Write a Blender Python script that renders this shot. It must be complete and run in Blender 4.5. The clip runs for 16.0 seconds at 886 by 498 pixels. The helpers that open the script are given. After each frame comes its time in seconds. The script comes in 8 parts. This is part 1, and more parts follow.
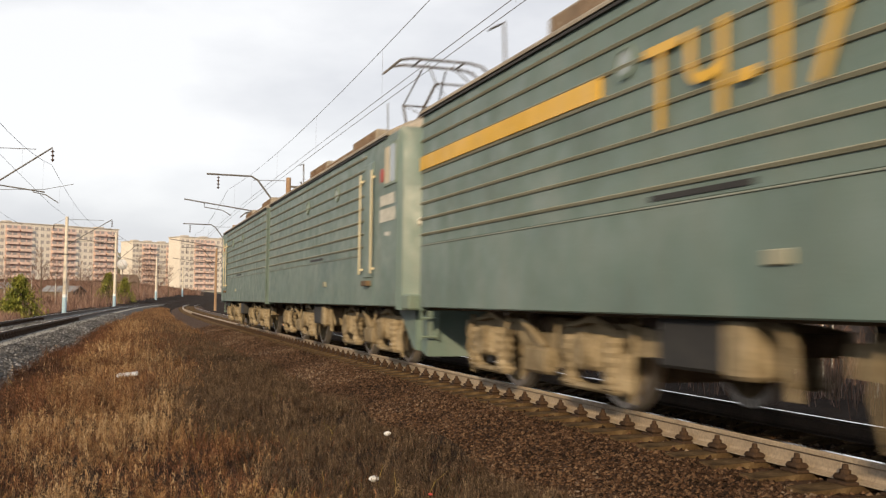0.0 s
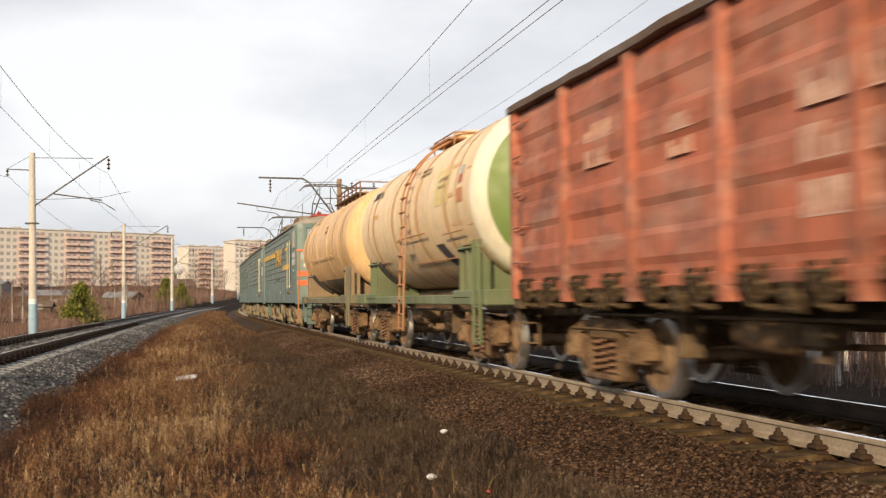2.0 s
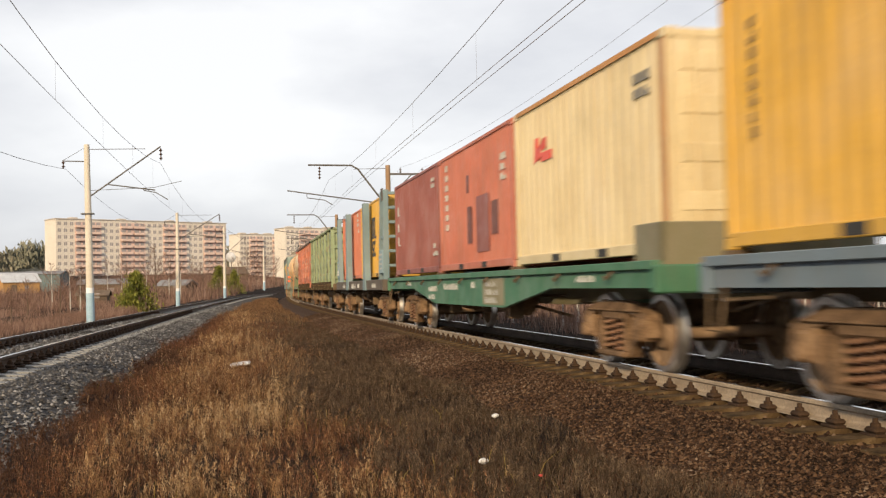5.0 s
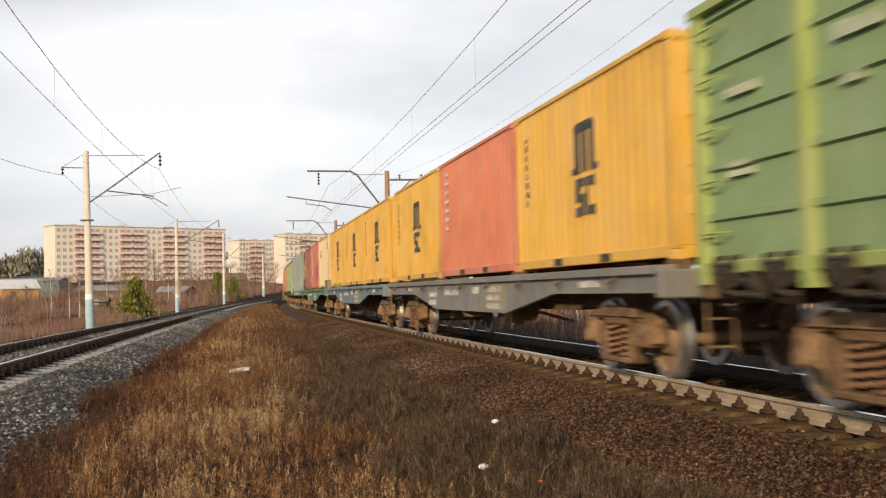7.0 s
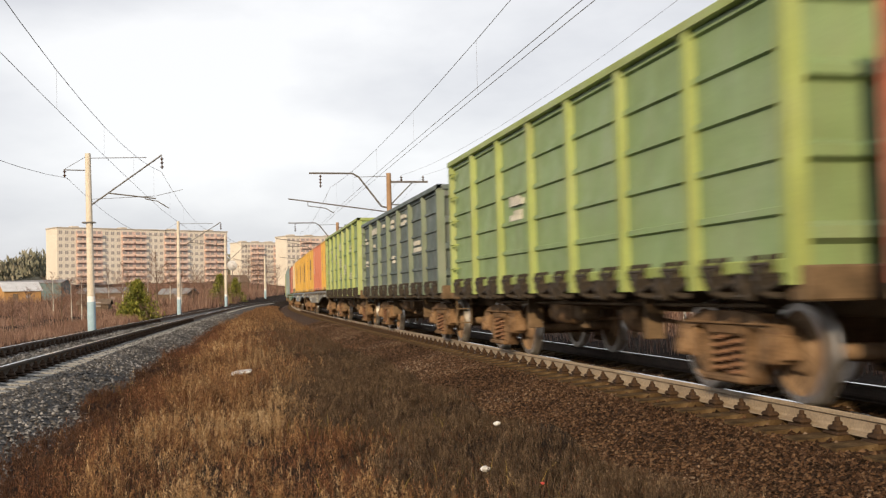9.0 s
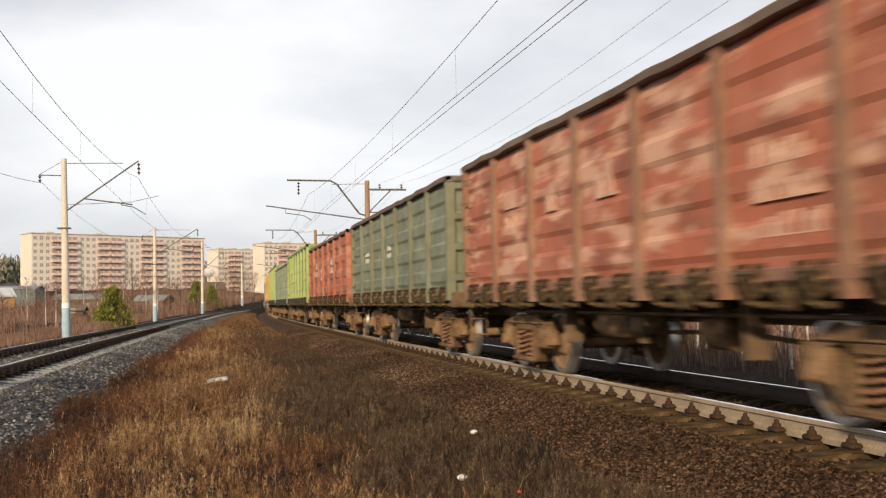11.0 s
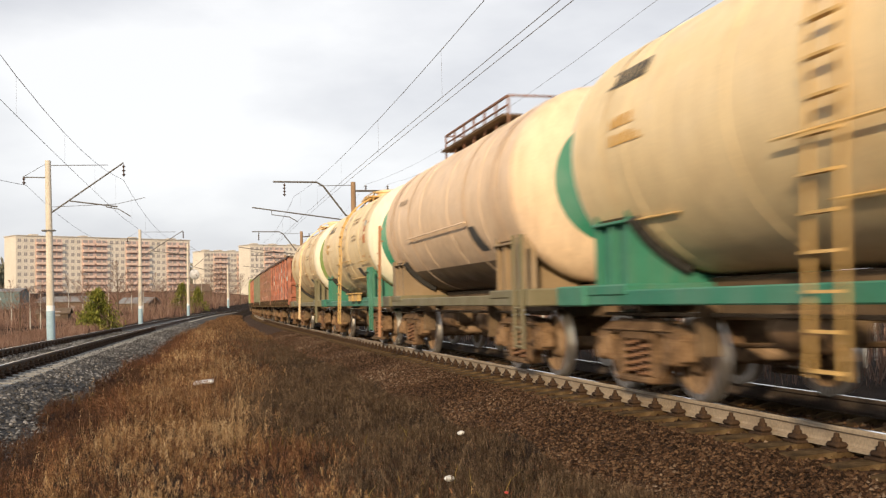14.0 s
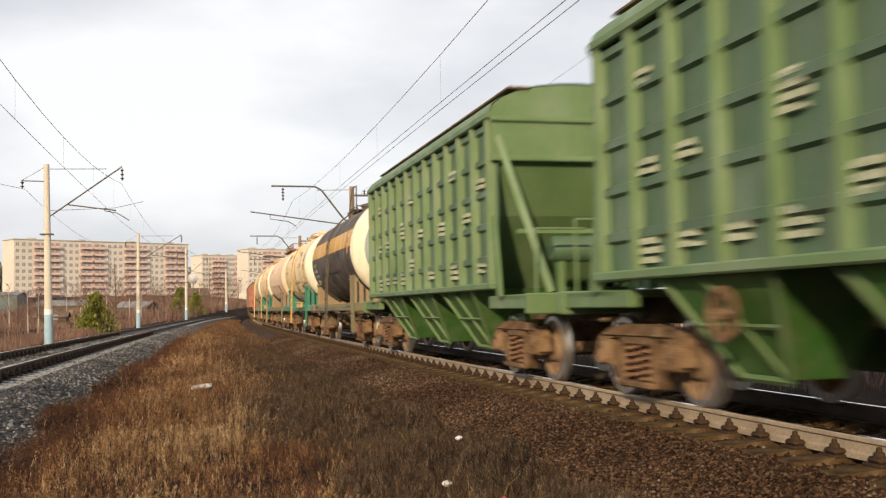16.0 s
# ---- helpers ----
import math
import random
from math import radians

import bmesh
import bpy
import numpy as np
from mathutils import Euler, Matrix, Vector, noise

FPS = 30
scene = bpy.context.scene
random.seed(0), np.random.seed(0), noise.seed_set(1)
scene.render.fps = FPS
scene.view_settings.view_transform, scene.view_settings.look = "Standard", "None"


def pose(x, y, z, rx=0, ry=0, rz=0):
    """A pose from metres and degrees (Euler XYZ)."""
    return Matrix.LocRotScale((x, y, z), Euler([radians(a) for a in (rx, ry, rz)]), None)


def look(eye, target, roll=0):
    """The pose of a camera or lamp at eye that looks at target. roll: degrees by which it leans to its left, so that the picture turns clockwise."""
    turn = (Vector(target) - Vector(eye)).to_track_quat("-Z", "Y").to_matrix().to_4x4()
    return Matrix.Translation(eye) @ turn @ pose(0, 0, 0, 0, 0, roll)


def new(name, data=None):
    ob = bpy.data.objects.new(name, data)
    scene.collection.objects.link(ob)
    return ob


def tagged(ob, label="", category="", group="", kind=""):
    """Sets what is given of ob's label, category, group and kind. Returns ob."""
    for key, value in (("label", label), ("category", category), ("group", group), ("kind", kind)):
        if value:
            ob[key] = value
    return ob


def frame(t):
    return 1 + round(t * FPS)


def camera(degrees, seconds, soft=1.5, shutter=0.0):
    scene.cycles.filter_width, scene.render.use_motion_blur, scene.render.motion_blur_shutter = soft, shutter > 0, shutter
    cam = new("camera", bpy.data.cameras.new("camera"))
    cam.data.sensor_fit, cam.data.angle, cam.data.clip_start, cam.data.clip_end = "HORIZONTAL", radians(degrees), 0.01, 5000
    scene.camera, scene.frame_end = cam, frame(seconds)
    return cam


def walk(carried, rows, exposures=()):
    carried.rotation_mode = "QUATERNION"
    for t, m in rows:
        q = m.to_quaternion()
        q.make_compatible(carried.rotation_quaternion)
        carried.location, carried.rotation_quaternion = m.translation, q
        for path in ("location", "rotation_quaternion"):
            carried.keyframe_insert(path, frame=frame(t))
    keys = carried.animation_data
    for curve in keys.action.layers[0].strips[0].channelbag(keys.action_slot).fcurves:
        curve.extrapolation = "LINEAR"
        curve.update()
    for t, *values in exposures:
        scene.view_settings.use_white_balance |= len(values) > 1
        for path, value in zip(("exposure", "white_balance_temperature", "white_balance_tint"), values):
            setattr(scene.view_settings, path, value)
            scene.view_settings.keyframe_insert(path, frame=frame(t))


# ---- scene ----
# ---- camera ----
EYE = (0.0, 0.0, 1.125)
TURNS = [  # seconds, yaw, pitch, roll
    (0, -4.64, 3.00, -0.75),
    (0.5, -4.56, 2.87, -0.69),
    (1, -4.31, 3.08, -0.35),
    (1.5, -3.66, 3.26, -0.43),
    (2, -1.63, 2.85, 0.59),
    (2.5, -0.05, 3.15, 0.92),
    (3, 0.76, 3.02, 1.28),
    (3.5, 0.81, 2.95, 1.32),
    (4, 0.98, 2.63, 1.22),
    (4.5, 1.14, 2.02, 1.33),
    (5, 1.20, 2.04, 1.21),
    (7.5, 1.20, 2.42, 1.39),
    (8, 1.31, 2.45, 1.39),
    (10.5, 0.65, 2.69, 1.21),
    (11, 0.00, 2.91, 1.09),
    (11.5, -0.43, 3.06, 1.26),
    (12, -0.53, 2.86, 1.26),
    (12.5, -0.81, 2.95, 1.26),
    (13, -1.19, 3.05, 1.31),
    (13.5, -0.63, 2.96, 1.27),
    (14, -0.76, 2.96, 1.32),
    (14.5, -0.59, 2.78, 1.30),
    (15, -0.63, 2.84, 1.30),
    (15.5, -0.84, 3.05, 1.25),
    (16, -0.86, 3.23, 1.17),
]
cam = camera(47.5, 16.0, soft=1.25, shutter=0.36)
walk(cam, [(t, pose(*EYE, 90 + p, r, y)) for t, y, p, r in TURNS])

# ---- sky and sun ----
SUN_ELEVATION, SUN_AZIMUTH = 18.5, 196.5   # azimuth clockwise from +y
scene.view_settings.exposure = 0.0
world = bpy.data.worlds.new("sky")
scene.world = world
world.use_nodes = True


def build_world():
    nt = world.node_tree
    n, l = nt.nodes, nt.links
    n.clear()
    out = n.new("ShaderNodeOutputWorld")
    sky = n.new("ShaderNodeTexSky")
    sky.sky_type, sky.sun_disc = "NISHITA", False
    sky.sun_elevation, sky.sun_rotation = radians(SUN_ELEVATION), radians(SUN_AZIMUTH)
    tc = n.new("ShaderNodeTexCoord")
    mp = n.new("ShaderNodeMapping")
    mp.inputs["Scale"].default_value = (1.0, 1.0, 2.6)
    l.new(tc.outputs["Generated"], mp.inputs["Vector"])
    noi = n.new("ShaderNodeTexNoise")
    noi.inputs["Scale"].default_value, noi.inputs["Detail"].default_value, noi.inputs["Roughness"].default_value = 1.9, 7, 0.5
    l.new(mp.outputs["Vector"], noi.inputs["Vector"])
    ramp = n.new("ShaderNodeValToRGB")
    ramp.color_ramp.elements[0].position, ramp.color_ramp.elements[0].color = 0.38, (6.6, 6.7, 7.2, 1)
    ramp.color_ramp.elements[1].position, ramp.color_ramp.elements[1].color = 0.62, (10.6, 10.6, 10.7, 1)
    l.new(noi.outputs["Fac"], ramp.inputs["Fac"])
    mix = n.new("ShaderNodeMixRGB")
    mix.inputs["Fac"].default_value = 0.9
    l.new(sky.outputs["Color"], mix.inputs["Color1"])
    l.new(ramp.outputs["Color"], mix.inputs["Color2"])
    bg = n.new("ShaderNodeBackground")
    bg.inputs["Strength"].default_value = 0.1
    l.new(mix.outputs["Color"], bg.inputs["Color"])
    l.new(bg.outputs["Background"], out.inputs["Surface"])


build_world()
sun = new("sun", bpy.data.lights.new("sun", "SUN"))
sun.data.energy, sun.data.angle, sun.data.color = 5.0, radians(1.5), (1.0, 0.765, 0.49)
_a, _e = radians(SUN_AZIMUTH), radians(SUN_ELEVATION)
sun.matrix_world = look((math.sin(_a) * math.cos(_e) * 50, math.cos(_a) * math.cos(_e) * 50, math.sin(_e) * 50), (0, 0, 0))

# ---- alignment of the two tracks ----
STEP = 0.5


def alignment(x0, y0, a0, k0, k1, k2, lo, hi):
    """Plan of a track: heading a0 at s = 0, curvature k0 + k1 s + k2 s^2 between lo and hi, held beyond."""
    def run(sign):
        x, y, a, s, pts = x0, y0, a0, 0.0, []
        while abs(s) <= 420:
            pts.append((s, x, y, a))
            q = min(max(s, lo), hi)
            k = (k0 + k1 * q + k2 * q * q) if s > lo else 0.0
            am = a + sign * k * STEP / 2
            x, y = x - sign * math.sin(am) * STEP, y + sign * math.cos(am) * STEP
            a, s = a + sign * k * STEP, s + sign * STEP
        return pts
    return np.array(run(-1)[:0:-1] + run(1))


MAIN = alignment(4.864, 6.0, 0.239, -0.000282, -0.00000456, 0.0000000118, -20, 150)
SIDE = alignment(-5.871, 6.0, 0.210, -0.001081, 0.00002822, -0.0000002128, 0, 128)
SIDE_Z = 0.188


def on(line, s, off=0.0):
    """Place and heading at s along a track, off metres to its right."""
    x, y, a = (float(np.interp(s, line[:, 0], line[:, i])) for i in (1, 2, 3))
    return x + off * math.cos(a), y + off * math.sin(a), a


# ---- mesh tools ----
class Geo:
    def __init__(self):
        self.v, self.f, self.m = [], [], []

    def add(self, verts, faces, mi=0):
        b = len(self.v)
        self.v += [tuple(p) for p in verts]
        self.f += [tuple(b + i for i in f) for f in faces]
        self.m += [mi] * len(faces)
        return self

    def box(self, x0, x1, y0, y1, z0, z1, c=0.0, mi=0):
        """A box; c chamfers its edges."""
        if c <= 0:
            p = [(x, y, z) for x in (x0, x1) for y in (y0, y1) for z in (z0, z1)]
            return self.add(p, [(0, 1, 3, 2), (4, 6, 7, 5), (0, 4, 5, 1), (2, 3, 7, 6), (0, 2, 6, 4), (1, 5, 7, 3)], mi)
        c = min(c, (x1 - x0) * .45, (y1 - y0) * .45, (z1 - z0) * .45)
        ids, verts = {}, []
        for ix in (0, 1):
            for iy in (0, 1):
                for iz in (0, 1):
                    q = ((x0, x1)[ix], (y0, y1)[iy], (z0, z1)[iz])
                    d = ((c, -c)[ix], (c, -c)[iy], (c, -c)[iz])
                    for ax in range(3):
                        ids[ix, iy, iz, ax] = len(verts)
                        verts.append(tuple(q[j] + (0 if j == ax else d[j]) for j in range(3)))
        I, F = ids, []
        for e in (0, 1):
            F.append([I[e, 0, 0, 0], I[e, 0, 1, 0], I[e, 1, 1, 0], I[e, 1, 0, 0]][::1 if e == 0 else -1])
            F.append([I[0, e, 0, 1], I[1, e, 0, 1], I[1, e, 1, 1], I[0, e, 1, 1]][::1 if e == 0 else -1])
            F.append([I[0, 0, e, 2], I[0, 1, e, 2], I[1, 1, e, 2], I[1, 0, e, 2]][::1 if e == 0 else -1])
        for a in (0, 1):
            for b in (0, 1):
                s = 1 if a == b else -1
                F.append([I[a, b, 0, 0], I[a, b, 1, 0], I[a, b, 1, 1], I[a, b, 0, 1]][::s])
                F.append([I[a, 0, b, 2], I[a, 1, b, 2], I[a, 1, b, 0], I[a, 0, b, 0]][::s])
                F.append([I[0, a, b, 1], I[1, a, b, 1], I[1, a, b, 2], I[0, a, b, 2]][::s])
                for d in (0, 1):
                    s3 = 1 if (a + b + d) % 2 else -1
                    F.append([I[a, b, d, 0], I[a, b, d, 1], I[a, b, d, 2]][::s3])
        return self.add(verts, F, mi)

    def prism(self, pts, a, b, axis="y", mi=0):
        """An outline of two coordinates, drawn out from a to b along an axis."""
        n = len(pts)
        put = {"y": lambda p, q: (p[0], q, p[1]), "x": lambda p, q: (q, p[0], p[1]), "z": lambda p, q: (p[0], p[1], q)}[axis]
        v = [put(p, a) for p in pts] + [put(p, b) for p in pts]
        F = [(i, (i + 1) % n, n + (i + 1) % n, n + i) for i in range(n)]
        return self.add(v, F + [tuple(range(n))[::-1], tuple(range(n, 2 * n))], mi)

    def tube(self, pts, r, sides=6, mi=0, closed=False):
        """A round bar along points; r one radius or one for each point."""
        pts = [Vector(p) for p in pts]
        n = len(pts)
        rs = [r] * n if isinstance(r, (int, float)) else list(r)
        v, F = [], []
        up = None
        for i, p in enumerate(pts):
            d = (pts[min(i + 1, n - 1)] - pts[max(i - 1, 0)])
            d = d.normalized() if d.length > 1e-9 else Vector((0, 0, 1))
            if up is None:
                up = Vector((0, 0, 1)) if abs(d.z) < 0.9 else Vector((1, 0, 0))
            u = d.cross(up)
            if u.length < 1e-4:
                u = d.cross(Vector((0, 1, 0.01)))
            u.normalize()
            w = u.cross(d)
            up = w
            for k in range(sides):
                t = 2 * math.pi * k / sides
                v.append(p + u * (math.cos(t) * rs[i]) + w * (math.sin(t) * rs[i]))
        for i in range(n - 1):
            for k in range(sides):
                a, b = i * sides + k, i * sides + (k + 1) % sides
                F.append((a, b, b + sides, a + sides))
        F += [tuple(range(sides))[::-1], tuple(range((n - 1) * sides, n * sides))]
        return self.add(v, F, mi)

    def lathe(self, prof, axis="x", sides=24, at=(0, 0, 0), mi=0, mis=None, arc=(0, 360)):
        """A profile of (along, radius) turned about an axis."""
        n = len(prof)
        full = arc == (0, 360)
        cnt = sides if full else sides + 1
        v, F, M = [], [], []
        for k in range(cnt):
            t = radians(arc[0] + (arc[1] - arc[0]) * k / sides)
            c, s = math.cos(t), math.sin(t)
            for h, r in prof:
                q = {"x": (h, r * c, r * s), "y": (r * s, h, r * c), "z": (r * c, r * s, h)}[axis]
                v.append((q[0] + at[0], q[1] + at[1], q[2] + at[2]))
        for k in range(sides):
            k2 = (k + 1) % cnt
            for i in range(n - 1):
                F.append((k * n + i, k * n + i + 1, k2 * n + i + 1, k2 * n + i))
                M.append(mis[i] if mis else mi)
        b = len(self.v)
        self.v += v
        self.f += [tuple(b + i for i in f) for f in F]
        self.m += M
        return self

    def grid(self, rows, mi=0):
        n = len(rows[0])
        v = [p for r in rows for p in r]
        F = [(i * n + j, i * n + j + 1, (i + 1) * n + j + 1, (i + 1) * n + j) for i in range(len(rows) - 1) for j in range(n - 1)]
        return self.add(v, F, mi)

    def mesh(self, name, mats, smooth=False):
        me = bpy.data.meshes.new(name)
        me.from_pydata(self.v, [], self.f)
        for m in (mats if isinstance(mats, (list, tuple)) else [mats]):
            me.materials.append(m)
        if any(self.m):
            me.polygons.foreach_set("material_index", self.m)
        if smooth:
            me.shade_smooth()
            me.set_sharp_from_angle(angle=radians(38))
        me.update()
        return me


def part(name, geo, mats, parent=None, label="", smooth=False, at=None):
    """One mesh object, under a thing or a part."""
    me = geo if isinstance(geo, bpy.types.Mesh) else geo.mesh(name, mats, smooth)
    ob = new(name, me)
    ob.parent = parent
    if at is not None:
        ob.matrix_basis = at
    return tagged(ob, label)


def thing(name, label, category, group="", at=None):
    ob = new(name)
    ob.empty_display_size = 0.3
    if at is not None:
        ob.matrix_basis = at
    return tagged(ob, label, category, group)


def structure(name, geo, mats, label, smooth=False):
    return tagged(part(name, geo, mats, None, label, smooth), label, kind="structure")

# ---- materials ----
def node_material(name):
    m = bpy.data.materials.new(name)
    m.use_nodes = True
    nt = m.node_tree
    return m, nt, nt.nodes, nt.links, nt.nodes["Principled BSDF"]


def noise_node(n, l, vec, scale, detail=4, rough=0.55):
    q = n.new("ShaderNodeTexNoise")
    q.inputs["Scale"].default_value, q.inputs["Detail"].default_value, q.inputs["Roughness"].default_value = scale, detail, rough
    l.new(vec, q.inputs["Vector"])
    return q.outputs["Fac"]


def ramp_node(n, l, fac, stops):
    r = n.new("ShaderNodeValToRGB")
    e = r.color_ramp.elements
    while len(e) < len(stops):
        e.new(0.5)
    for q, (p, c) in zip(e, stops):
        q.position, q.color = p, (*c, 1) if len(c) == 3 else c
    l.new(fac, r.inputs["Fac"])
    return r.outputs["Color"]


def mix_node(n, l, fac, a, b, mode="MIX"):
    m = n.new("ShaderNodeMixRGB")
    m.blend_type = mode
    for sock, v in (("Fac", fac), ("Color1", a), ("Color2", b)):
        if isinstance(v, (int, float)):
            m.inputs[sock].default_value = v
        elif isinstance(v, tuple):
            m.inputs[sock].default_value = (*v, 1)
        else:
            l.new(v, m.inputs[sock])
    return m.outputs["Color"]


def mapped(n, l, scale=(1, 1, 1), coord="Object"):
    tc, mp = n.new("ShaderNodeTexCoord"), n.new("ShaderNodeMapping")
    mp.inputs["Scale"].default_value = scale
    l.new(tc.outputs[coord], mp.inputs["Vector"])
    return mp.outputs["Vector"]


def bump_node(n, l, b, height, strength=0.3, dist=0.02):
    q = n.new("ShaderNodeBump")
    q.inputs["Strength"].default_value, q.inputs["Distance"].default_value = strength, dist
    l.new(height, q.inputs["Height"])
    l.new(q.outputs["Normal"], b.inputs["Normal"])


def lift(c, k):
    return tuple(min(1.0, v * k) for v in c)


PAINTS = {}


def paint(name, col, rough=0.55, dirt=0.5, rust=0.25, dust=(0.30, 0.23, 0.15), metal=0.0, blot=0.0, chalk=0.0, pale=(0.55, 0.36, 0.27)):
    """Worn enamel on steel: cloudy fading, streaks that run down, rust spots, road dust."""
    if name in PAINTS:
        return PAINTS[name]
    m, nt, n, l, b = node_material(name)
    own = n.new("ShaderNodeObjectInfo")
    def shifted(scale=(1, 1, 1)):
        ad = n.new("ShaderNodeVectorMath")
        ad.operation = "ADD"
        l.new(mapped(n, l, scale), ad.inputs[0])
        sc = n.new("ShaderNodeMath")
        sc.operation = "MULTIPLY"
        l.new(own.outputs["Random"], sc.inputs[0])
        sc.inputs[1].default_value = 37.0
        l.new(sc.outputs[0], ad.inputs[1])
        return ad.outputs[0]
    v = shifted()
    vs = shifted((3.0, 3.0, 0.35))
    base = ramp_node(n, l, noise_node(n, l, v, 0.9, 5), [(0.25, lift(col, 0.78)), (0.5, col), (0.78, tuple(0.82 * c + 0.08 for c in lift(col, 1.05)))])
    streak = ramp_node(n, l, noise_node(n, l, vs, 2.2, 6, 0.65), [(0.42, (0, 0, 0)), (0.72, (1, 1, 1))])
    sm = n.new("ShaderNodeMath")
    sm.operation = "MULTIPLY"
    l.new(streak, sm.inputs[0])
    sm.inputs[1].default_value = dirt
    c1 = mix_node(n, l, sm.outputs[0], base, lift(dust, 0.75))
    if blot:
        q = ramp_node(n, l, noise_node(n, l, shifted((1.0, 1.0, 1.7)), 1.3, 7, 0.68), [(0.47, (0, 0, 0)), (0.66, (blot,) * 3)])
        c1 = mix_node(n, l, q, c1, tuple(0.25 * c + k for c, k in zip(col, (0.035, 0.032, 0.030))))
        q = ramp_node(n, l, noise_node(n, l, shifted((3.6, 3.6, 0.45)), 1.9, 6, 0.6), [(0.50, (0, 0, 0)), (0.68, (blot * .8,) * 3)])
        c1 = mix_node(n, l, q, c1, (0.10, 0.052, 0.030))
    if chalk:
        q = ramp_node(n, l, noise_node(n, l, shifted((1.0, 1.0, 2.6)), 1.05, 6, 0.6), [(0.50, (0, 0, 0)), (0.60, (chalk,) * 3)])
        c1 = mix_node(n, l, q, c1, pale)
    rs = ramp_node(n, l, noise_node(n, l, v, 5.5, 8, 0.7), [(0.60, (0, 0, 0)), (0.70, (1, 1, 1))])
    rm = n.new("ShaderNodeMath")
    rm.operation = "MULTIPLY"
    l.new(rs, rm.inputs[0])
    rm.inputs[1].default_value = rust
    c2 = mix_node(n, l, rm.outputs[0], c1, (0.16, 0.065, 0.03))
    fine = ramp_node(n, l, noise_node(n, l, v, 45, 3), [(0.3, (0.86, 0.86, 0.86)), (0.7, (1, 1, 1))])
    l.new(mix_node(n, l, 1.0, c2, fine, "MULTIPLY"), b.inputs["Base Color"])
    rr = ramp_node(n, l, noise_node(n, l, v, 3, 4), [(0.3, (rough - 0.1,) * 3), (0.7, (min(1, rough + 0.2),) * 3)])
    l.new(rr, b.inputs["Roughness"])
    b.inputs["Metallic"].default_value = metal
    bump_node(n, l, b, noise_node(n, l, v, 7, 5), 0.18, 0.02)
    PAINTS[name] = m
    return m


def rough_mat(name, stops, scale=3.0, rough=0.9, bump=0.5, dist=0.03, fine=30, coord="Object", metal=0.0, island=0.0, stretch=(1, 1, 1)):
    m, nt, n, l, b = node_material(name)
    v = mapped(n, l, stretch, coord)
    c = ramp_node(n, l, noise_node(n, l, v, scale, 6, 0.62), stops)
    g = ramp_node(n, l, noise_node(n, l, v, fine, 4), [(0.25, (0.68, 0.68, 0.68)), (0.75, (1.12, 1.12, 1.12))])
    c = mix_node(n, l, 1.0, c, g, "MULTIPLY")
    if island:
        geo = n.new("ShaderNodeNewGeometry")
        k = ramp_node(n, l, geo.outputs["Random Per Island"], [(0.0, (1 - island,) * 3), (1.0, (1 + island,) * 3)])
        c = mix_node(n, l, 1.0, c, k, "MULTIPLY")
    l.new(c, b.inputs["Base Color"])
    b.inputs["Roughness"].default_value, b.inputs["Metallic"].default_value = rough, metal
    if rough >= 0.85:
        b.inputs["Specular IOR Level"].default_value = 0.12
    if bump:
        bump_node(n, l, b, noise_node(n, l, v, fine * 0.7, 5), bump, dist)
    return m


def island_mat(name, stops, rough=0.9, spread=3.0, detail_scale=40, single=0.55, drift=1.3):
    """Many small pieces in one mesh, each with a tone of its own, in drifts."""
    m, nt, n, l, b = node_material(name)
    geo = n.new("ShaderNodeNewGeometry")
    v = mapped(n, l)
    a = noise_node(n, l, v, 1 / spread, 4)
    mm = n.new("ShaderNodeMath")
    mm.operation = "MULTIPLY_ADD"
    l.new(geo.outputs["Random Per Island"], mm.inputs[0])
    mm.inputs[1].default_value = single
    m2 = n.new("ShaderNodeMath")
    m2.operation = "MULTIPLY_ADD"
    l.new(a, m2.inputs[0])
    m2.inputs[1].default_value, m2.inputs[2].default_value = drift, 0.5 - drift / 2 - single / 2 + 0.02
    l.new(m2.outputs[0], mm.inputs[2])
    c = ramp_node(n, l, mm.outputs[0], stops)
    g = ramp_node(n, l, noise_node(n, l, v, detail_scale, 3), [(0.3, (0.75,) * 3), (0.7, (1.1,) * 3)])
    l.new(mix_node(n, l, 1.0, c, g, "MULTIPLY"), b.inputs["Base Color"])
    b.inputs["Roughness"].default_value = rough
    b.inputs["Specular IOR Level"].default_value = 0.12
    return m


M_SOIL = rough_mat("soil_and_litter", [(0.25, (0.008, 0.005, 0.0035)), (0.5, (0.020, 0.012, 0.008)), (0.75, (0.042, 0.026, 0.016))], 1.6, 1.0, 1.0, 0.08, 22)
M_BALLAST = rough_mat("brown_ballast", [(0.25, (0.022, 0.014, 0.010)), (0.55, (0.070, 0.042, 0.028)), (0.8, (0.125, 0.080, 0.054))], 9, 0.95, 1.0, 0.05, 28)
M_BALLAST_GREY = rough_mat("grey_ballast", [(0.25, (0.035, 0.034, 0.034)), (0.55, (0.085, 0.083, 0.083)), (0.8, (0.16, 0.157, 0.155))], 9, 0.95, 1.0, 0.05, 28)
M_STONE = island_mat("brown_ballast_stone", [(0.05, (0.010, 0.006, 0.003)), (0.35, (0.042, 0.022, 0.012)), (0.6, (0.086, 0.046, 0.025)), (0.85, (0.145, 0.088, 0.050)), (1.0, (0.27, 0.21, 0.155))], single=0.8, drift=0.9)
M_STONE_GREY = island_mat("grey_ballast_stone", [(0.1, (0.030, 0.028, 0.026)), (0.45, (0.080, 0.075, 0.071)), (0.75, (0.155, 0.148, 0.141)), (0.95, (0.30, 0.29, 0.28))], single=0.8, drift=0.9)
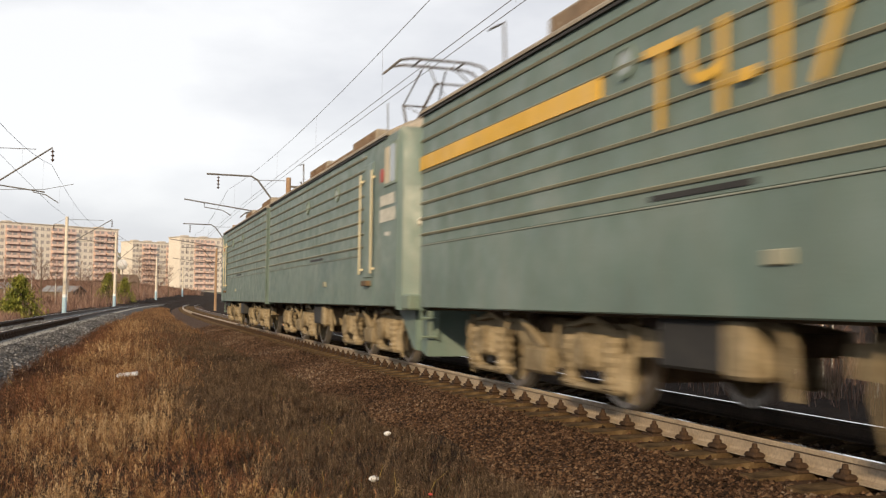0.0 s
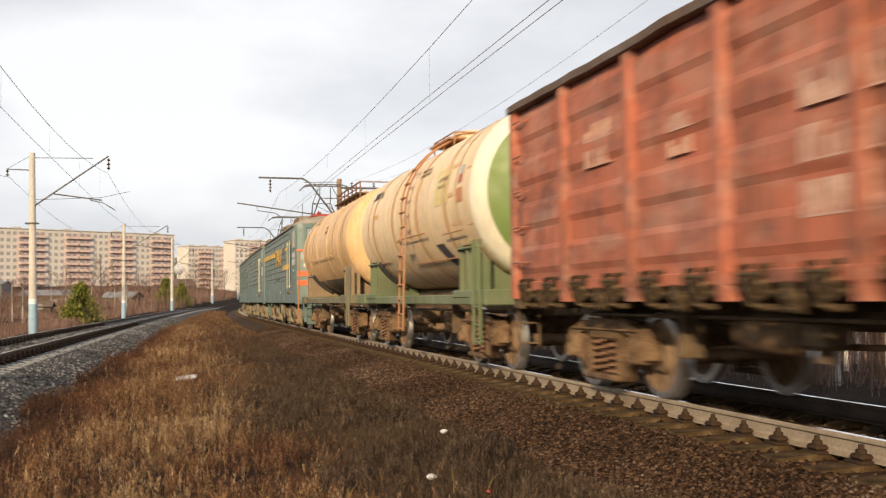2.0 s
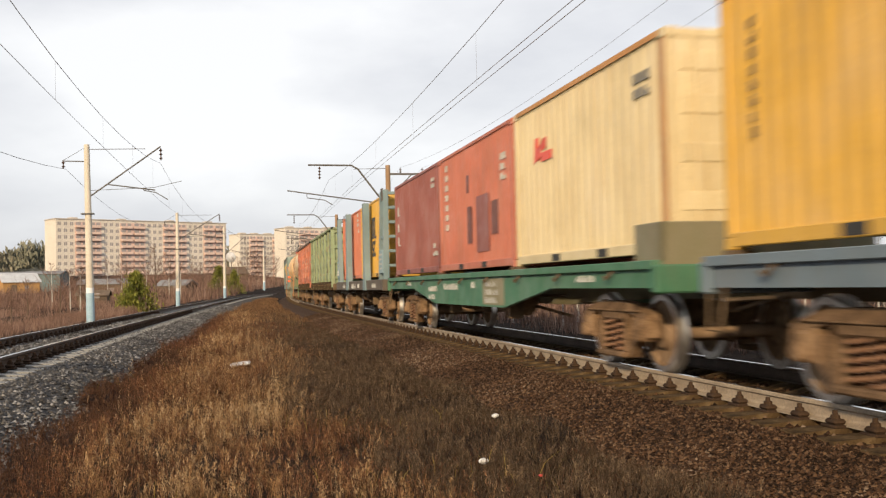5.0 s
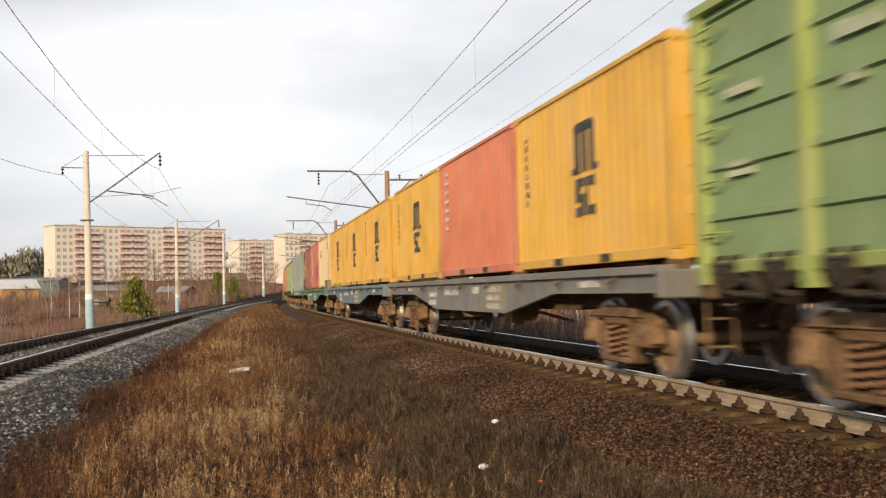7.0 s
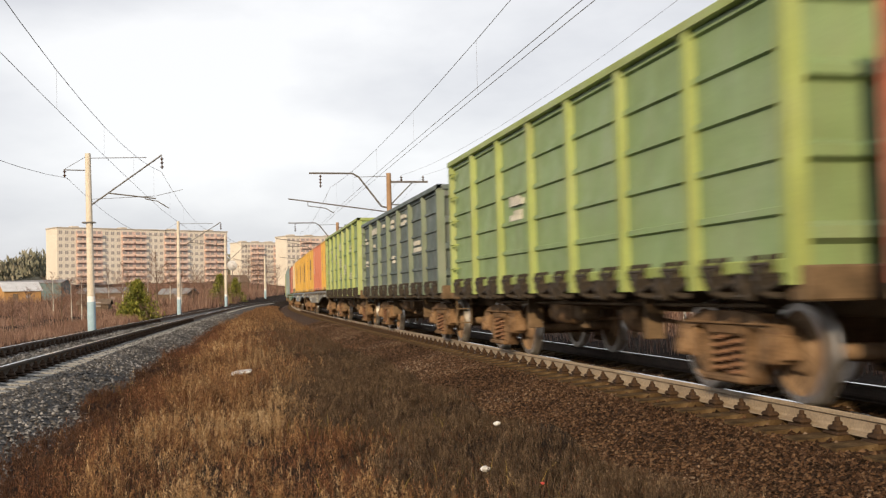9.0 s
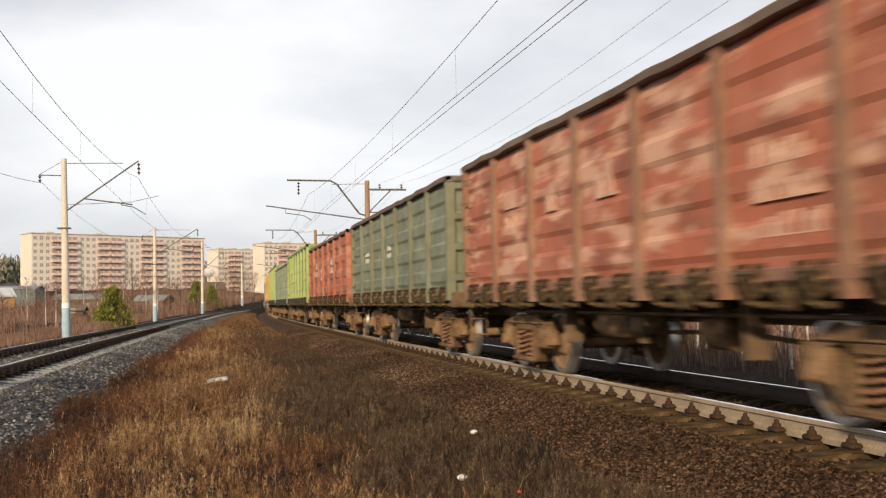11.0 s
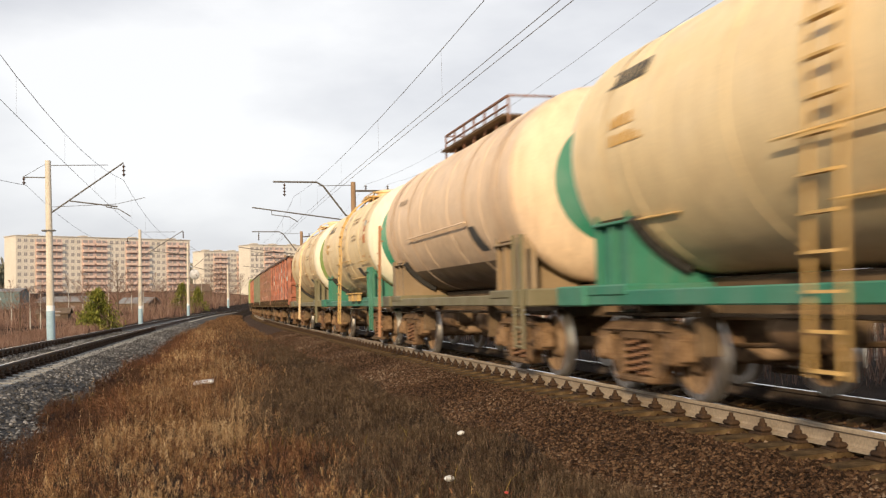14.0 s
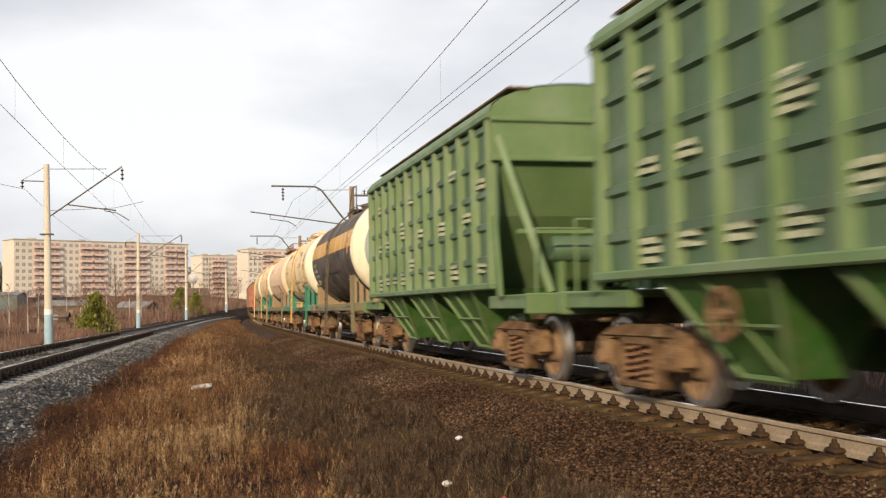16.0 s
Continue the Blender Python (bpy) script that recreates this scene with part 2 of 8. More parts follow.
# sunlit side of the near rail put into a paler dusty colour
M_RAIL_LIT = rough_mat("dusty_sunlit_rail_web", [(0.3, (0.24, 0.185, 0.13)), (0.6, (0.34, 0.275, 0.20)), (0.8, (0.40, 0.34, 0.26))], 2.0, 0.8, 0.2, 0.01, 40)
# sides turned from the sun: their shade put into the rust colour
M_RAIL_SHADED = rough_mat("rusty_shaded_rail_web", [(0.3, (0.05, 0.038, 0.03)), (0.7, (0.11, 0.08, 0.06))], 2.0, 0.8, 0.2, 0.01, 40)
M_RAIL_TOP = rough_mat("polished_rail_head", [(0.3, (0.72, 0.72, 0.72)), (0.7, (0.84, 0.83, 0.82))], 2.0, 0.14, 0.0, metal=1.0)
M_SLEEPER = rough_mat("dusty_sleeper", [(0.3, (0.036, 0.022, 0.011)), (0.52, (0.095, 0.062, 0.031)), (0.75, (0.20, 0.145, 0.082))], 5.0, 0.95, 0.6, 0.02, 25)
M_SLEEPER_GREY = rough_mat("grey_concrete_sleeper", [(0.3, (0.18, 0.18, 0.175)), (0.7, (0.34, 0.34, 0.33))], 4.0, 0.95, 0.6, 0.02, 25)
M_FASTENER = rough_mat("rusty_fastener", [(0.3, (0.022, 0.014, 0.010)), (0.7, (0.065, 0.040, 0.025))], 8.0, 0.85, 0.4, 0.01, 60)
M_CONCRETE = rough_mat("pole_concrete", [(0.3, (0.54, 0.49, 0.41)), (0.7, (0.68, 0.63, 0.54))], 1.2, 0.9, 0.3, 0.01, 25, stretch=(2, 2, 0.4))
M_RUSTY_POLE = rough_mat("weathered_pole", [(0.3, (0.24, 0.15, 0.09)), (0.7, (0.36, 0.25, 0.16))], 1.2, 0.9, 0.3, 0.01, 25, stretch=(2, 2, 0.4))
M_WHITE_BAND = rough_mat("white_limewash", [(0.3, (0.68, 0.70, 0.72)), (0.7, (0.82, 0.83, 0.84))], 3, 0.85, 0.2, 0.01)
M_BLUE_BAND = rough_mat("pale_blue_paint", [(0.3, (0.28, 0.42, 0.52)), (0.7, (0.40, 0.54, 0.63))], 3, 0.85, 0.2, 0.01)
M_STEEL_DARK = rough_mat("weathered_bracket_steel", [(0.3, (0.07, 0.065, 0.06)), (0.7, (0.15, 0.14, 0.13))], 3, 0.7, 0.2, 0.01)
M_WIRE = rough_mat("oxidised_wire", [(0.3, (0.20, 0.20, 0.205)), (0.7, (0.30, 0.295, 0.29))], 3, 0.6, 0.0)
M_INSULATOR = rough_mat("brown_porcelain", [(0.3, (0.06, 0.035, 0.025)), (0.7, (0.10, 0.06, 0.04))], 3, 0.25, 0.0)

# ---- ground ----
def smooth(a, b, x):
    t = min(1.0, max(0.0, (x - a) / (b - a)))
    return t * t * (3 - 2 * t)


_MT = np.array([[p[1], p[2]] for p in MAIN[::4]])
_ST = np.array([[p[1], p[2]] for p in SIDE[::4]])


def track_gap(x, y):
    """Distances to the two track axes."""
    return (float(np.min(np.hypot(_MT[:, 0] - x, _MT[:, 1] - y))), float(np.min(np.hypot(_ST[:, 0] - x, _ST[:, 1] - y))))


def ground_z(x, y, gaps=None):
    d = math.hypot(x, y)
    z = -0.52
    z += smooth(110, 480, d) * 8.0 * smooth(0.05, 0.25, -x / max(d, 1)) + smooth(150, 600, d) * 1.0
    if gaps is None:
        gaps = track_gap(x, y) if d < 300 else (99, 99)
    bed = min(smooth(1.9, 2.55, gaps[0]), smooth(1.8, 2.5, gaps[1]))
    between = gaps[0] + gaps[1] < 12.5 and d < 300
    if between:
        z += 0.26 * smooth(7.0, 2.6, gaps[1]) + 0.08 * smooth(5.0, 2.8, gaps[0])
    z += 0.10 * noise.noise((x * 0.25, y * 0.25, 0.0)) * bed + 0.05 * noise.noise((x * 0.9, y * 0.9, 3.0)) * bed
    if x < -10:
        z -= 0.7 * smooth(5.5, 12, gaps[1]) * (1 - smooth(90, 220, d))
    return z - 0.40 * (1 - bed)


def build_ground():
    xs = np.concatenate([-np.geomspace(2600, 45, 26), np.arange(-42, 22, 1.0), np.geomspace(22, 2600, 24)])
    ys = np.concatenate([-np.geomspace(2600, 12, 16), np.arange(-8, 90, 1.0), np.arange(90, 240, 4.0), np.geomspace(240, 3000, 22)])
    rows = [[(x, y, ground_z(x, y)) for x in xs] for y in ys]
    g = Geo().grid(rows)
    structure("ground", g, M_SOIL, "brown late autumn soil with withered plant litter", True)


build_ground()


# ---- tracks ----
def sweep(line, s0, s1, off, z, prof, mats, name, mis, step=2.5):
    """A profile of (out, up) drawn along a track."""
    g = Geo()
    n = int((s1 - s0) / step)
    rows = []
    for i in range(n + 1):
        s = s0 + (s1 - s0) * i / n
        rows.append([(*on(line, s, off + o)[:2], z + u) for o, u in prof])
    k = len(prof)
    b = [p for r in rows for p in r]
    F, M = [], []
    for i in range(n):
        for j in range(k - 1):
            F.append((i * k + j, i * k + j + 1, (i + 1) * k + j + 1, (i + 1) * k + j))
            M.append(mis[j])
    g.v, g.f, g.m = b, F, M
    return g


RAIL = [(-0.075, -0.18), (-0.075, -0.168), (-0.02, -0.148), (-0.009, -0.125), (-0.009, -0.055), (-0.036, -0.04), (-0.0365, -0.012), (-0.028, 0.0),
        (0.028, 0.0), (0.0365, -0.012), (0.036, -0.04), (0.009, -0.055), (0.009, -0.125), (0.02, -0.148), (0.075, -0.168), (0.075, -0.18)]
RAIL_M = [0] * 7 + [1] + [0] * 7


def rail(name, line, off, z, side_mat, label):
    structure(name, sweep(line, -60, 330, off, z, RAIL, None, name, RAIL_M), [side_mat, M_RAIL_TOP], label)


rail("rail_1", MAIN, -0.797, 0.0, M_RAIL_LIT, "dusty steel rail, sunlit side put into its colour, polished head")
rail("rail_2", MAIN, 0.797, 0.0, M_RAIL_SHADED, "rusty steel rail, shaded web put into its colour, bright polished head")
rail("rail_3", SIDE, -0.797, SIDE_Z, M_RAIL_SHADED, "rusty rail, shaded side put into its colour, polished head")
rail("rail_4", SIDE, 0.797, SIDE_Z, M_RAIL_SHADED, "rusty rail, shaded side put into its colour, polished head")

bed_main = structure("ballast_bed_1", sweep(MAIN, -60, 330, 0, 0, [(-3.5, -1.05), (-2.72, -0.56), (-1.75, -0.285), (-1.3, -0.235), (1.3, -0.24), (1.75, -0.27), (2.9, -0.75), (3.9, -1.3)], None, "", [0] * 7), M_BALLAST, "bed of brown crushed stone ballast", True)
bed_side = structure("ballast_bed_2", sweep(SIDE, -60, 330, 0, SIDE_Z, [(-3.6, -1.2), (-2.9, -0.62), (-1.75, -0.25), (-1.3, -0.22), (1.3, -0.22), (1.75, -0.25), (2.7, -0.62), (3.9, -1.1)], None, "", [0] * 7), M_BALLAST_GREY, "bed of grey crushed stone ballast", True)


# ---- overhead line ----
def wire(g, a, b, r, sag=0.0, n=10):
    pts = []
    for i in range(n + 1):
        t = i / n
        pts.append((a[0] + (b[0] - a[0]) * t, a[1] + (b[1] - a[1]) * t, a[2] + (b[2] - a[2]) * t - 4 * sag * t * (1 - t)))
    g.tube(pts, r, 4)
    return pts


def insulator(g, p, q, k=3):
    """One porcelain body with k sheds on a core."""
    p, q = Vector(p), Vector(q)
    pts, rad = [], []
    for i in range(k):
        for f, r in ((0.0, .03), (.25, .035), (.5, .105), (.75, .035)):
            pts.append(p.lerp(q, (i + f) / k))
            rad.append(r)
    g.tube(pts + [q], rad + [.03], 8)


SIDE_POLES = [(-52.0, 4.85), (-2.0, 4.85), (48.5, 4.6), (97.3, 5.0), (143.0, 3.8), (197.0, 2.6), (247.0, 3.0)]   # s along the side track, metres to its left
MAIN_POLES = [(-46.0, 3.7), (6.0, 3.7), (58.0, 3.7), (101.0, 3.8), (151.0, 3.8), (201.0, 3.8)]


def side_pole(s, off):
    x, y, a = on(SIDE, s, -off)
    z0 = max(ground_z(x, y) - 0.15, -0.9)
    p = thing("catenary_pole", "pale concrete catenary pole with a blue and white painted foot", "railway pole", "catenary poles of the side track", pose(x, y, z0, 0, -0.8 if 40 < s < 60 else 0, math.degrees(a)))
    top = (10.3 if 130 < s < 160 else 8.95) - z0
    part("shaft", Geo().lathe([(2.0, 0.205), (2.0, 0.2), (top, 0.145), (top, 0.0)], "z", 16), M_CONCRETE, p, smooth=True)
    part("painted_foot", Geo().lathe([(0, 0.215), (1.72, 0.212)], "z", 16), M_BLUE_BAND, p, "faded pale blue painted foot", True)
    part("white_band", Geo().lathe([(1.72, 0.212), (2.0, 0.208)], "z", 16), M_WHITE_BAND, p, "white painted band", True)
    zr = SIDE_Z - z0
    tip = (off - 0.8, 0, zr + 8.62)
    part("bracket", Geo().tube([(0.1, 0, zr + 6.0), tip], 0.042, 6), M_STEEL_DARK, p)
    part("tie_rod", Geo().tube([(0.1, 0, top - 0.25), (off - 1.6, 0, zr + 8.5)], 0.02, 5), M_STEEL_DARK, p)
    g = Geo()
    insulator(g, (tip[0], 0, tip[2] - 0.1), (tip[0], 0, tip[2] - 0.75))
    part("insulator", g, M_INSULATOR, p)
    part("steady_arm", Geo().tube([(1.05, 0, zr + 6.62), (off - 1.15, 0, zr + 6.28)], 0.036, 5).tube([(off - 1.75, 0, zr + 6.37), (off - 1.7, 0, zr + 6.27), (off - 1.1, 0.05, zr + 6.15), (off - 0.5, 0.1, zr + 5.76)], 0.026, 5).tube([(0.1, 0, zr + 6.32), (off - 1.2, 0, zr + 6.42), (off + 0.25, 0, zr + 6.74)], 0.013, 4), M_STEEL_DARK, p)
    part("feeder_bracket", Geo().tube([(0, 0, top - 0.9), (-1.25, 0, top - 0.85)], 0.03, 5).tube([(0, 0, top - 0.1), (-1.25, 0, top - 0.85)], 0.012, 4), M_STEEL_DARK, p)
    g = Geo()
    insulator(g, (-1.2, 0, top - 0.85), (-1.2, 0, top - 1.25), 2)
    part("insulator", g, M_INSULATOR, p)
    part("clamp", Geo().box(-0.35, 0.3, -0.22, 0.22, zr + 5.05, zr + 5.12, 0.01), M_STEEL_DARK, p)
    return p


def main_pole(s, off, top=8.75):
    x, y, a = on(MAIN, s, off)
    z0 = -0.9
    p = thing("catenary_pole", "brown weathered catenary pole with a cranked steel arm over the track", "railway pole", "catenary poles of the main track", pose(x, y, z0, 0, 0, math.degrees(a)))
    h = top - z0
    part("shaft", Geo().lathe([(0, 0.22), (h, 0.15), (h, 0)], "z", 14), M_RUSTY_POLE, p, smooth=True)
    part("cantilever", Geo().tube([(-0.1, 0, h - 2.2), (-0.5, 0, h - 2.1), (-1.9, 0, h - 0.25), (-2.3, 0, h - 0.02), (-off - 1.3, 0, h + 0.0)], 0.06, 6), M_STEEL_DARK, p)
    part("tie_rod", Geo().tube([(0, 0, h - 0.2), (-2.2, 0, h - 0.25)], 0.018, 4), M_STEEL_DARK, p)
    g = Geo()
    insulator(g, (-off - 0.6, 0, h - 0.1), (-off - 0.6, 0, h - 0.9), 4)
    part("insulator", g, M_INSULATOR, p)
    part("steady_arm", Geo().tube([(-0.15, 0, h - 2.45), (-off - 2.6, 0, h - 1.6)], 0.04, 5).tube([(-off - 1.4, 0, h - 1.75), (-off - 1.4, 0, h - 2.05), (-off - 0.3, 0, h - 2.2), (-off + 0.2, 0, h - 2.5)], 0.028, 5), M_STEEL_DARK, p)
    part("outer_bracket", Geo().box(0.05, 2.5, -0.05, 0.05, h - 0.62, h - 0.5, 0.01).tube([(0.1, 0, h - 2.0), (1.5, 0, h - 0.6)], 0.04, 5).tube([(0.1, 0, h - 2.0), (2.0, 0, h - 2.05)], 0.04, 5), M_STEEL_DARK, p)
    for q in (0.8, 2.2):
        g = Geo()
        insulator(g, (q, 0, h - 0.5), (q, 0, h - 0.2), 2)
        part("insulator", g, M_INSULATOR, p)
    return p


for s, o in SIDE_POLES:
    side_pole(s, o)
for s, o in MAIN_POLES:
    main_pole(s, o)


def catenary(line, poles, z, zm, contact_offs, label, sag, stagger=lambda s: 0.0):
    """Contact wires, messenger and droppers between the poles."""
    for (s0, o0), (s1, o1) in zip(poles, poles[1:]):
        w = thing("overhead_wire", label, "overhead wire", "overhead wires", None)
        g = Geo()
        z0, z1 = zm(s0), zm(s1)
        for o in contact_offs:
            pts = [(*on(line, s0 + (s1 - s0) * i / 8, o + stagger(s0) + (stagger(s1) - stagger(s0)) * i / 8)[:2], z) for i in range(9)]
            g.tube(pts, 0.0095, 4)
        part("contact_wire", g, M_WIRE, w)
        n = 12
        mess = []
        for i in range(n + 1):
            t = i / n
            x, y, _ = on(line, s0 + (s1 - s0) * t, stagger(s0) + (stagger(s1) - stagger(s0)) * t)
            mess.append((x, y, z0 + (z1 - z0) * t - 4 * sag * t * (1 - t)))
        part("messenger_wire", Geo().tube(mess, 0.0105, 4), M_WIRE, w)
        for i in range(1, n, 2):
            x, y, zz = mess[i]
            part("dropper", Geo().tube([(x, y, zz), (x, y, z)], 0.003, 3), M_WIRE, w)


catenary(MAIN, MAIN_POLES, 6.02, lambda s: 7.85, (-0.12, 0.1), "thin grey copper contact wire hung from a messenger wire", 0.75)
catenary(SIDE, SIDE_POLES, 5.9, lambda s: 7.95, (0.0,), "thin grey contact wire hung from a messenger wire", 1.1, lambda s: 0.1 if s < 10 else -0.95)
for k, (s0, o0) in enumerate(SIDE_POLES[:-1]):
    s1, o1 = SIDE_POLES[k + 1]
    g = Geo()
    wire(g, (*on(SIDE, s0, -o0 - 1.2)[:2], 7.65), (*on(SIDE, s1, -o1 - 1.2)[:2], 7.65), 0.012, 1.1)
    tagged(part("feeder_wire", g, M_WIRE), "grey feeder wire sagging between pole brackets", "overhead wire", "overhead wires")
for k, (s0, o0) in enumerate(MAIN_POLES[:-1]):
    s1, o1 = MAIN_POLES[k + 1]
    for q in (0.8, 2.2):
        g = Geo()
        wire(g, (*on(MAIN, s0, o0 + q)[:2], 8.6), (*on(MAIN, s1, o1 + q)[:2], 8.6), 0.006, 0.9)
        tagged(part("feeder_wire", g, M_WIRE), "grey feeder wire sagging between pole brackets", "overhead wire", "overhead wires")

# ---- rolling stock: running gear ----
M_GEAR = rough_mat("dusty_bogie_casting", [(0.3, (0.060, 0.037, 0.022)), (0.55, (0.21, 0.132, 0.075)), (0.8, (0.39, 0.265, 0.16))], 5.0, 0.85, 0.4, 0.01, 40)
M_GEAR_LOCO = rough_mat("pale_dust_on_casting", [(0.3, (0.13, 0.10, 0.058)), (0.55, (0.26, 0.21, 0.135)), (0.8, (0.37, 0.31, 0.21))], 3.5, 0.9, 0.4, 0.01, 40)
M_UNDER = rough_mat("grimy_underframe", [(0.3, (0.065, 0.046, 0.030)), (0.6, (0.17, 0.118, 0.072)), (0.85, (0.29, 0.205, 0.125))], 3.0, 0.85, 0.3, 0.01, 35)
M_SPRING = rough_mat("rusty_red_spring", [(0.3, (0.17, 0.085, 0.045)), (0.7, (0.34, 0.19, 0.11))], 6.0, 0.7, 0.2, 0.01, 50)
M_WHEEL = rough_mat("brown_wheel_web", [(0.3, (0.15, 0.098, 0.060)), (0.7, (0.33, 0.225, 0.14))], 5.0, 0.85, 0.2, 0.01, 40)
M_TREAD = rough_mat("worn_bright_tread", [(0.3, (0.66, 0.62, 0.57)), (0.7, (0.80, 0.77, 0.72))], 5.0, 0.38, 0.0, metal=1.0)
M_WHITE_MARK = rough_mat("chalky_white_lettering", [(0.3, (0.36, 0.36, 0.33)), (0.7, (0.60, 0.59, 0.55))], 4.0, 0.8, 0.0)
M_DARK_MARK = rough_mat("dark_lettering", [(0.3, (0.035, 0.035, 0.035)), (0.7, (0.08, 0.08, 0.08))], 4.0, 0.8, 0.0)
M_BLACK = rough_mat("black_rubber", [(0.3, (0.015, 0.015, 0.015)), (0.7, (0.035, 0.033, 0.03))], 4.0, 0.7, 0.1, 0.01)
M_REPAINT = paint("dull_tan_repaint", (0.24, 0.22, 0.13), 0.65, 0.4, 0.1)
M_TOPRAIL = paint("battered_top_rail", (0.105, 0.064, 0.045), 0.75, 0.5, 0.5, blot=0.6)
M_FADED_MARK = rough_mat("faded_pinkish_lettering", [(0.3, (0.42, 0.22, 0.15)), (0.7, (0.62, 0.42, 0.33))], 4.0, 0.8, 0.0)
# near-black: shade of the gaps round the locks put into their colour
M_LOCK_DARK = rough_mat("shaded_hatch_lock", [(0.36, (0.012, 0.010, 0.008)), (0.6, (0.045, 0.034, 0.024)), (0.8, (0.13, 0.095, 0.06))], 9.0, 0.8, 0.3, 0.01, 50)
# over the grime, fine noise paints dark gaps and pale hook highlights
M_LOCK = rough_mat("grimy_lit_hatch_lock", [(0.36, (0.018, 0.012, 0.008)), (0.55, (0.080, 0.054, 0.031)), (0.72, (0.32, 0.235, 0.14))], 9.0, 0.85, 0.3, 0.01, 50)
SHARED = {}
TURNING = {"freight": [], "loco": []}


def shared(key, build, mats, smooth=False):
    if key not in SHARED:
        SHARED[key] = build().mesh(key, mats, smooth)
    return SHARED[key]


def wheelset_geo(r, wide=1.10):
    def build():
        g = Geo()
        for s in (-1, 1):
            prof = [(.66, .10), (.66, .17), (.745, .22), (.745, r - .10), (.72, r - .08), (.72, r + .026), (.742, r + .028), (.757, r + .006), (.85, r - .003),
                    (.85, r - .068), (.80, r - .09), (.785, .22), (.87, .17), (.87, .09)]
            mis = [0, 0, 0, 0, 1, 1, 1, 1, 1, 0, 0, 0, 0]
            if s < 0:
                prof, mis = [(-h, q) for h, q in prof][::-1], mis[::-1]
            g.lathe(prof, "y", 26, mis=mis)
        g.lathe([(-.68, .088), (0, .083), (.68, .088)], "y", 14)
        g.lathe([(-wide, 0), (-wide, .07), (-.84, .075)], "y", 10)
        g.lathe([(.84, .075), (wide, .07), (wide, 0)], "y", 10)
        return g
    return build


def side_frame_geo():
    """Cast frame: arched top chord, pedestals over the axle boxes, open windows, slender lower chords round the spring nest."""
    g = Geo()
    t = 0.08
    g.prism([(-1.08, .60), (-1.06, .71), (-.90, .77), (-.62, .84), (-.30, .87), (.30, .87), (.62, .84), (.90, .77), (1.06, .71), (1.08, .60), (.90, .64), (.62, .71), (.30, .74), (-.30, .74), (-.62, .71), (-.90, .64)][::-1], -t, t * 1.25)
    g.box(-.9, .9, t * 1.25, t * 1.7, .735, .762, .008)
    for s in (-1, 1):
        g.prism([(s * .70, .62), (s * .60, .62), (s * .60, .42), (s * .36, .25), (s * .36, .15), (s * .44, .15), (s * .70, .36)][::-s], -t * .9, t * .9)
        g.box(s * .39 - .05, s * .39 + .05, -t * 1.1, t * 1.3, .22, .76, .015)
        g.box(s * .74 - .04, s * .74 + .04, -t * 1.1, t * 1.4, .37, .68, .012)
        g.box(s * 1.045 - .035, s * 1.045 + .035, -t * 1.1, t * 1.4, .42, .66, .012)
        g.box(s * .90 - .13, s * .90 + .13, -.10, .15, .38, .66, .03)
        g.lathe([(-.1, .10), (.16, .10), (.185, .08), (.185, 0)], "y", 14, (s * .915, 0, .475))
    g.box(-.44, .44, -.14, .16, .15, .225, .02)
    g.box(-.34, .34, -.05, .12, .63, .735, .02)
    return g


def spring_geo():
    g = Geo()
    pts = [(math.cos(a) * .082, math.sin(a) * .082, .235 + .39 * a / (2 * math.pi * 5)) for a in [2 * math.pi * i / 7 for i in range(36)]]
    return g.tube(pts, .019, 4)


def bolster_geo():
    g = Geo()
    g.box(-.22, .22, -1.14, 1.14, .62, .745, .03)
    g.prism([(-.7, .50), (.7, .50), (.9, .70), (.9, .82), (-.9, .82), (-.9, .70)], -.24, .24, "x")
    g.lathe([(.82, .26), (.92, .26)], "z", 16)
    for s in (-1, 1):
        g.tube([(s * .40, -.95, .36), (s * .40, .95, .36)], .035, 6)
        for y in (-.79, .79):
            g.prism([(s * .43, .25), (s * .49, .28), (s * .50, .50), (s * .44, .62), (s * .40, .58)], y - .045, y + .045)
        g.tube([(s * .4, 0, .36), (s * .35, 0, .85)], .03, 6)
    return g


def freight_bogie(root, x):
    b = part("bogie", shared("bolster", bolster_geo, M_GEAR), None, root, at=pose(x, 0, 0))
    for y in (-1.018, 1.018):
        part("side_frame", shared("side_frame", side_frame_geo, M_GEAR), None, b, at=pose(0, y, 0, 0, 0, 0 if y > 0 else 180))
        for q, turn in ((-.20, 0), (0, 140), (.20, 250)):
            part("spring", shared("spring", spring_geo, M_SPRING, True), None, b, "rust-red coil spring", at=pose(q, y + .05 * (1 if y > 0 else -1), 0, 0, 0, turn))
    for q in (-.925, .925):
        w = part("wheelset", shared("wheelset", wheelset_geo(.475), [M_WHEEL, M_TREAD], True), None, b, "brown wheels with bright worn treads", at=pose(q, 0, .475))
        TURNING["freight"].append((w, q))
    return b


def coupler_geo(reach):
    def build():
        g = Geo()
        g.box(-reach - .3, -.28, -.11, .11, .96, 1.12, .02)
        g.prism([(-.30, -.16), (-.30, .16), (-.12, .24), (.05, .25), (.10, .10), (-.02, .06), (-.02, -.04), (.12, -.10), (.08, -.24), (-.12, -.22)][::-1], .90, 1.18, "z")
        g.tube([(-reach, .35, .98), (-.25, .38, .80), (-.05, .30, .62), (.12, .12, .60)], .03, 6)
        return g
    return build


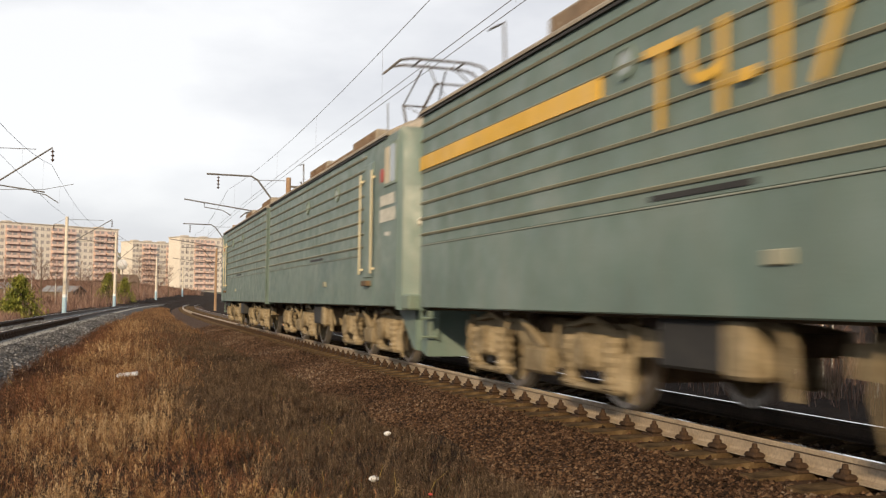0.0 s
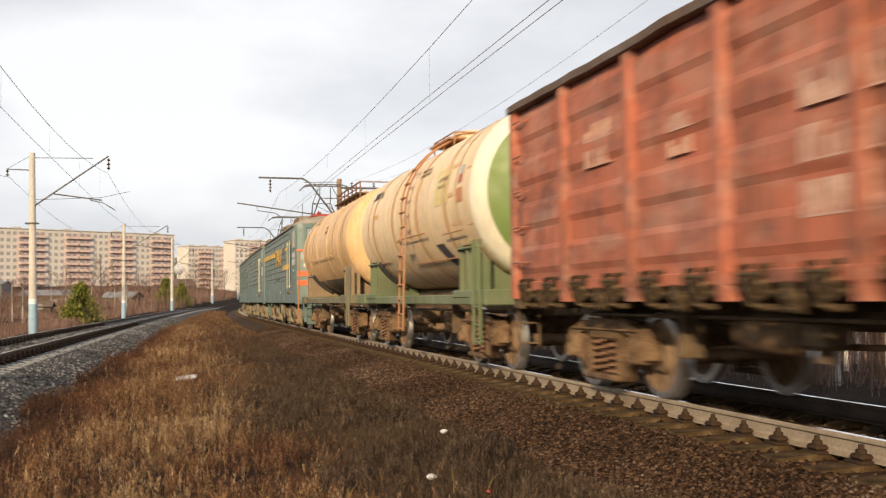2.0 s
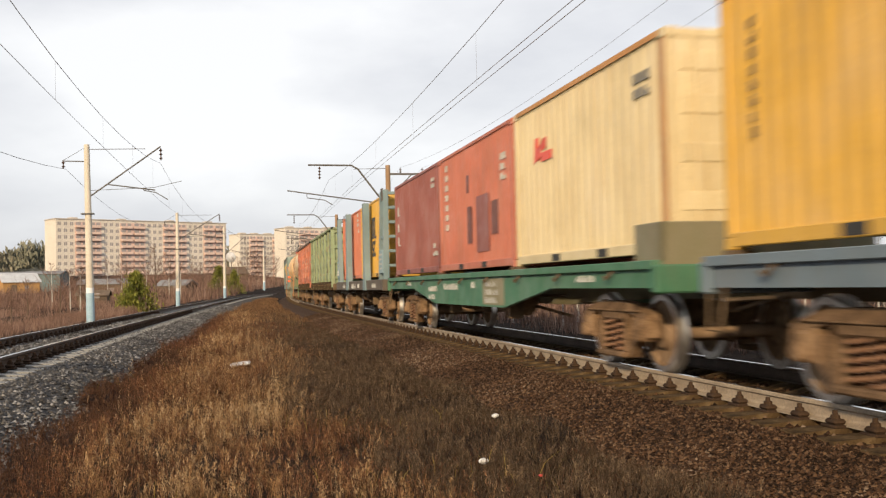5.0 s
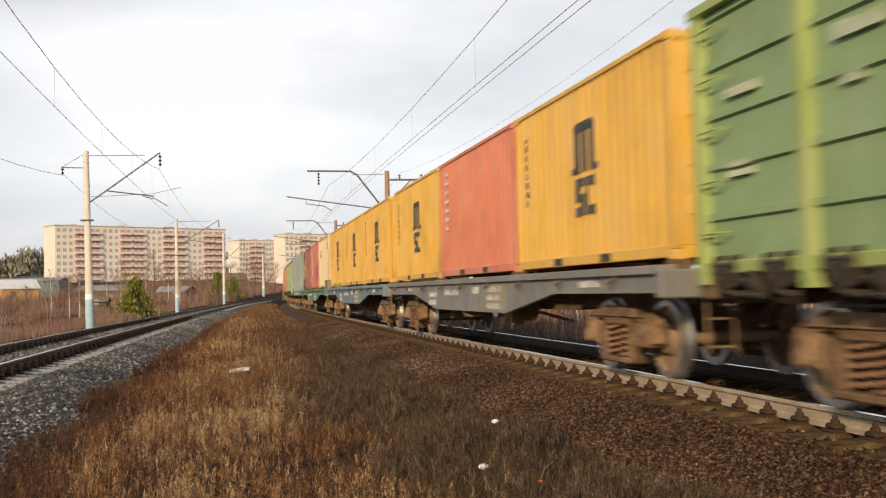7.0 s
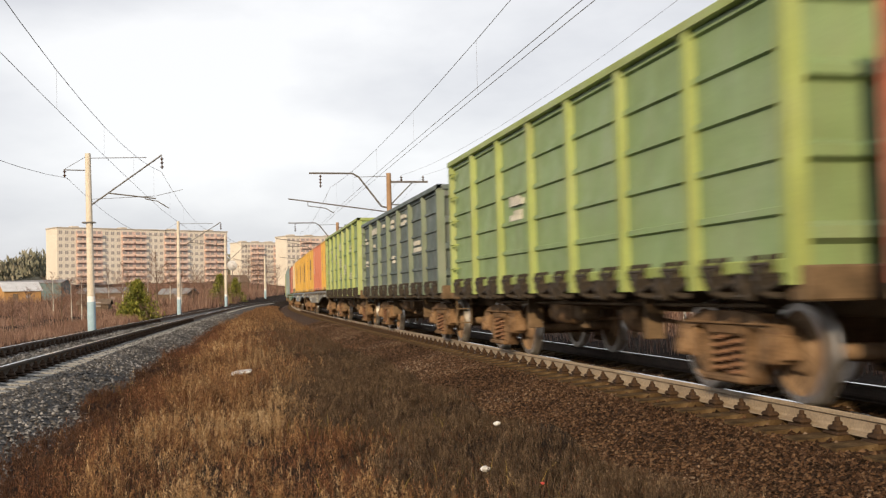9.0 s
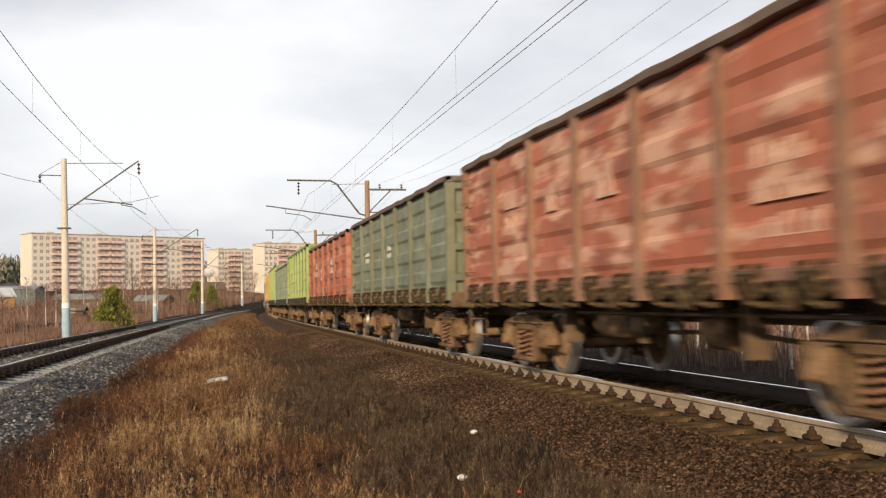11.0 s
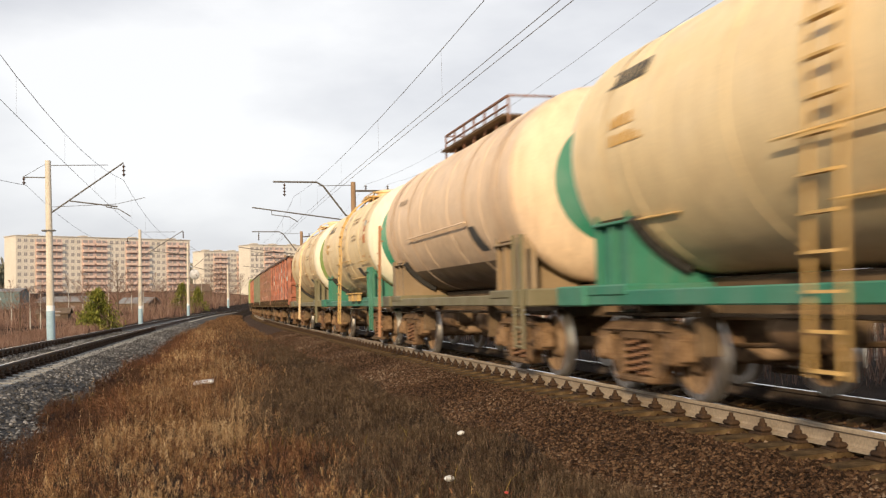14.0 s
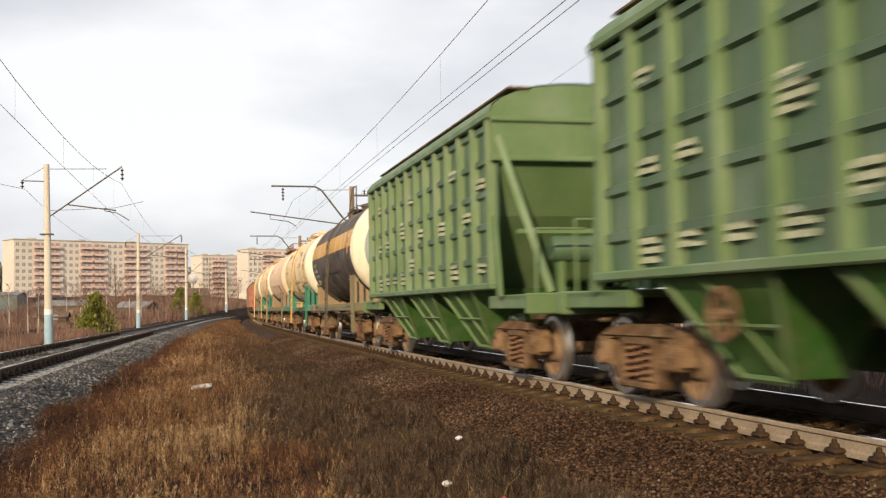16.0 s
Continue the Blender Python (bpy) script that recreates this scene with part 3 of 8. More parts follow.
def couplers(root, half, reach):
    for k in (0, 1):
        part("coupler", shared("coupler_%.2f" % reach, coupler_geo(reach), M_UNDER), None, root, "dark automatic coupler head with an air hose", at=pose(half if k == 0 else -half, 0, 0, 0, 0, 180 * k))


def brake_gear(root, x=1.2):
    part("air_reservoir", Geo().lathe([(x - .45, 0), (x - .45, .15), (x - .38, .19), (x + .38, .19), (x + .45, .15), (x + .45, 0)], "x", 16, (0, .85, .78)), M_GEAR, root, smooth=True)
    part("brake_cylinder", Geo().lathe([(-x - .28, 0), (-x - .28, .18), (-x - .24, .23), (-x + .22, .23), (-x + .26, .13), (-x + .34, .1), (-x + .34, 0)], "x", 16, (0, .65, .76)), M_GEAR, root, smooth=True)
    part("brake_rod", Geo().tube([(-3.4, .35, .55), (-x, .5, .72), (x, .45, .66), (3.4, .35, .55)], .03, 5), M_GEAR, root)
    part("air_pipe", Geo().tube([(-5.0, 1.0, .92), (5.0, 1.0, .92)], .024, 5), M_UNDER, root)
    for q in (-.35, .35):
        part("brake_lever", Geo().prism([(q - .05, .98), (q + .05, .98), (q + .035, .42), (q - .035, .42)], .40, .44), M_GEAR, root)
    part("valve", Geo().box(.35, .75, .62, .95, .66, .92, .04).lathe([(.55, .09), (.66, .09), (.66, 0)], "z", 10, (.55, .78, 0)), M_UNDER, root)
    for q in (-2.39, 2.39):
        part("pipe_hanger", Geo().box(q - .04, q + .04, .9, 1.15, .50, 1.1, .01), M_UNDER, root)


def comb(x, z, length, h, rnd):
    """Outline (x, z) of a row of bars standing on a hairline, for writing that cannot be read."""
    pts, end, base = [(x, z)], x - length * rnd.uniform(.75, 1.0), h * .07
    while x > end:
        w = h * rnd.uniform(.2, .5)
        g = h * (.2 if rnd.random() < .8 else .6)
        hh = h * rnd.choice((1, 1, .85, .6))
        pts += [(x, z + hh), (x - w, z + hh), (x - w, z + base), (x - w - g, z + base)]
        x -= w + g
    return pts + [(x, z)]


def lettering(name, root, blocks, mat, y, seed, label=""):
    """Rows of bars for unreadable writing: blocks of (x, z, length, height, rows)."""
    rnd = random.Random(seed)
    for bx, bz, bl, bh, rows in blocks:
        for r in range(rows):
            part(name, Geo().prism(comb(bx, bz - r * bh * 1.5, bl, bh, rnd), y - .065, y), mat, root, label)


# ---- gondola ----
FIELDS = [-6.29, -4.5, -2.7, -.9, .9, 2.7, 4.5, 6.29]


def panel_profile(h, old):
    """Outline (y, z) of a ribbed side sheet."""
    z0, z1 = 1.33, h - .10
    k = 4 if old else 5
    pts = [(1.435, z1), (1.435, z0), (1.458, z0)]
    step = (z1 - z0) / k
    for i in range(k):
        a = z0 + i * step
        if old:
            pts += [(1.472, a + step * .20), (1.503, a + step * .33), (1.503, a + step * .70), (1.472, a + step * .82)]
        else:
            pts += [(1.46, a + step * .80), (1.498, a + step * .84), (1.498, a + step * .97), (1.46, a + step * .985)]
    return pts + [(1.455, z1)]


def mirror_y(geo):
    geo.v = [(x, -y, z) for x, y, z in geo.v]
    geo.f = [f[::-1] for f in geo.f]
    return geo


def lock_geo():
    """Hatch lock: two slim lugs, a hooked pawl on a pin, a crooked hinge bar below."""
    g = Geo()
    for x in (-.16, .13):
        g.prism([(1.44, 1.40), (1.57, 1.38), (1.60, 1.28), (1.54, 1.14), (1.47, 1.12)], x, x + .028, "x")
    g.prism([(1.47, 1.00), (1.56, 1.04), (1.61, 1.16), (1.60, 1.27), (1.56, 1.30), (1.555, 1.20), (1.51, 1.12), (1.46, 1.08)], -.05, .055, "x")
    g.tube([(-.21, 1.57, 1.30), (.20, 1.57, 1.30)], .020, 6)
    g.tube([(-.26, 1.48, 1.16), (-.08, 1.52, 1.10), (.10, 1.50, 1.06), (.27, 1.46, 1.10)], .024, 5)
    g.box(-.10, .10, 1.30, 1.47, 1.00, 1.06, .015)
    return g


def hinge_geo():
    """Strap hinge of a floor hatch hanging from the side sill."""
    g = Geo()
    g.prism([(1.40, 1.24), (1.53, 1.24), (1.545, 1.10), (1.48, .98), (1.40, .98)], -.06, .06, "x")
    g.tube([(-.11, 1.49, 1.02), (.11, 1.49, 1.02)], .03, 6)
    return g


def blotch(x, z, w, h, q):
    """Uneven outline (x, z) of a worn patch."""
    n, a1, a2, a3 = 48, q.uniform(0, 6), q.uniform(0, 6), q.uniform(0, 6)
    pts = []
    for i in range(n):
        a = 2 * math.pi * i / n
        c, d = math.cos(a), math.sin(a)
        k = (.78 + .16 * math.sin(2 * a + a1) + .12 * math.sin(5 * a + a2) + .07 * math.sin(11 * a + a3) + q.uniform(-.04, .04)) / max(abs(c), abs(d)) ** .7
        pts.append((x + w / 2 * c * k, z + h / 2 * d * k))
    return pts


def gondola(label, body, post_mat, h, old, marks=(), mark_mat=None, seed=1, group="gondola wagons of the train", worn=(), end_mat=None):
    root = thing("gondola_wagon", label, "railway wagon", group)
    rail_mat = M_TOPRAIL if old and "green" not in post_mat.name else (body if body is M_SLATE else post_mat)
    part("floor", Geo().box(-6.3, 6.3, -1.42, 1.42, 1.20, 1.27), M_UNDER, root)
    part("center_sill", Geo().box(-6.35, 6.35, -.28, .28, .80, 1.20, .02), M_UNDER, root)
    for sgn in (1, -1):
        for i, (a, b) in enumerate(zip(FIELDS, FIELDS[1:])):
            g = Geo().prism(panel_profile(h, old), a + .05, b - .05, "x")
            part("side_panel", g if sgn > 0 else mirror_y(g), body, root)
        for i, x in enumerate(FIELDS):
            w = .09 if 0 < i < 7 else .10
            g = Geo().prism([(x - w, 1.40), (x - w * .62, 1.565), (x + w * .62, 1.565), (x + w, 1.40)], 1.08 if 0 < i < 7 else 1.12, h - .09, "z")
            part("post", g if sgn > 0 else mirror_y(g), post_mat, root)
        q = random.Random(seed * 7 + sgn)
        rows = []
        for i in range(29):
            dy, dz = (q.uniform(-.018, .018), q.uniform(-.016, .012)) if old else (0, 0)
            rows.append([(-6.40 + 12.8 * i / 28, y + dy, h + z + dz) for y, z in ((1.39, -.11), (1.39, -.01), (1.40, 0), (1.56, 0), (1.575, -.015), (1.575, -.10), (1.56, -.11), (1.39, -.11))])
        g = Geo().grid(rows)
        part("top_rail", g if sgn > 0 else mirror_y(g), rail_mat, root)
        g = Geo().box(-6.36, 6.36, 1.41, 1.52, 1.22, 1.345, .012)
        part("side_sill", g if sgn > 0 else mirror_y(g), post_mat, root)
        for i, (a, b) in enumerate(zip(FIELDS, FIELDS[1:])):
            part("hinge", shared("hinge" if old else "hinge_dark", hinge_geo, M_LOCK if old else M_LOCK_DARK), None, root, at=pose((a + b) / 2, 0, 0, 0, 0, 0 if sgn > 0 else 180))
            for q in (.25, .75):
                x = a + (b - a) * q
                part("hatch_lock", shared("hatch_lock_old" if old else "hatch_lock", lock_geo, M_LOCK if old else M_LOCK_DARK), None, root, at=pose(x, 0, 0, 0, 0, 0 if sgn > 0 else 180))
    for i in range(1, 7):
        part("crossbeam", shared("crossbeam", lambda: Geo().prism([(-1.44, 1.10), (-1.44, 1.20), (1.44, 1.20), (1.44, 1.10), (.5, .86), (-.5, .86)][::-1], -.07, .07, "x"), M_UNDER), None, root, at=pose(FIELDS[i], 0, 0))
    for k in (0, 1):
        m = pose(0, 0, 0, 0, 0, 180 * k)
        part("end_wall", Geo().box(6.28, 6.32, -1.42, 1.42, 1.27, h - .04), end_mat or body, root, at=m)
        for j in range(4):
            z = 1.55 + (h - 1.75) * j / 3
            part("end_rib", Geo().prism([(6.32, z - .10), (6.40, z - .05), (6.40, z + .05), (6.32, z + .10)], -1.40, 1.40), end_mat or body, root, at=m)
        part("end_rail", Geo().box(6.30, 6.42, -1.46, 1.46, h - .12, h - .005, .02), rail_mat, root, at=m)
        part("end_sill", Geo().box(6.2, 6.44, -1.50, 1.50, .98, 1.28, .02), M_UNDER, root, at=pose(0, 0, 0, 0, 0, 180 * k))
        g = Geo()
        for y in (1.12, 1.42):
            g.tube([(6.46, y, .45), (6.46, y, 1.2)], .018, 5)
        for z in (.5, .78, 1.05):
            g.tube([(6.46, 1.12, z), (6.46, 1.42, z)], .016, 5)
        part("step_ladder", g, M_UNDER, root, at=pose(0, 0, 0, 0, 0, 180 * k))
        for j in range(5):
            z = 1.6 + (h - 1.9) * j / 4
            part("grab_iron", shared("grab_iron_" + post_mat.name, lambda: Geo().tube([(6.12, 1.50, 0), (6.12, 1.60, 0), (5.80, 1.60, 0), (5.80, 1.50, 0)], .013, 5), post_mat), None, root, at=m @ pose(0, 0, z))
    if marks:
        lettering("marking", root, marks, mark_mat or M_WHITE_MARK, 1.507, seed, "chalky white stencilled lettering")
    rnd = random.Random(seed + 500)
    for x, z, w, hh, mat, lab in worn:
        part("worn_patch", Geo().prism(blotch(x, z, w, hh, rnd), 1.47, 1.506), mat, root, lab)
    freight_bogie(root, 4.33)
    freight_bogie(root, -4.33)
    couplers(root, 6.96, .55)
    brake_gear(root)
    return root


# ---- tank wagon ----
def tank_wagon(label, barrel, dome, rim, frame_mat, ladder_mat, jacket=False, seed=1, stripe=None, marks=(), patches=(), rear_plate=None, ring=.80, ladder_x=-.45, railed=False):
    root = thing("tank_wagon", label, "railway wagon", "tank wagons of the train")
    zc, r, hl = 2.84, 1.50, 4.70
    prof = [(-hl, r), (-3.2, r), (-3.19, r + .008), (-3.13, r + .008), (-3.12, r), (-1.1, r), (-1.09, r + .008), (-1.03, r + .008), (-1.02, r), (1.1, r), (1.11, r + .008), (1.17, r + .008), (1.18, r), (3.2, r), (3.21, r + .008), (3.27, r + .008), (3.28, r), (hl, r)]
    part("barrel", Geo().lathe(prof, "x", 56, (0, 0, zc)), barrel, root, smooth=True)
    for k in (0, 1):
        ell = [(hl + .62 * math.sqrt(max(0, 1 - (q / r) ** 2)), q) for q in [r * (ring + (1 - ring) * v) for v in (1, .97, .9, .8, .65, .45, .2, 0)]]
        part("dome_rim", Geo().lathe(ell, "x", 56, (0, 0, zc)), rim, root, smooth=True, at=pose(0, 0, 0, 0, 0, 180 * k))
        ell = [(hl + .62 * math.sqrt(max(0, 1 - (q / r) ** 2)), q) for q in [r * ring * v for v in (1, .9, .78, .65, .5, .37, .25, .12, 0)]]
        part("end_dome", Geo().lathe(ell, "x", 56, (0, 0, zc)), dome, root, smooth=True, at=pose(0, 0, 0, 0, 0, 180 * k))
    if barrel in (M_CREAM_TANK, M_CREAM_TANK2) and frame_mat is not M_FRAME_TEAL:
        for x in (-3.16, -1.06, 1.14, 3.24):
            part("weld_band", Geo().lathe([(x - .10, r + .0095), (x + .10, r + .0095)], "x", 56, (0, 0, zc)), M_WELD, root, "rust-stained weld band", True)
    if stripe:
        part("side_stripe", Geo().lathe([(-hl, r + .006), (hl, r + .006)], "x", 6, (0, 0, zc), arc=(3, 23)), stripe, root, "broad orange-yellow stripe", True)
    # saddles and frame
    for sx in (-1, 1):
        for sy in (1, -1):
            # two cross plates cut to the barrel, a recessed side web and an upright rib
            cut = [(1.34, 1.265)] + [((r + .03) * math.cos(radians(q)), zc + (r + .03) * math.sin(radians(q))) for q in (-29, -36, -43, -50, -57, -64, -71, -78)] + [(.32, 1.265)]
            g = Geo()
            for x in (3.58, 4.44):
                g.prism(cut, sx * x - .03, sx * x + .03, "x")
            g.prism([(sx * 3.56, 1.265), (sx * 4.46, 1.265), (sx * 4.46, 1.90), (sx * 4.40, 1.97), (sx * 3.66, 1.97), (sx * 3.58, 1.90)][::sx], 1.22, 1.27)
            g.box(*sorted((sx * 3.98, sx * 4.03)), 1.25, 1.35, 1.265, 1.96).box(*sorted((sx * 3.55, sx * 4.48)), 1.16, 1.38, 1.955, 1.99, .008)
            if jacket:
                g.prism([(sx * 4.44, 1.265), (sx * 4.78, 1.265), (sx * 4.78, 2.08), (sx * 4.44, 2.0)][::sx], 1.10, 1.34)
            if sy < 0:
                g = mirror_y(g)
            part("saddle", g, M_SADDLE if jacket or stripe else frame_mat, root)
        g = Geo().lathe([(sx * 3.57, r + .025), (sx * 4.45, r + .025)][::sx], "x", 18, (0, 0, zc), arc=(212, 328))
        for sy in (1, -1):
            for j in range(7):
                a = radians((-36 - 4.6 * j) if sy > 0 else (216 + 4.6 * j))
                part("saddle_block", shared("saddle_block", lambda: Geo().box(-.06, .06, -.09, .09, -.05, .06, .01), M_BLACK), None, root, at=pose(sx * 3.50, math.cos(a) * (r + .05), zc + math.sin(a) * (r + .05), math.degrees(a) - 90, 0, 0))
        part("saddle_lining", g, M_UNDER, root, smooth=True)
        part("strap", Geo().lathe([(sx * 3.86 - .05, r + .012), (sx * 3.86 + .05, r + .012)], "x", 40, (0, 0, zc), arc=(-32, 212)), barrel, root, smooth=True)
    part("center_sill", Geo().box(-5.45, 5.45, -.34, .34, .85, 1.325, .02), M_UNDER, root)
    for sy in (1, -1):
        part("side_beam", Geo().box(-4.6, 4.6, *sorted((sy * 1.30, sy * 1.42)), 1.03, 1.20, .015), frame_mat, root)
    for k in (0, 1):
        part("end_platform", Geo().box(4.55, 5.45, -1.48, 1.48, 1.02, 1.27, .02).box(3.45, 4.6, -1.44, 1.44, 1.14, 1.27, .02), frame_mat, root, at=pose(0, 0, 0, 0, 0, 180 * k))
        g = Geo()
        for y in (-1.4, -.5, .5, 1.4):
            g.tube([(5.40, y, 1.27), (5.40, y, 2.20)], .018, 5)
        for z in (1.75, 2.20):
            g.tube([(5.40, -1.4, z), (5.40, 1.4, z)], .018, 5)
        if railed:
            part("end_railing", g, frame_mat, root, at=pose(0, 0, 0, 0, 0, 180 * k))
        g = Geo()
        for x in (-4.92, -5.26):
            g.tube([(x, 1.50, .42), (x, 1.50, 2.05)], .03, 5)
        for z in (.45, .72, 1.0):
            g.tube([(-4.92, 1.50, z), (-5.26, 1.50, z)], .018, 5)
        part("step_ladder", g, frame_mat, root, at=pose(0, 0, 0, 0, 0, 180 * k))
    # ladders to the hatch, bent round the barrel
    for k in (0, 1):
        g = Geo()
        arcp = [(math.cos(radians(a)) * (r + .11), zc + math.sin(radians(a)) * (r + .11)) for a in range(-8, 80, 8)]
        path = [(1.68, .50), (1.66, 1.1), (1.635, 2.0)] + arcp
        if jacket:
            path = [(1.70, .30), (1.68, 1.1), (1.64, 2.95)]
        half = .07 if jacket else .2
        for x in (-half, half):
            g.tube([(x, y, z) for y, z in path], .022, 5)
        lad = part("ladder", g, ladder_mat, root, at=pose(4.75 if jacket else ladder_x, 0, 0) if k == 0 else pose(-4.25 if jacket else ladder_x, 0, 0, 0, 0, 180))
        if jacket:
            part("foot_plate", Geo().box(-.24, .24, 1.60, 1.86, .26, .31, .01), M_UNDER, lad)
        n = 9 if jacket else 12
        for j in range(n):
            z = .55 + j * .29
            if z < 2.4:
                y = 1.66
            else:
                a = math.asin(min(1, (z - zc) / (r + .11)))
                y = math.cos(a) * (r + .11)
            part("rung", shared("rung_%s_%d" % (ladder_mat.name, jacket), lambda: Geo().box(-half, half, -.02, .05, -.012, .012), ladder_mat), None, lad, at=pose(0, y, z))
    # hatch, walkway
    part("hatch", Geo().lathe([(zc + 1.45, .34), (zc + 1.70, .34), (zc + 1.70, .40), (zc + 1.75, .40), (zc + 1.80, .2), (zc + 1.80, 0)], "z", 20), barrel, root, smooth=True)
    part("valve", Geo().lathe([(zc + 1.45, .10), (zc + 1.68, .10), (zc + 1.70, 0)], "z", 10, (.75, 0, 0)), ladder_mat, root)
    g = Geo()
    wl = 2.2 if jacket else .8
    for y in (-.55, .55):
        g.box(-wl, wl, y - .18, y + .18, zc + 1.50, zc + 1.54)
    part("walkway", g, M_UNDER if jacket else ladder_mat, root)
    g = Geo()
    top = zc + (1.86 if jacket else 1.64)
    for y in (-.62, .62):
        for j in range(7 if jacket else 3):
            x = -wl + 2 * wl * j / (6 if jacket else 2)
            g.tube([(x, y, zc + 1.36), (x, y, top)], .022 if jacket else .016, 5)
        g.tube([(-wl, y, top), (wl, y, top)], .028 if jacket else .016, 5)
    for x in (-wl, wl):
        g.tube([(x, -.62, top), (x, .62, top)], .02, 5)
    if jacket:
        for y in (-.62, .62):
            g.tube([(-wl, y, top - .16), (wl, y, top - .16)], .02, 5)
    part("railing", g, M_POST_BROWN if jacket else ladder_mat, root)
    if stripe:
        for y in (-.6, .6):
            part("guard_rail", Geo().tube([(1.25, y, zc + 1.40), (.45, y, zc + 2.35), (-.45, y, zc + 2.35), (-.45, y, zc + 1.45)], .022, 5).tube([(.45, y, zc + 2.35), (.45, y, zc + 1.45)], .022, 5), M_STEEL_DARK, root)
    # discharge valve below
    part("discharge_pipe", Geo().lathe([(1.34, .2), (1.0, .16), (.72, .12), (.72, 0)], "z", 14), M_UNDER, root, smooth=True)
    if jacket:
        part("lower_shell", Geo().lathe([(-hl, r + .009), (hl, r + .009)], "x", 24, (0, 0, zc), arc=(224, 316)), M_SHADED_GRIME, root, "dark lower shell, underside shade and grime put into its colour", True)
        for x in (-4.1, -2.2, 2.2, 4.1):
            part("jacket_band", Geo().lathe([(x - .05, r + .012), (x - .04, r + .018), (x + .04, r + .018), (x + .05, r + .012)], "x", 56, (0, 0, zc)), barrel, root, "raised steel jacket band", True)
    part("handrail", Geo().tube([(.35, 1.52, 2.36), (-1.85, 1.52, 2.36)] if not jacket else [(2.4, 1.535, 2.45), (-2.4, 1.535, 2.45)], .016, 5), M_UNDER if stripe else (barrel if jacket else ladder_mat), root)
    if not jacket and not stripe:
        for x0, x1, y, z in ((.1, -3.4, 1.17, 1.86), (2.5, 3.6, 1.26, 1.98), (-3.0, -4.3, 1.48, 2.26)):
            part("lower_handrail", Geo().tube([(x0, y, z), (x1, y, z)], .014, 5), ladder_mat, root)
        for x in (-1.8, -2.75) if ladder_mat is M_LADDER_YEL else ():
            part("foot_board", Geo().prism([(1.43, 1.18), (1.54, 1.18), (1.54, 1.37), (1.43, 1.37)], x - .32, x + .32, "x").box(x - .37, x + .37, 1.40, 1.60, 1.37, 1.41, .006), ladder_mat, root)

    def patch(name, x0, x1, a0, a1, mat, lab, lean=0.0):
        g = Geo()
        rows = []
        for j in range(5):
            a = a0 + (a1 - a0) * j / 4
            sh = lean * j / 4
            rows.append([(x0 + sh, math.cos(radians(a)) * (r + .006), zc + math.sin(radians(a)) * (r + .006)), (x1 + sh, math.cos(radians(a)) * (r + .006), zc + math.sin(radians(a)) * (r + .006))])
        part(name, g.grid(rows), mat, root, lab)
    if not jacket and not stripe:
        patch("stain", -3.45, -4.0, -18, 62, M_WELD, "vertical rusty wash stain")
        patch("stain", -4.42, -4.68, -55, 88, M_WELD, "rusty wash along the end seam")
    for p in patches:
        patch(*p)
    rnd = random.Random(seed)
    for bx, a, bl, bh, rows, mat in marks:
        for q in range(rows):
            aa = a - q * bh * 58
            pts = comb(bx, 0, bl, bh, rnd)
            g = Geo().add([(x, math.cos(radians(aa + z * 38)) * (r + .013), zc + math.sin(radians(aa + z * 38)) * (r + .013)) for x, z in pts], [tuple(range(len(pts)))])
            part("marking", g, mat, root, "stencilled lettering")
    if rear_plate:
        part("end_sign", Geo().box(-5.45, -5.42, -.55, .60, zc + .10, zc + .85, .005), rear_plate, root, "orange-yellow warning board")
        part("end_sign_mark", Geo().box(-5.455, -5.452, -.40, .45, zc + .68, zc + .74).box(-5.455, -5.452, -.3, .40, zc + .50, zc + .56).box(-5.455, -5.452, -.40, .45, zc + .28, zc + .34), M_LADDER_RUST, root, "brown lettering bars")
        part("end_sign_bracket", Geo().tube([(-5.42, -.4, zc + .4), (-5.0, -.4, zc + .4)], .02, 5).tube([(-5.42, .55, zc + .4), (-5.0, .55, zc + .4)], .02, 5), M_UNDER, root)
    freight_bogie(root, 3.9)
    freight_bogie(root, -3.9)
    couplers(root, 6.01, .5)
    brake_gear(root, .9)
    return root


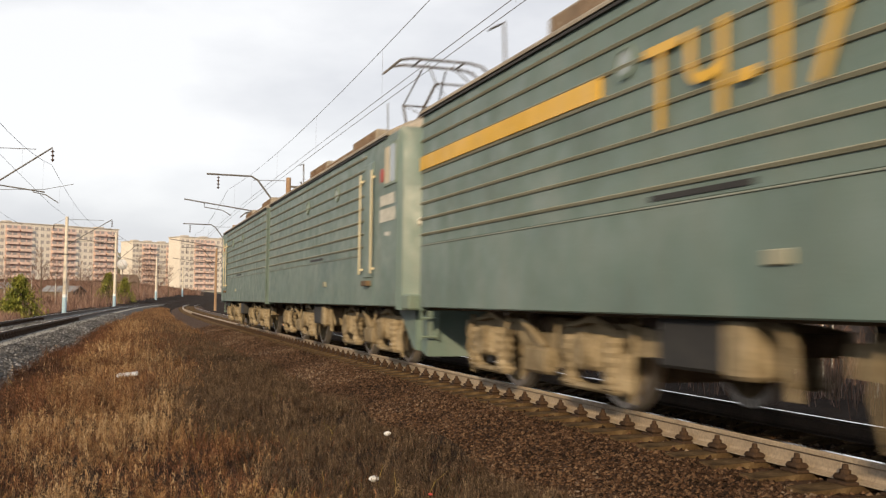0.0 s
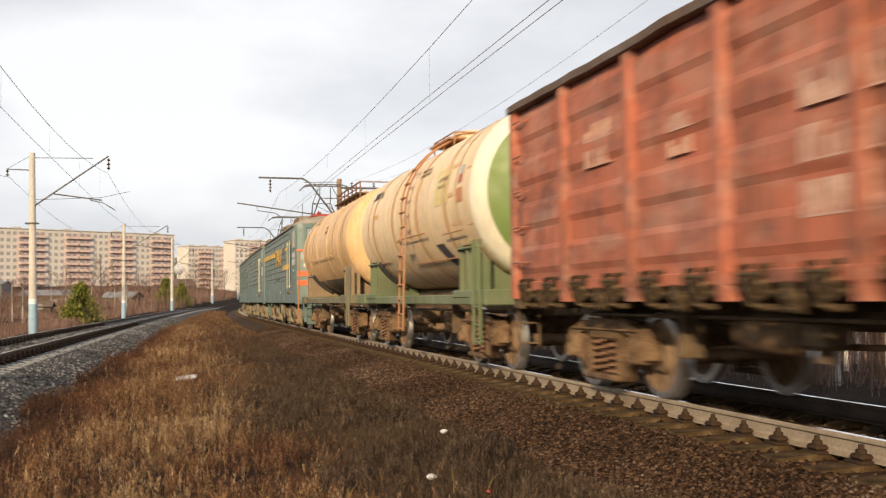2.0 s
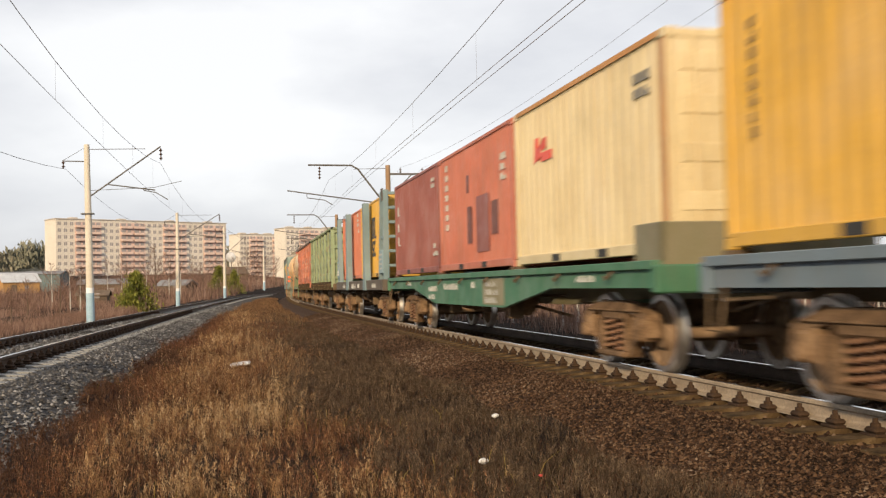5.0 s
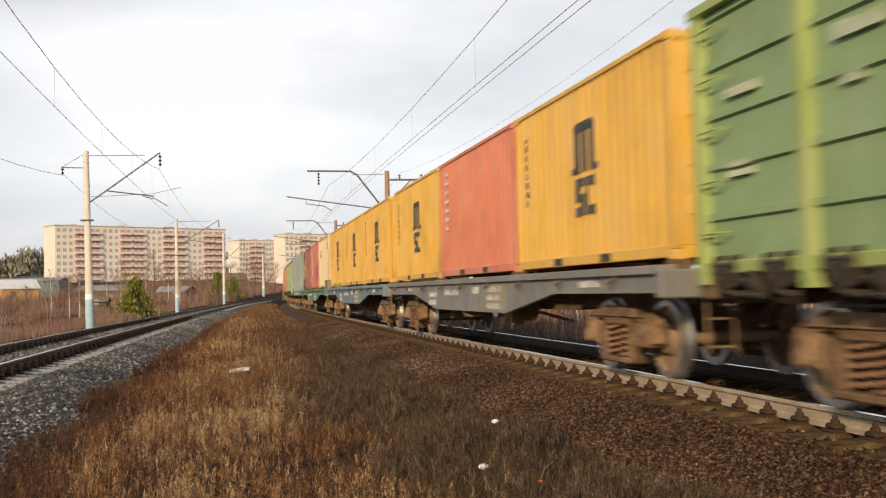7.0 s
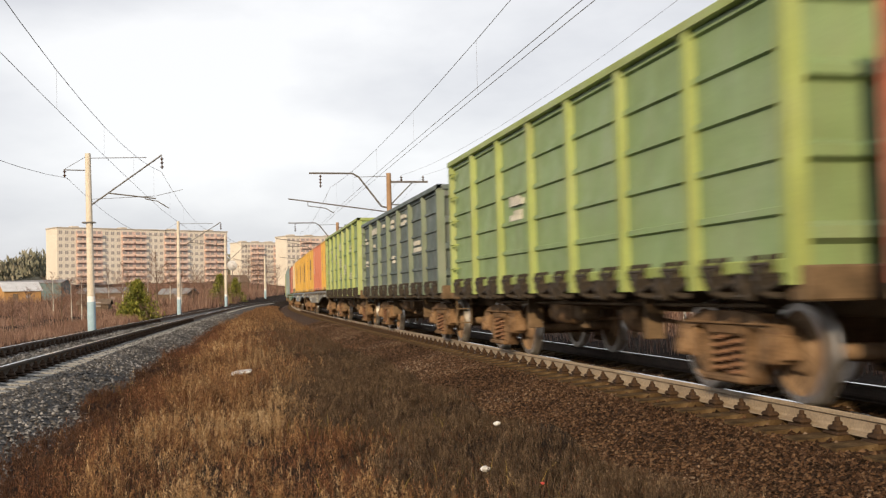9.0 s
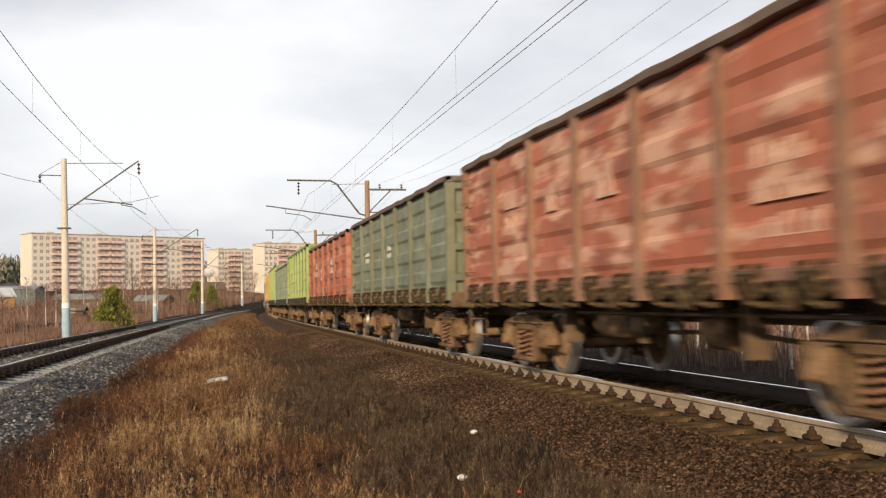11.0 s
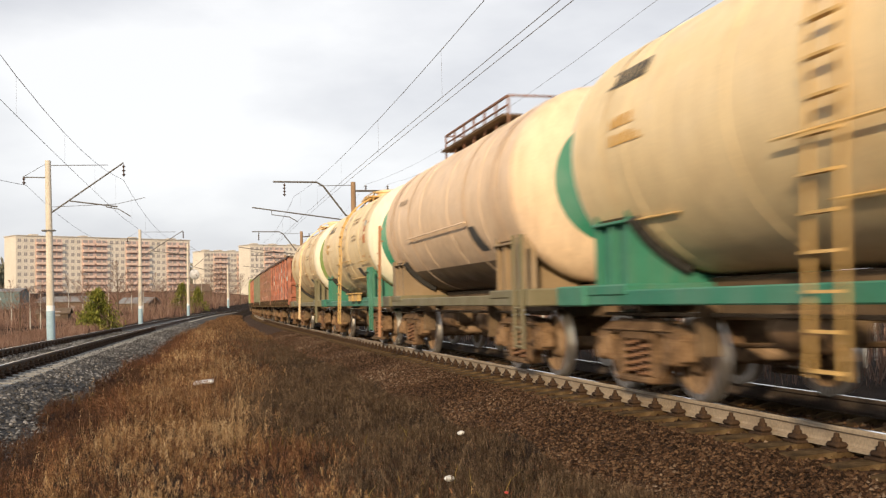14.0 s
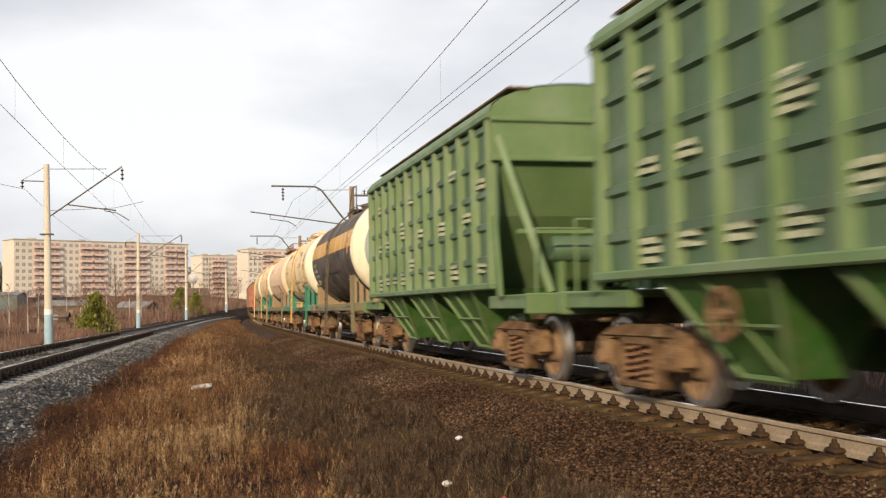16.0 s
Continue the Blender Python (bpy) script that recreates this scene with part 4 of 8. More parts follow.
# ---- covered hopper ----
def hopper_wagon(label, mat, mat2, seed, geared):
    root = thing("hopper_wagon", label, "railway wagon", "covered hopper wagons of the train")
    hx = 5.30
    yb, yt, zb, zt = 1.47, 1.44, 1.40, 4.02
    posts = [-5.2 + 10.4 * i / 12 for i in range(13)]
    for sy in (1, -1):
        for a, b in zip(posts, posts[1:]):
            pts = [(1.36, zt), (1.38, zb), (1.42, zb)]
            for i in range(5):
                z = zb + (zt - zb) * i / 5
                st = (zt - zb) / 5
                pts += [(1.42, z + st * .70), (1.475, z + st * .76), (1.475, z + st * .93), (1.42, z + st * .98)]
            g = Geo().prism(pts + [(1.42, zt)], a + .02, b - .02, "x")
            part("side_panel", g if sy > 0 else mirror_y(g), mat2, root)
        for x in posts:
            g = Geo().prism([(x - .075, 1.40), (x - .045, 1.545), (x + .045, 1.545), (x + .075, 1.40)], 1.40, 4.06, "z")
            part("post", g if sy > 0 else mirror_y(g), mat, root)
        g = Geo().box(-5.35, 5.35, 1.38, 1.56, 4.02, 4.14, .02)
        part("top_rail", g if sy > 0 else mirror_y(g), mat, root)
        g = Geo().box(-5.35, 5.35, 1.38, 1.55, 1.36, 1.47, .02)
        part("bottom_rail", g if sy > 0 else mirror_y(g), mat, root)
        for k in (-1, 1):
            g = Geo().box(*sorted((k * 4.75, k * 6.75)), 1.26, 1.40, 1.06, 1.26, .015)
            part("side_sill", g if sy > 0 else mirror_y(g), mat, root)
    roof = []
    for x in (-5.36, 5.36):
        roof.append([(x, math.sin(radians(a)) * 1.52, 4.12 + .50 * (math.cos(radians(a)) - 0) / 1.0) for a in range(-90, 91, 15)])
    part("roof", Geo().grid(roof), mat, root, smooth=True)
    part("roof_hatch", Geo().box(-4.6, 4.6, -.3, .3, 4.58, 4.68, .02), mat, root)
    part("roof_walkway", Geo().box(-5.4, 5.4, .85, 1.2, 4.50, 4.53).box(-5.4, 5.4, -1.2, -.85, 4.50, 4.53), M_UNDER, root)
    for k in (0, 1):
        m = pose(0, 0, 0, 0, 0, 180 * k)
        n = 13
        top = [(math.sin(radians(-90 + 15 * i)) * 1.50, 4.12 + .48 * math.cos(radians(-90 + 15 * i))) for i in range(n)]
        part("end_wall", Geo().prism([(-1.46, 3.35), (1.46, 3.35)] + top[::-1], 5.28, 5.34, "x"), mat, root, at=m)
        part("end_lip", Geo().box(5.3, 5.40, -1.5, 1.5, 3.98, 4.05, .01).box(5.3, 5.40, -1.5, 1.5, 3.36, 3.44, .01), mat, root, at=m)
        part("slope_sheet", Geo().add([(5.28, -1.42, 3.40), (5.28, 1.42, 3.40), (4.75, 1.42, 2.55), (4.75, -1.42, 2.55), (3.1, -1.0, .95), (3.1, 1.0, .95)], [(0, 1, 2, 3), (3, 2, 5, 4)]), mat, root, at=m)
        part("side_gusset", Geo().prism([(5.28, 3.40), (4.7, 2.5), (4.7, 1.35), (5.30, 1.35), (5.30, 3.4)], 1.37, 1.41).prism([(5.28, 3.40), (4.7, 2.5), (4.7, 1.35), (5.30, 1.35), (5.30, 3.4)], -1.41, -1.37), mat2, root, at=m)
        for sy in (1, -1):
            part("corner_brace", Geo().tube([(5.30, sy * 1.36, 3.75), (6.55, sy * 1.0, 1.28)], .075, 4), mat, root, at=m)
            part("corner_strut", Geo().prism([(5.30, 2.5), (5.38, 2.5), (5.62, 1.25), (5.45, 1.25)], sy * 1.46 - .03, sy * 1.46 + .03), mat, root, at=m)
        part("end_platform", Geo().box(5.2, 6.78, -1.40, 1.40, 1.18, 1.27, .015), mat, root, at=m)
        part("end_sill", Geo().box(6.62, 6.80, -1.45, 1.45, .98, 1.28, .02), mat, root, at=m)
        part("air_tank", Geo().lathe([(-.75, 0), (-.75, .17), (-.68, .2), (.68, .2), (.75, .17), (.75, 0)], "y", 16, (5.85, 0, 1.95)), mat2, root, smooth=True, at=m)
        g = Geo()
        for y in (-1.25, 1.25):
            g.tube([(6.6, y, 1.27), (6.6, y, 2.2)], .02, 5)
        for y in (-.6, .6):
            g.box(5.78, 5.92, y - .05, y + .05, 1.27, 1.78)
        g.tube([(6.6, -1.25, 2.2), (6.6, -.5, 2.2)], .02, 5).tube([(6.6, .5, 2.2), (6.6, 1.25, 2.2)], .02, 5)
        g.box(5.6, 5.7, -1.2, 1.2, 2.2, 2.27).box(5.6, 5.64, -.9, -.85, 1.95, 2.2).box(5.6, 5.64, .85, .9, 1.95, 2.2)
        part("end_railing", g, mat, root, at=m)
    for cx in (-2.9, 0.0, 2.9):
        for sy in (1, -1):
            w, v = 1.02, .40
            a, b = sorted((sy * .15, sy * 1.42))
            top4 = [(cx - w, a, 1.40), (cx + w, a, 1.40), (cx + w, b, 1.40), (cx - w, b, 1.40)]
            a2, b2 = sorted((sy * .35, sy * .88))
            bot4 = [(cx - v, a2, .40), (cx + v, a2, .40), (cx + v, b2, .40), (cx - v, b2, .40)]
            part("chute", Geo().add(top4 + bot4, [(0, 1, 5, 4), (1, 2, 6, 5), (2, 3, 7, 6), (3, 0, 4, 7), (4, 5, 6, 7)]), M_CHUTE, root, "green discharge chute, shade of its underside put into the colour")
            g = Geo()
            for q in (-1, 1):
                g.tube([(cx + q * w, sy * 1.45, 1.38), (cx + q * v, sy * .91, .38)], .035, 4)
            g.tube([(cx + .22, sy * 1.45, 1.38), (cx - v, sy * .91, .38)], .03, 4)
            g.tube([(cx - v, sy * .91, .38), (cx + v, sy * .91, .38)], .04, 4).tube([(cx - .70, sy * 1.18, .88), (cx + .70, sy * 1.18, .88)], .026, 4)
            part("chute_edge", g, mat, root)
    if geared:
        part("gear_wheel", Geo().lathe([(1.40, .26), (1.40, .19), (1.44, .19), (1.44, .26), (1.40, .26)], "y", 20, (2.75, 0, 1.0)).lathe([(1.38, .06), (1.46, .06), (1.46, 0)], "y", 12, (2.75, 0, 1.0)).tube([(2.51, 1.42, 1.0), (2.99, 1.42, 1.0)], .018, 5).tube([(2.75, 1.42, .76), (2.75, 1.42, 1.24)], .018, 5), M_GEAR, root, smooth=True)
    part("center_sill", Geo().box(-6.6, 6.6, -.28, .28, .85, 1.20, .02), M_UNDER, root)
    lettering("marking", root, [(x, z, .46, .066, r) for x, z, r in ((4.35, 3.5, 2), (4.35, 2.55, 2), (4.35, 1.72, 3), (3.5, 2.6, 2), (3.5, 1.74, 2), (2.6, 1.74, 2), (1.75, 2.9, 4), (1.75, 1.80, 3), (.9, 3.4, 2), (.9, 2.05, 3), (0, 2.62, 2), (-.85, 1.74, 2), (-1.7, 2.62, 3), (-2.6, 3.45, 2), (-2.6, 1.78, 3), (-3.5, 2.62, 2), (-4.3, 1.74, 2), (-4.3, 3.1, 2))], M_HOP_MARK, 1.480, seed, "worn pale stencilled lettering")
    freight_bogie(root, 5.2)
    freight_bogie(root, -5.2)
    couplers(root, 7.36, .6)
    return root


# ---- container flats ----
def flat_long(label, mat, mat_dark, seed, end_box=False):
    root = thing("container_flat_wagon", label, "railway wagon", "container flat wagons of the train")
    prof = [(-9.25, 1.27), (-9.25, 1.04), (-5.5, 1.04), (-2.9, .71), (2.9, .71), (5.5, 1.04), (9.25, 1.04), (9.25, 1.27)]
    for sy in (1, -1):
        a, b = sorted((sy * 1.32, sy * 1.40))
        g = Geo().prism(prof, a, b)
        part("side_sill", g, mat, root)
        a, b = sorted((sy * 1.22, sy * 1.46))
        part("top_flange", Geo().box(-9.27, 9.27, a, b, 1.25, 1.352, .008), mat, root)
        for i in range(9):
            x = -8 + 2 * i
            part("lashing_hook", shared("lashing_hook", lambda: Geo().tube([(0, 0, .06), (0, .05, 0), (.06, .07, -.05), (.14, .06, -.02)], .022, 5), M_UNDER), None, root, at=pose(x, sy * 1.42, 1.2, 0, 0, 0 if sy > 0 else 180))
    for i in range(10):
        x = -8.8 + 17.6 * i / 9
        part("crossbeam", shared("flat_cross", lambda: Geo().box(-.06, .06, -1.34, 1.34, 1.06, 1.24), M_UNDER), None, root, at=pose(x, 0, 0))
    part("center_sill", Geo().prism([(-9.3, 1.24), (-9.3, .90), (-5.2, .85), (-3.2, .74), (3.2, .74), (5.2, .85), (9.3, .90), (9.3, 1.24)], -.30, .30), mat_dark, root)
    for k in (0, 1):
        part("end_beam", Geo().box(9.2, 9.36, -1.46, 1.46, .98, 1.30, .02), mat, root, at=pose(0, 0, 0, 0, 0, 180 * k))
        part("corner_step", Geo().tube([(8.95, 1.40, 1.05), (8.98, 1.44, .62), (9.22, 1.44, .62), (9.25, 1.40, 1.05)], .02, 5), M_UNDER, root, at=pose(0, 0, 0, 0, 0, 180 * k))
        part("release_lever", Geo().tube([(8.3, 1.30, .95), (9.1, 1.28, .92), (9.42, 1.05, .80), (9.5, .35, .95)], .022, 5), M_UNDER, root, at=pose(0, 0, 0, 0, 0, 180 * k))
    for x0 in (-6.2, 0.0, 6.2):
        for q in (-2.93, 2.93):
            for y in (-1.13, 1.13):
                part("twist_lock", shared("twist_lock", lambda: Geo().box(-.1, .1, -.12, .12, 1.24, 1.404, .01), M_UNDER), None, root, at=pose(x0 + q, y, 0))
    if end_box:
        part("end_bulkhead", Geo().box(-9.3, -9.24, -1.36, 1.36, 1.28, 1.78, .01).box(-9.3, -8.55, 1.30, 1.36, 1.28, 1.78, .01).box(-9.3, -8.55, -1.36, -1.30, 1.28, 1.78, .01), mat_dark, root, "olive steel end bulkhead")
    part("repaint", Geo().box(-2.95, -1.5, 1.40, 1.404, .75, 1.22), M_REPAINT, root, "dull tan repainted rectangle")
    lettering("marking", root, [(3.6, .98, .9, .12, 2), (1.9, 1.02, 1.5, .13, 1), (-.6, 1.05, .5, .13, 1), (-1.7, 1.08, 1.0, .10, 3), (6.4, 1.12, .7, .09, 1), (-6.6, 1.12, .8, .09, 1)], M_WHITE_MARK, 1.405, seed, "white stencilled lettering")
    freight_bogie(root, 7.2)
    freight_bogie(root, -7.2)
    couplers(root, 9.81, .4)
    brake_gear(root, 1.6)
    return root


def flat_rack(label, deck, rack, seed):
    root = thing("rack_flat_wagon", label, "railway wagon", "container flat wagons of the train")
    part("deck", Geo().box(-6.7, 6.7, -1.40, 1.40, 1.24, 1.31, .01), M_UNDER, root)
    for sy in (1, -1):
        a, b = sorted((sy * 1.36, sy * 1.46))
        part("side_sill", Geo().box(-6.72, 6.72, a, b, 1.0, 1.33, .015), deck, root)
        for x in (2.4, -2.75):
            g = Geo().prism([(x - .34, 1.0), (x + .34, 1.0), (x + .30, 1.35), (x + .19, 1.9), (x + .17, 3.95), (x - .17, 3.95), (x - .19, 1.9), (x - .30, 1.35)], *sorted((sy * 1.30, sy * 1.50)))
            part("stanchion", g, rack, root, "blue-grey steel stanchion")
    part("center_sill", Geo().box(-6.6, 6.6, -.3, .3, .80, 1.24, .02), M_UNDER, root)
    for k in (0, 1):
        m = pose(0, 0, 0, 0, 0, 180 * k)
        rk = part("end_rack", Geo().box(6.58, 6.72, 1.22, 1.40, 1.31, 4.05, .015), rack, root, "blue-grey end rack with rungs", at=m)
        part("rack_post", Geo().box(6.58, 6.72, -1.40, -1.22, 1.31, 4.05, .015), rack, rk)
        for j in range(6):
            z = 1.75 + j * .44
            part("rung", shared("rack_rung", lambda: Geo().box(6.60, 6.70, -1.24, 1.24, -.045, .045, .01), rack), None, rk, at=pose(0, 0, z))
        for sy in (1, -1):
            part("rack_brace", Geo().prism([(5.72, 1.31), (5.92, 1.31), (6.40, 4.0), (6.24, 4.0)], *sorted((sy * 1.26, sy * 1.42))), rack, rk)
            for z, x in ((2.62, 6.02), (3.28, 6.14), (3.94, 6.26)):
                part("rung", Geo().box(x, 6.60, *sorted((sy * 1.29, sy * 1.38)), z - .055, z + .055, .01), rack, rk)
            plate = part("plate", Geo().prism([(5.80, 1.52), (6.62, 1.52), (6.62, 2.22), (5.94, 2.22)], *sorted((sy * 1.40, sy * 1.424))), M_RACK_PALE, rk, "pale blue plate with worn white lettering")
            for j in range(4):
                part("plate_lettering", Geo().box(6.02, 6.55 - .08 * (j % 2), *sorted((sy * 1.42, sy * 1.428)), 2.06 - j * .14, 2.11 - j * .14), M_WHITE_MARK, plate)
            part("plate", Geo().box(6.36, 6.72, *sorted((sy * 1.385, sy * 1.405)), 3.72, 4.10, .004), deck, rk)
        part("end_sill", Geo().box(6.6, 6.78, -1.46, 1.46, .98, 1.33, .02), deck, root, at=m)
    lettering("marking", root, [(4.2, 1.08, .9, .15, 1), (1.2, 1.06, 1.3, .17, 1), (-.6, 1.08, .7, .15, 1), (-4.4, 1.08, 1.0, .15, 1), (6.45, 1.72, .42, .07, 2)], M_WHITE_MARK, 1.468, seed, "white stencilled lettering")
    freight_bogie(root, 4.86)
    freight_bogie(root, -4.86)
    couplers(root, 7.31, .5)
    brake_gear(root)
    return root


# ---- freight container ----
def corrugated(x0, x1, y, z0, z1, depth=.036, pitch=.278, inner=.02):
    """Vertical trapezoid folds between two ends."""
    n = max(1, round((x1 - x0) / pitch))
    p = (x1 - x0) / n
    line = []
    for i in range(n):
        a = x0 + i * p
        line += [(a, y), (a + p * .26, y), (a + p * .5, y - depth), (a + p * .76, y - depth)]
    line.append((x1, y))
    g = Geo()
    out = [(x, v, z0) for x, v in line] + [(x, v, z1) for x, v in line]
    k = len(line)
    g.add(out, [(i, i + 1, k + i + 1, k + i) for i in range(k - 1)])
    inn = [(x0, y - depth - inner, z0), (x1, y - depth - inner, z0), (x1, y - depth - inner, z1), (x0, y - depth - inner, z1)]
    g.add(inn, [(3, 2, 1, 0)])
    return g


def container(label, mat, marks, mark_mat, seed, emblem=None, patches=()):
    root = thing("freight_container", label, "container", "freight containers on the train")
    L, w, h = 3.03, 1.22, 2.59
    for sy in (1, -1):
        g = corrugated(-L + .12, L - .12, w - .012, .16, h - .06)
        part("side_panel", g if sy > 0 else mirror_y(g), mat, root)
        a, b = sorted((sy * (w - .07), sy * w))
        part("top_rail", Geo().box(-L + .1, L - .1, a, b, h - .075, h - .005, .008), mat, root)
        g = Geo().box(-L + .1, L - .1, a, b, .03, .17, .01)
        part("bottom_rail", g, mat, root)
        for x in (-.95, .95):
            part("fork_pocket", Geo().box(x - .18, x + .18, sy * (w + .002) - .002, sy * (w + .002) + .002, .045, .15), M_BLACK, root)
        for sx in (1, -1):
            xa, xb = sorted((sx * (L - .14), sx * L))
            part("corner_post", Geo().box(xa, xb, a, b, .12, h - .12, .012), mat, root)
            for z in (0, h - .118):
                part("corner_casting", Geo().box(*sorted((sx * (L - .18), sx * (L + .004))), *sorted((sy * (w - .16), sy * (w + .004))), z, z + .118, .012), mat, root)
    part("roof", Geo().box(-L + .1, L - .1, -w + .06, w - .06, h - .05, h - .02), mat, root)
    part("floor", Geo().box(-L + .1, L - .1, -w + .06, w - .06, .12, .17), M_UNDER, root)
    g = corrugated(-w + .14, w - .14, L - .02, .14, h - .08, .04, .26)
    g.v = [(y, -x, z) for x, y, z in g.v]
    part("end_panel", g, mat, root)
    for s in (1, -1):
        a, b = sorted((s * .01, s * (w - .08)))
        g = Geo().box(-L + .02, -L + .07, a, b, .16, h - .12, .01)
        d = part("door", g, mat, root)
        for z in (.5, 1.05, 1.6, 2.1):
            part("door_rib", Geo().box(-L + .005, -L + .03, a + .1, b - .1, z, z + .22, .01), mat, d)
        for y in (.28, .86):
            part("lock_rod", Geo().tube([(-L - .012, s * y, .14), (-L - .012, s * y, h - .12)], .018, 6), mat, d)
    part("door_header", Geo().box(-L + .01, -L + .1, -w + .1, w - .1, h - .12, h - .01, .01), mat, root)
    part("door_sill", Geo().box(-L + .01, -L + .1, -w + .1, w - .1, .02, .16, .01), mat, root)
    for bx, bz, bl, bh, rows in marks:
        lettering("marking", root, [(bx, bz, bl, bh, rows)], mark_mat, w - .006, seed, "stencilled lettering")
    for x, z, ww, hh, m, lab in patches:
        part("patch", Geo().box(x - ww / 2, x + ww / 2, w - .02, w - .008, z, z + hh), m, root, lab)
    if emblem:
        emblem(root, w - .006)
    return root


def stack_emblem(mat):
    """Three upright bars under a beam over two squarish rings, aft of the middle."""
    def make(root, y):
        g = Geo()
        o = -.22
        for x in (-.30, 0, .30):
            g.box(o + x - .075, o + x + .075, y - .02, y, 1.33, 1.98)
        g.prism([(o - .38, 1.88), (o - .30, 2.02), (o + .30, 2.02), (o + .38, 1.88)], y - .02, y)
        g.box(o - .50, o - .30, y - .02, y, 1.31, 1.40).box(o + .30, o + .50, y - .02, y, 1.31, 1.40)
        for cx in (.20, -.20):
            cx += o
            g.box(cx - .16, cx + .16, y - .02, y, 1.12, 1.24).box(cx - .16, cx + .16, y - .02, y, .72, .84)
            if cx > o:
                g.box(cx + .05, cx + .16, y - .02, y, .98, 1.12).box(cx - .16, cx + .16, y - .02, y, .92, 1.02).box(cx - .16, cx - .05, y - .02, y, .84, .96)
            else:
                g.box(cx + .05, cx + .16, y - .02, y, .84, 1.12)
        part("emblem", g, mat, root, "black block emblem")
    return make


def angle_emblem(mat):
    def make(root, y):
        g = Geo().prism([(1.95, 1.62), (1.62, 1.70), (1.45, 1.98), (1.30, 1.98), (1.42, 1.80), (1.75, 1.84), (1.75, 2.02), (1.90, 2.02)], y - .02, y)
        g.box(1.10, 1.60, y - .02, y, 1.62, 1.76)
        part("emblem", g, mat, root, "red angular emblem")
    return make

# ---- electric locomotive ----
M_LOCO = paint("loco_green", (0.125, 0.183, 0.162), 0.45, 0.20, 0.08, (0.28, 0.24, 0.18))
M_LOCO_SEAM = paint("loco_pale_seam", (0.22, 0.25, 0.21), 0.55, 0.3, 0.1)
# tan dust and the highlight on the rib ledges put into one pale colour
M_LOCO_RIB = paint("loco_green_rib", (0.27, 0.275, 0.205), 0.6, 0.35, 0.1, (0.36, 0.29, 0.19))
M_LOCO_TRIM = paint("loco_green_trim", (0.155, 0.215, 0.175), 0.5, 0.28, 0.1, (0.30, 0.25, 0.18))
M_ROOF = rough_mat("dusty_grey_roof", [(0.3, (0.23, 0.20, 0.16)), (0.7, (0.40, 0.36, 0.30))], 1.5, 0.9, 0.3, 0.01, 20)
M_ROOFBOX = rough_mat("brown_roof_grille", [(0.3, (0.12, 0.08, 0.055)), (0.7, (0.22, 0.15, 0.10))], 2.5, 0.9, 0.3, 0.01, 20)
M_YELLOW = paint("loco_yellow", (0.66, 0.39, 0.035), 0.5, 0.15, 0.03)
M_ORANGE = paint("signal_orange", (0.80, 0.14, 0.035), 0.5, 0.08, 0.02)
M_CREAMPAINT = paint("handrail_cream", (0.62, 0.55, 0.36), 0.5, 0.3, 0.05)
M_REDSTEEL = paint("red_insulated_steel", (0.42, 0.05, 0.035), 0.5, 0.2, 0.05)
# pale base colour stands in for the sky reflected in the cab glass
M_GLASS_SKY, _nt, _n, _l, _b = node_material("cab_glass_sky_reflection")
_b.inputs["Base Color"].default_value, _b.inputs["Roughness"].default_value = (0.27, 0.31, 0.33, 1), 0.1
_b.inputs["Specular IOR Level"].default_value = 0.8
M_CURTAIN = rough_mat("cream_curtain", [(0.3, (0.45, 0.40, 0.30)), (0.7, (0.60, 0.54, 0.42))], 6, 0.9, 0.2, 0.01, 30, stretch=(6, 6, 0.5))
M_PLATE = paint("plate_blue", (0.06, 0.16, 0.32), 0.5, 0.15, 0.03)
M_LAMP = rough_mat("lamp_housing_cream", [(0.3, (0.55, 0.52, 0.42)), (0.7, (0.68, 0.65, 0.55))], 6, 0.5, 0.0)


def loco_frame_geo():
    g = Geo()
    g.prism([(-2.75, .62), (-2.75, .86), (-2.2, .92), (-.7, .92), (-.45, .78), (.45, .78), (.7, .92), (2.2, .92), (2.75, .86), (2.75, .62), (2.3, .60), (2.1, .78), (.9, .78), (.6, .55), (-.6, .55), (-.9, .78), (-2.1, .78), (-2.3, .60)][::-1], -.06, .06)
    for s in (-1, 1):
        x = s * 1.5
        g.box(x - .26, x + .26, .02, .26, .42, .80, .05)
        g.lathe([(.20, .20), (.31, .20), (.34, .14), (.34, 0)], "y", 14, (x, 0, .62))
        for q in (-.48, .48):
            g.lathe([(.28, .10), (.33, .12), (.38, .10), (.43, .12), (.48, .10), (.53, .12), (.58, .10), (.63, .12), (.68, .10), (.73, .12), (.78, .10)], "z", 10, (x + q, .14, 0))
            g.box(x + q - .14, x + q + .14, .04, .24, .24, .30, .02)
        g.box(x - .62, x + .62, .06, .22, .20, .27, .03)
        g.prism([(x - .55, .86), (x - .1, 1.0), (x + .1, 1.0), (x + .55, .86), (x + .1, .92), (x - .1, .92)][::-1], .05, .18)
        g.tube([(x + s * .85, .10, .95), (x + s * .88, .16, .5), (x + s * .80, .10, .14)], .03, 6)
        g.box(x + s * .62 - .07, x + s * .62 + .07, -.02, .16, .22, .62, .03)
        g.tube([(x - s * .75, .2, .95), (x - s * .7, .26, .7), (x - s * .72, .2, .4)], .025, 6)
    g.box(-.35, .35, .0, .18, .28, .60, .04)
    g.tube([(-.2, .12, .6), (.25, .2, .9)], .05, 6)
    return g


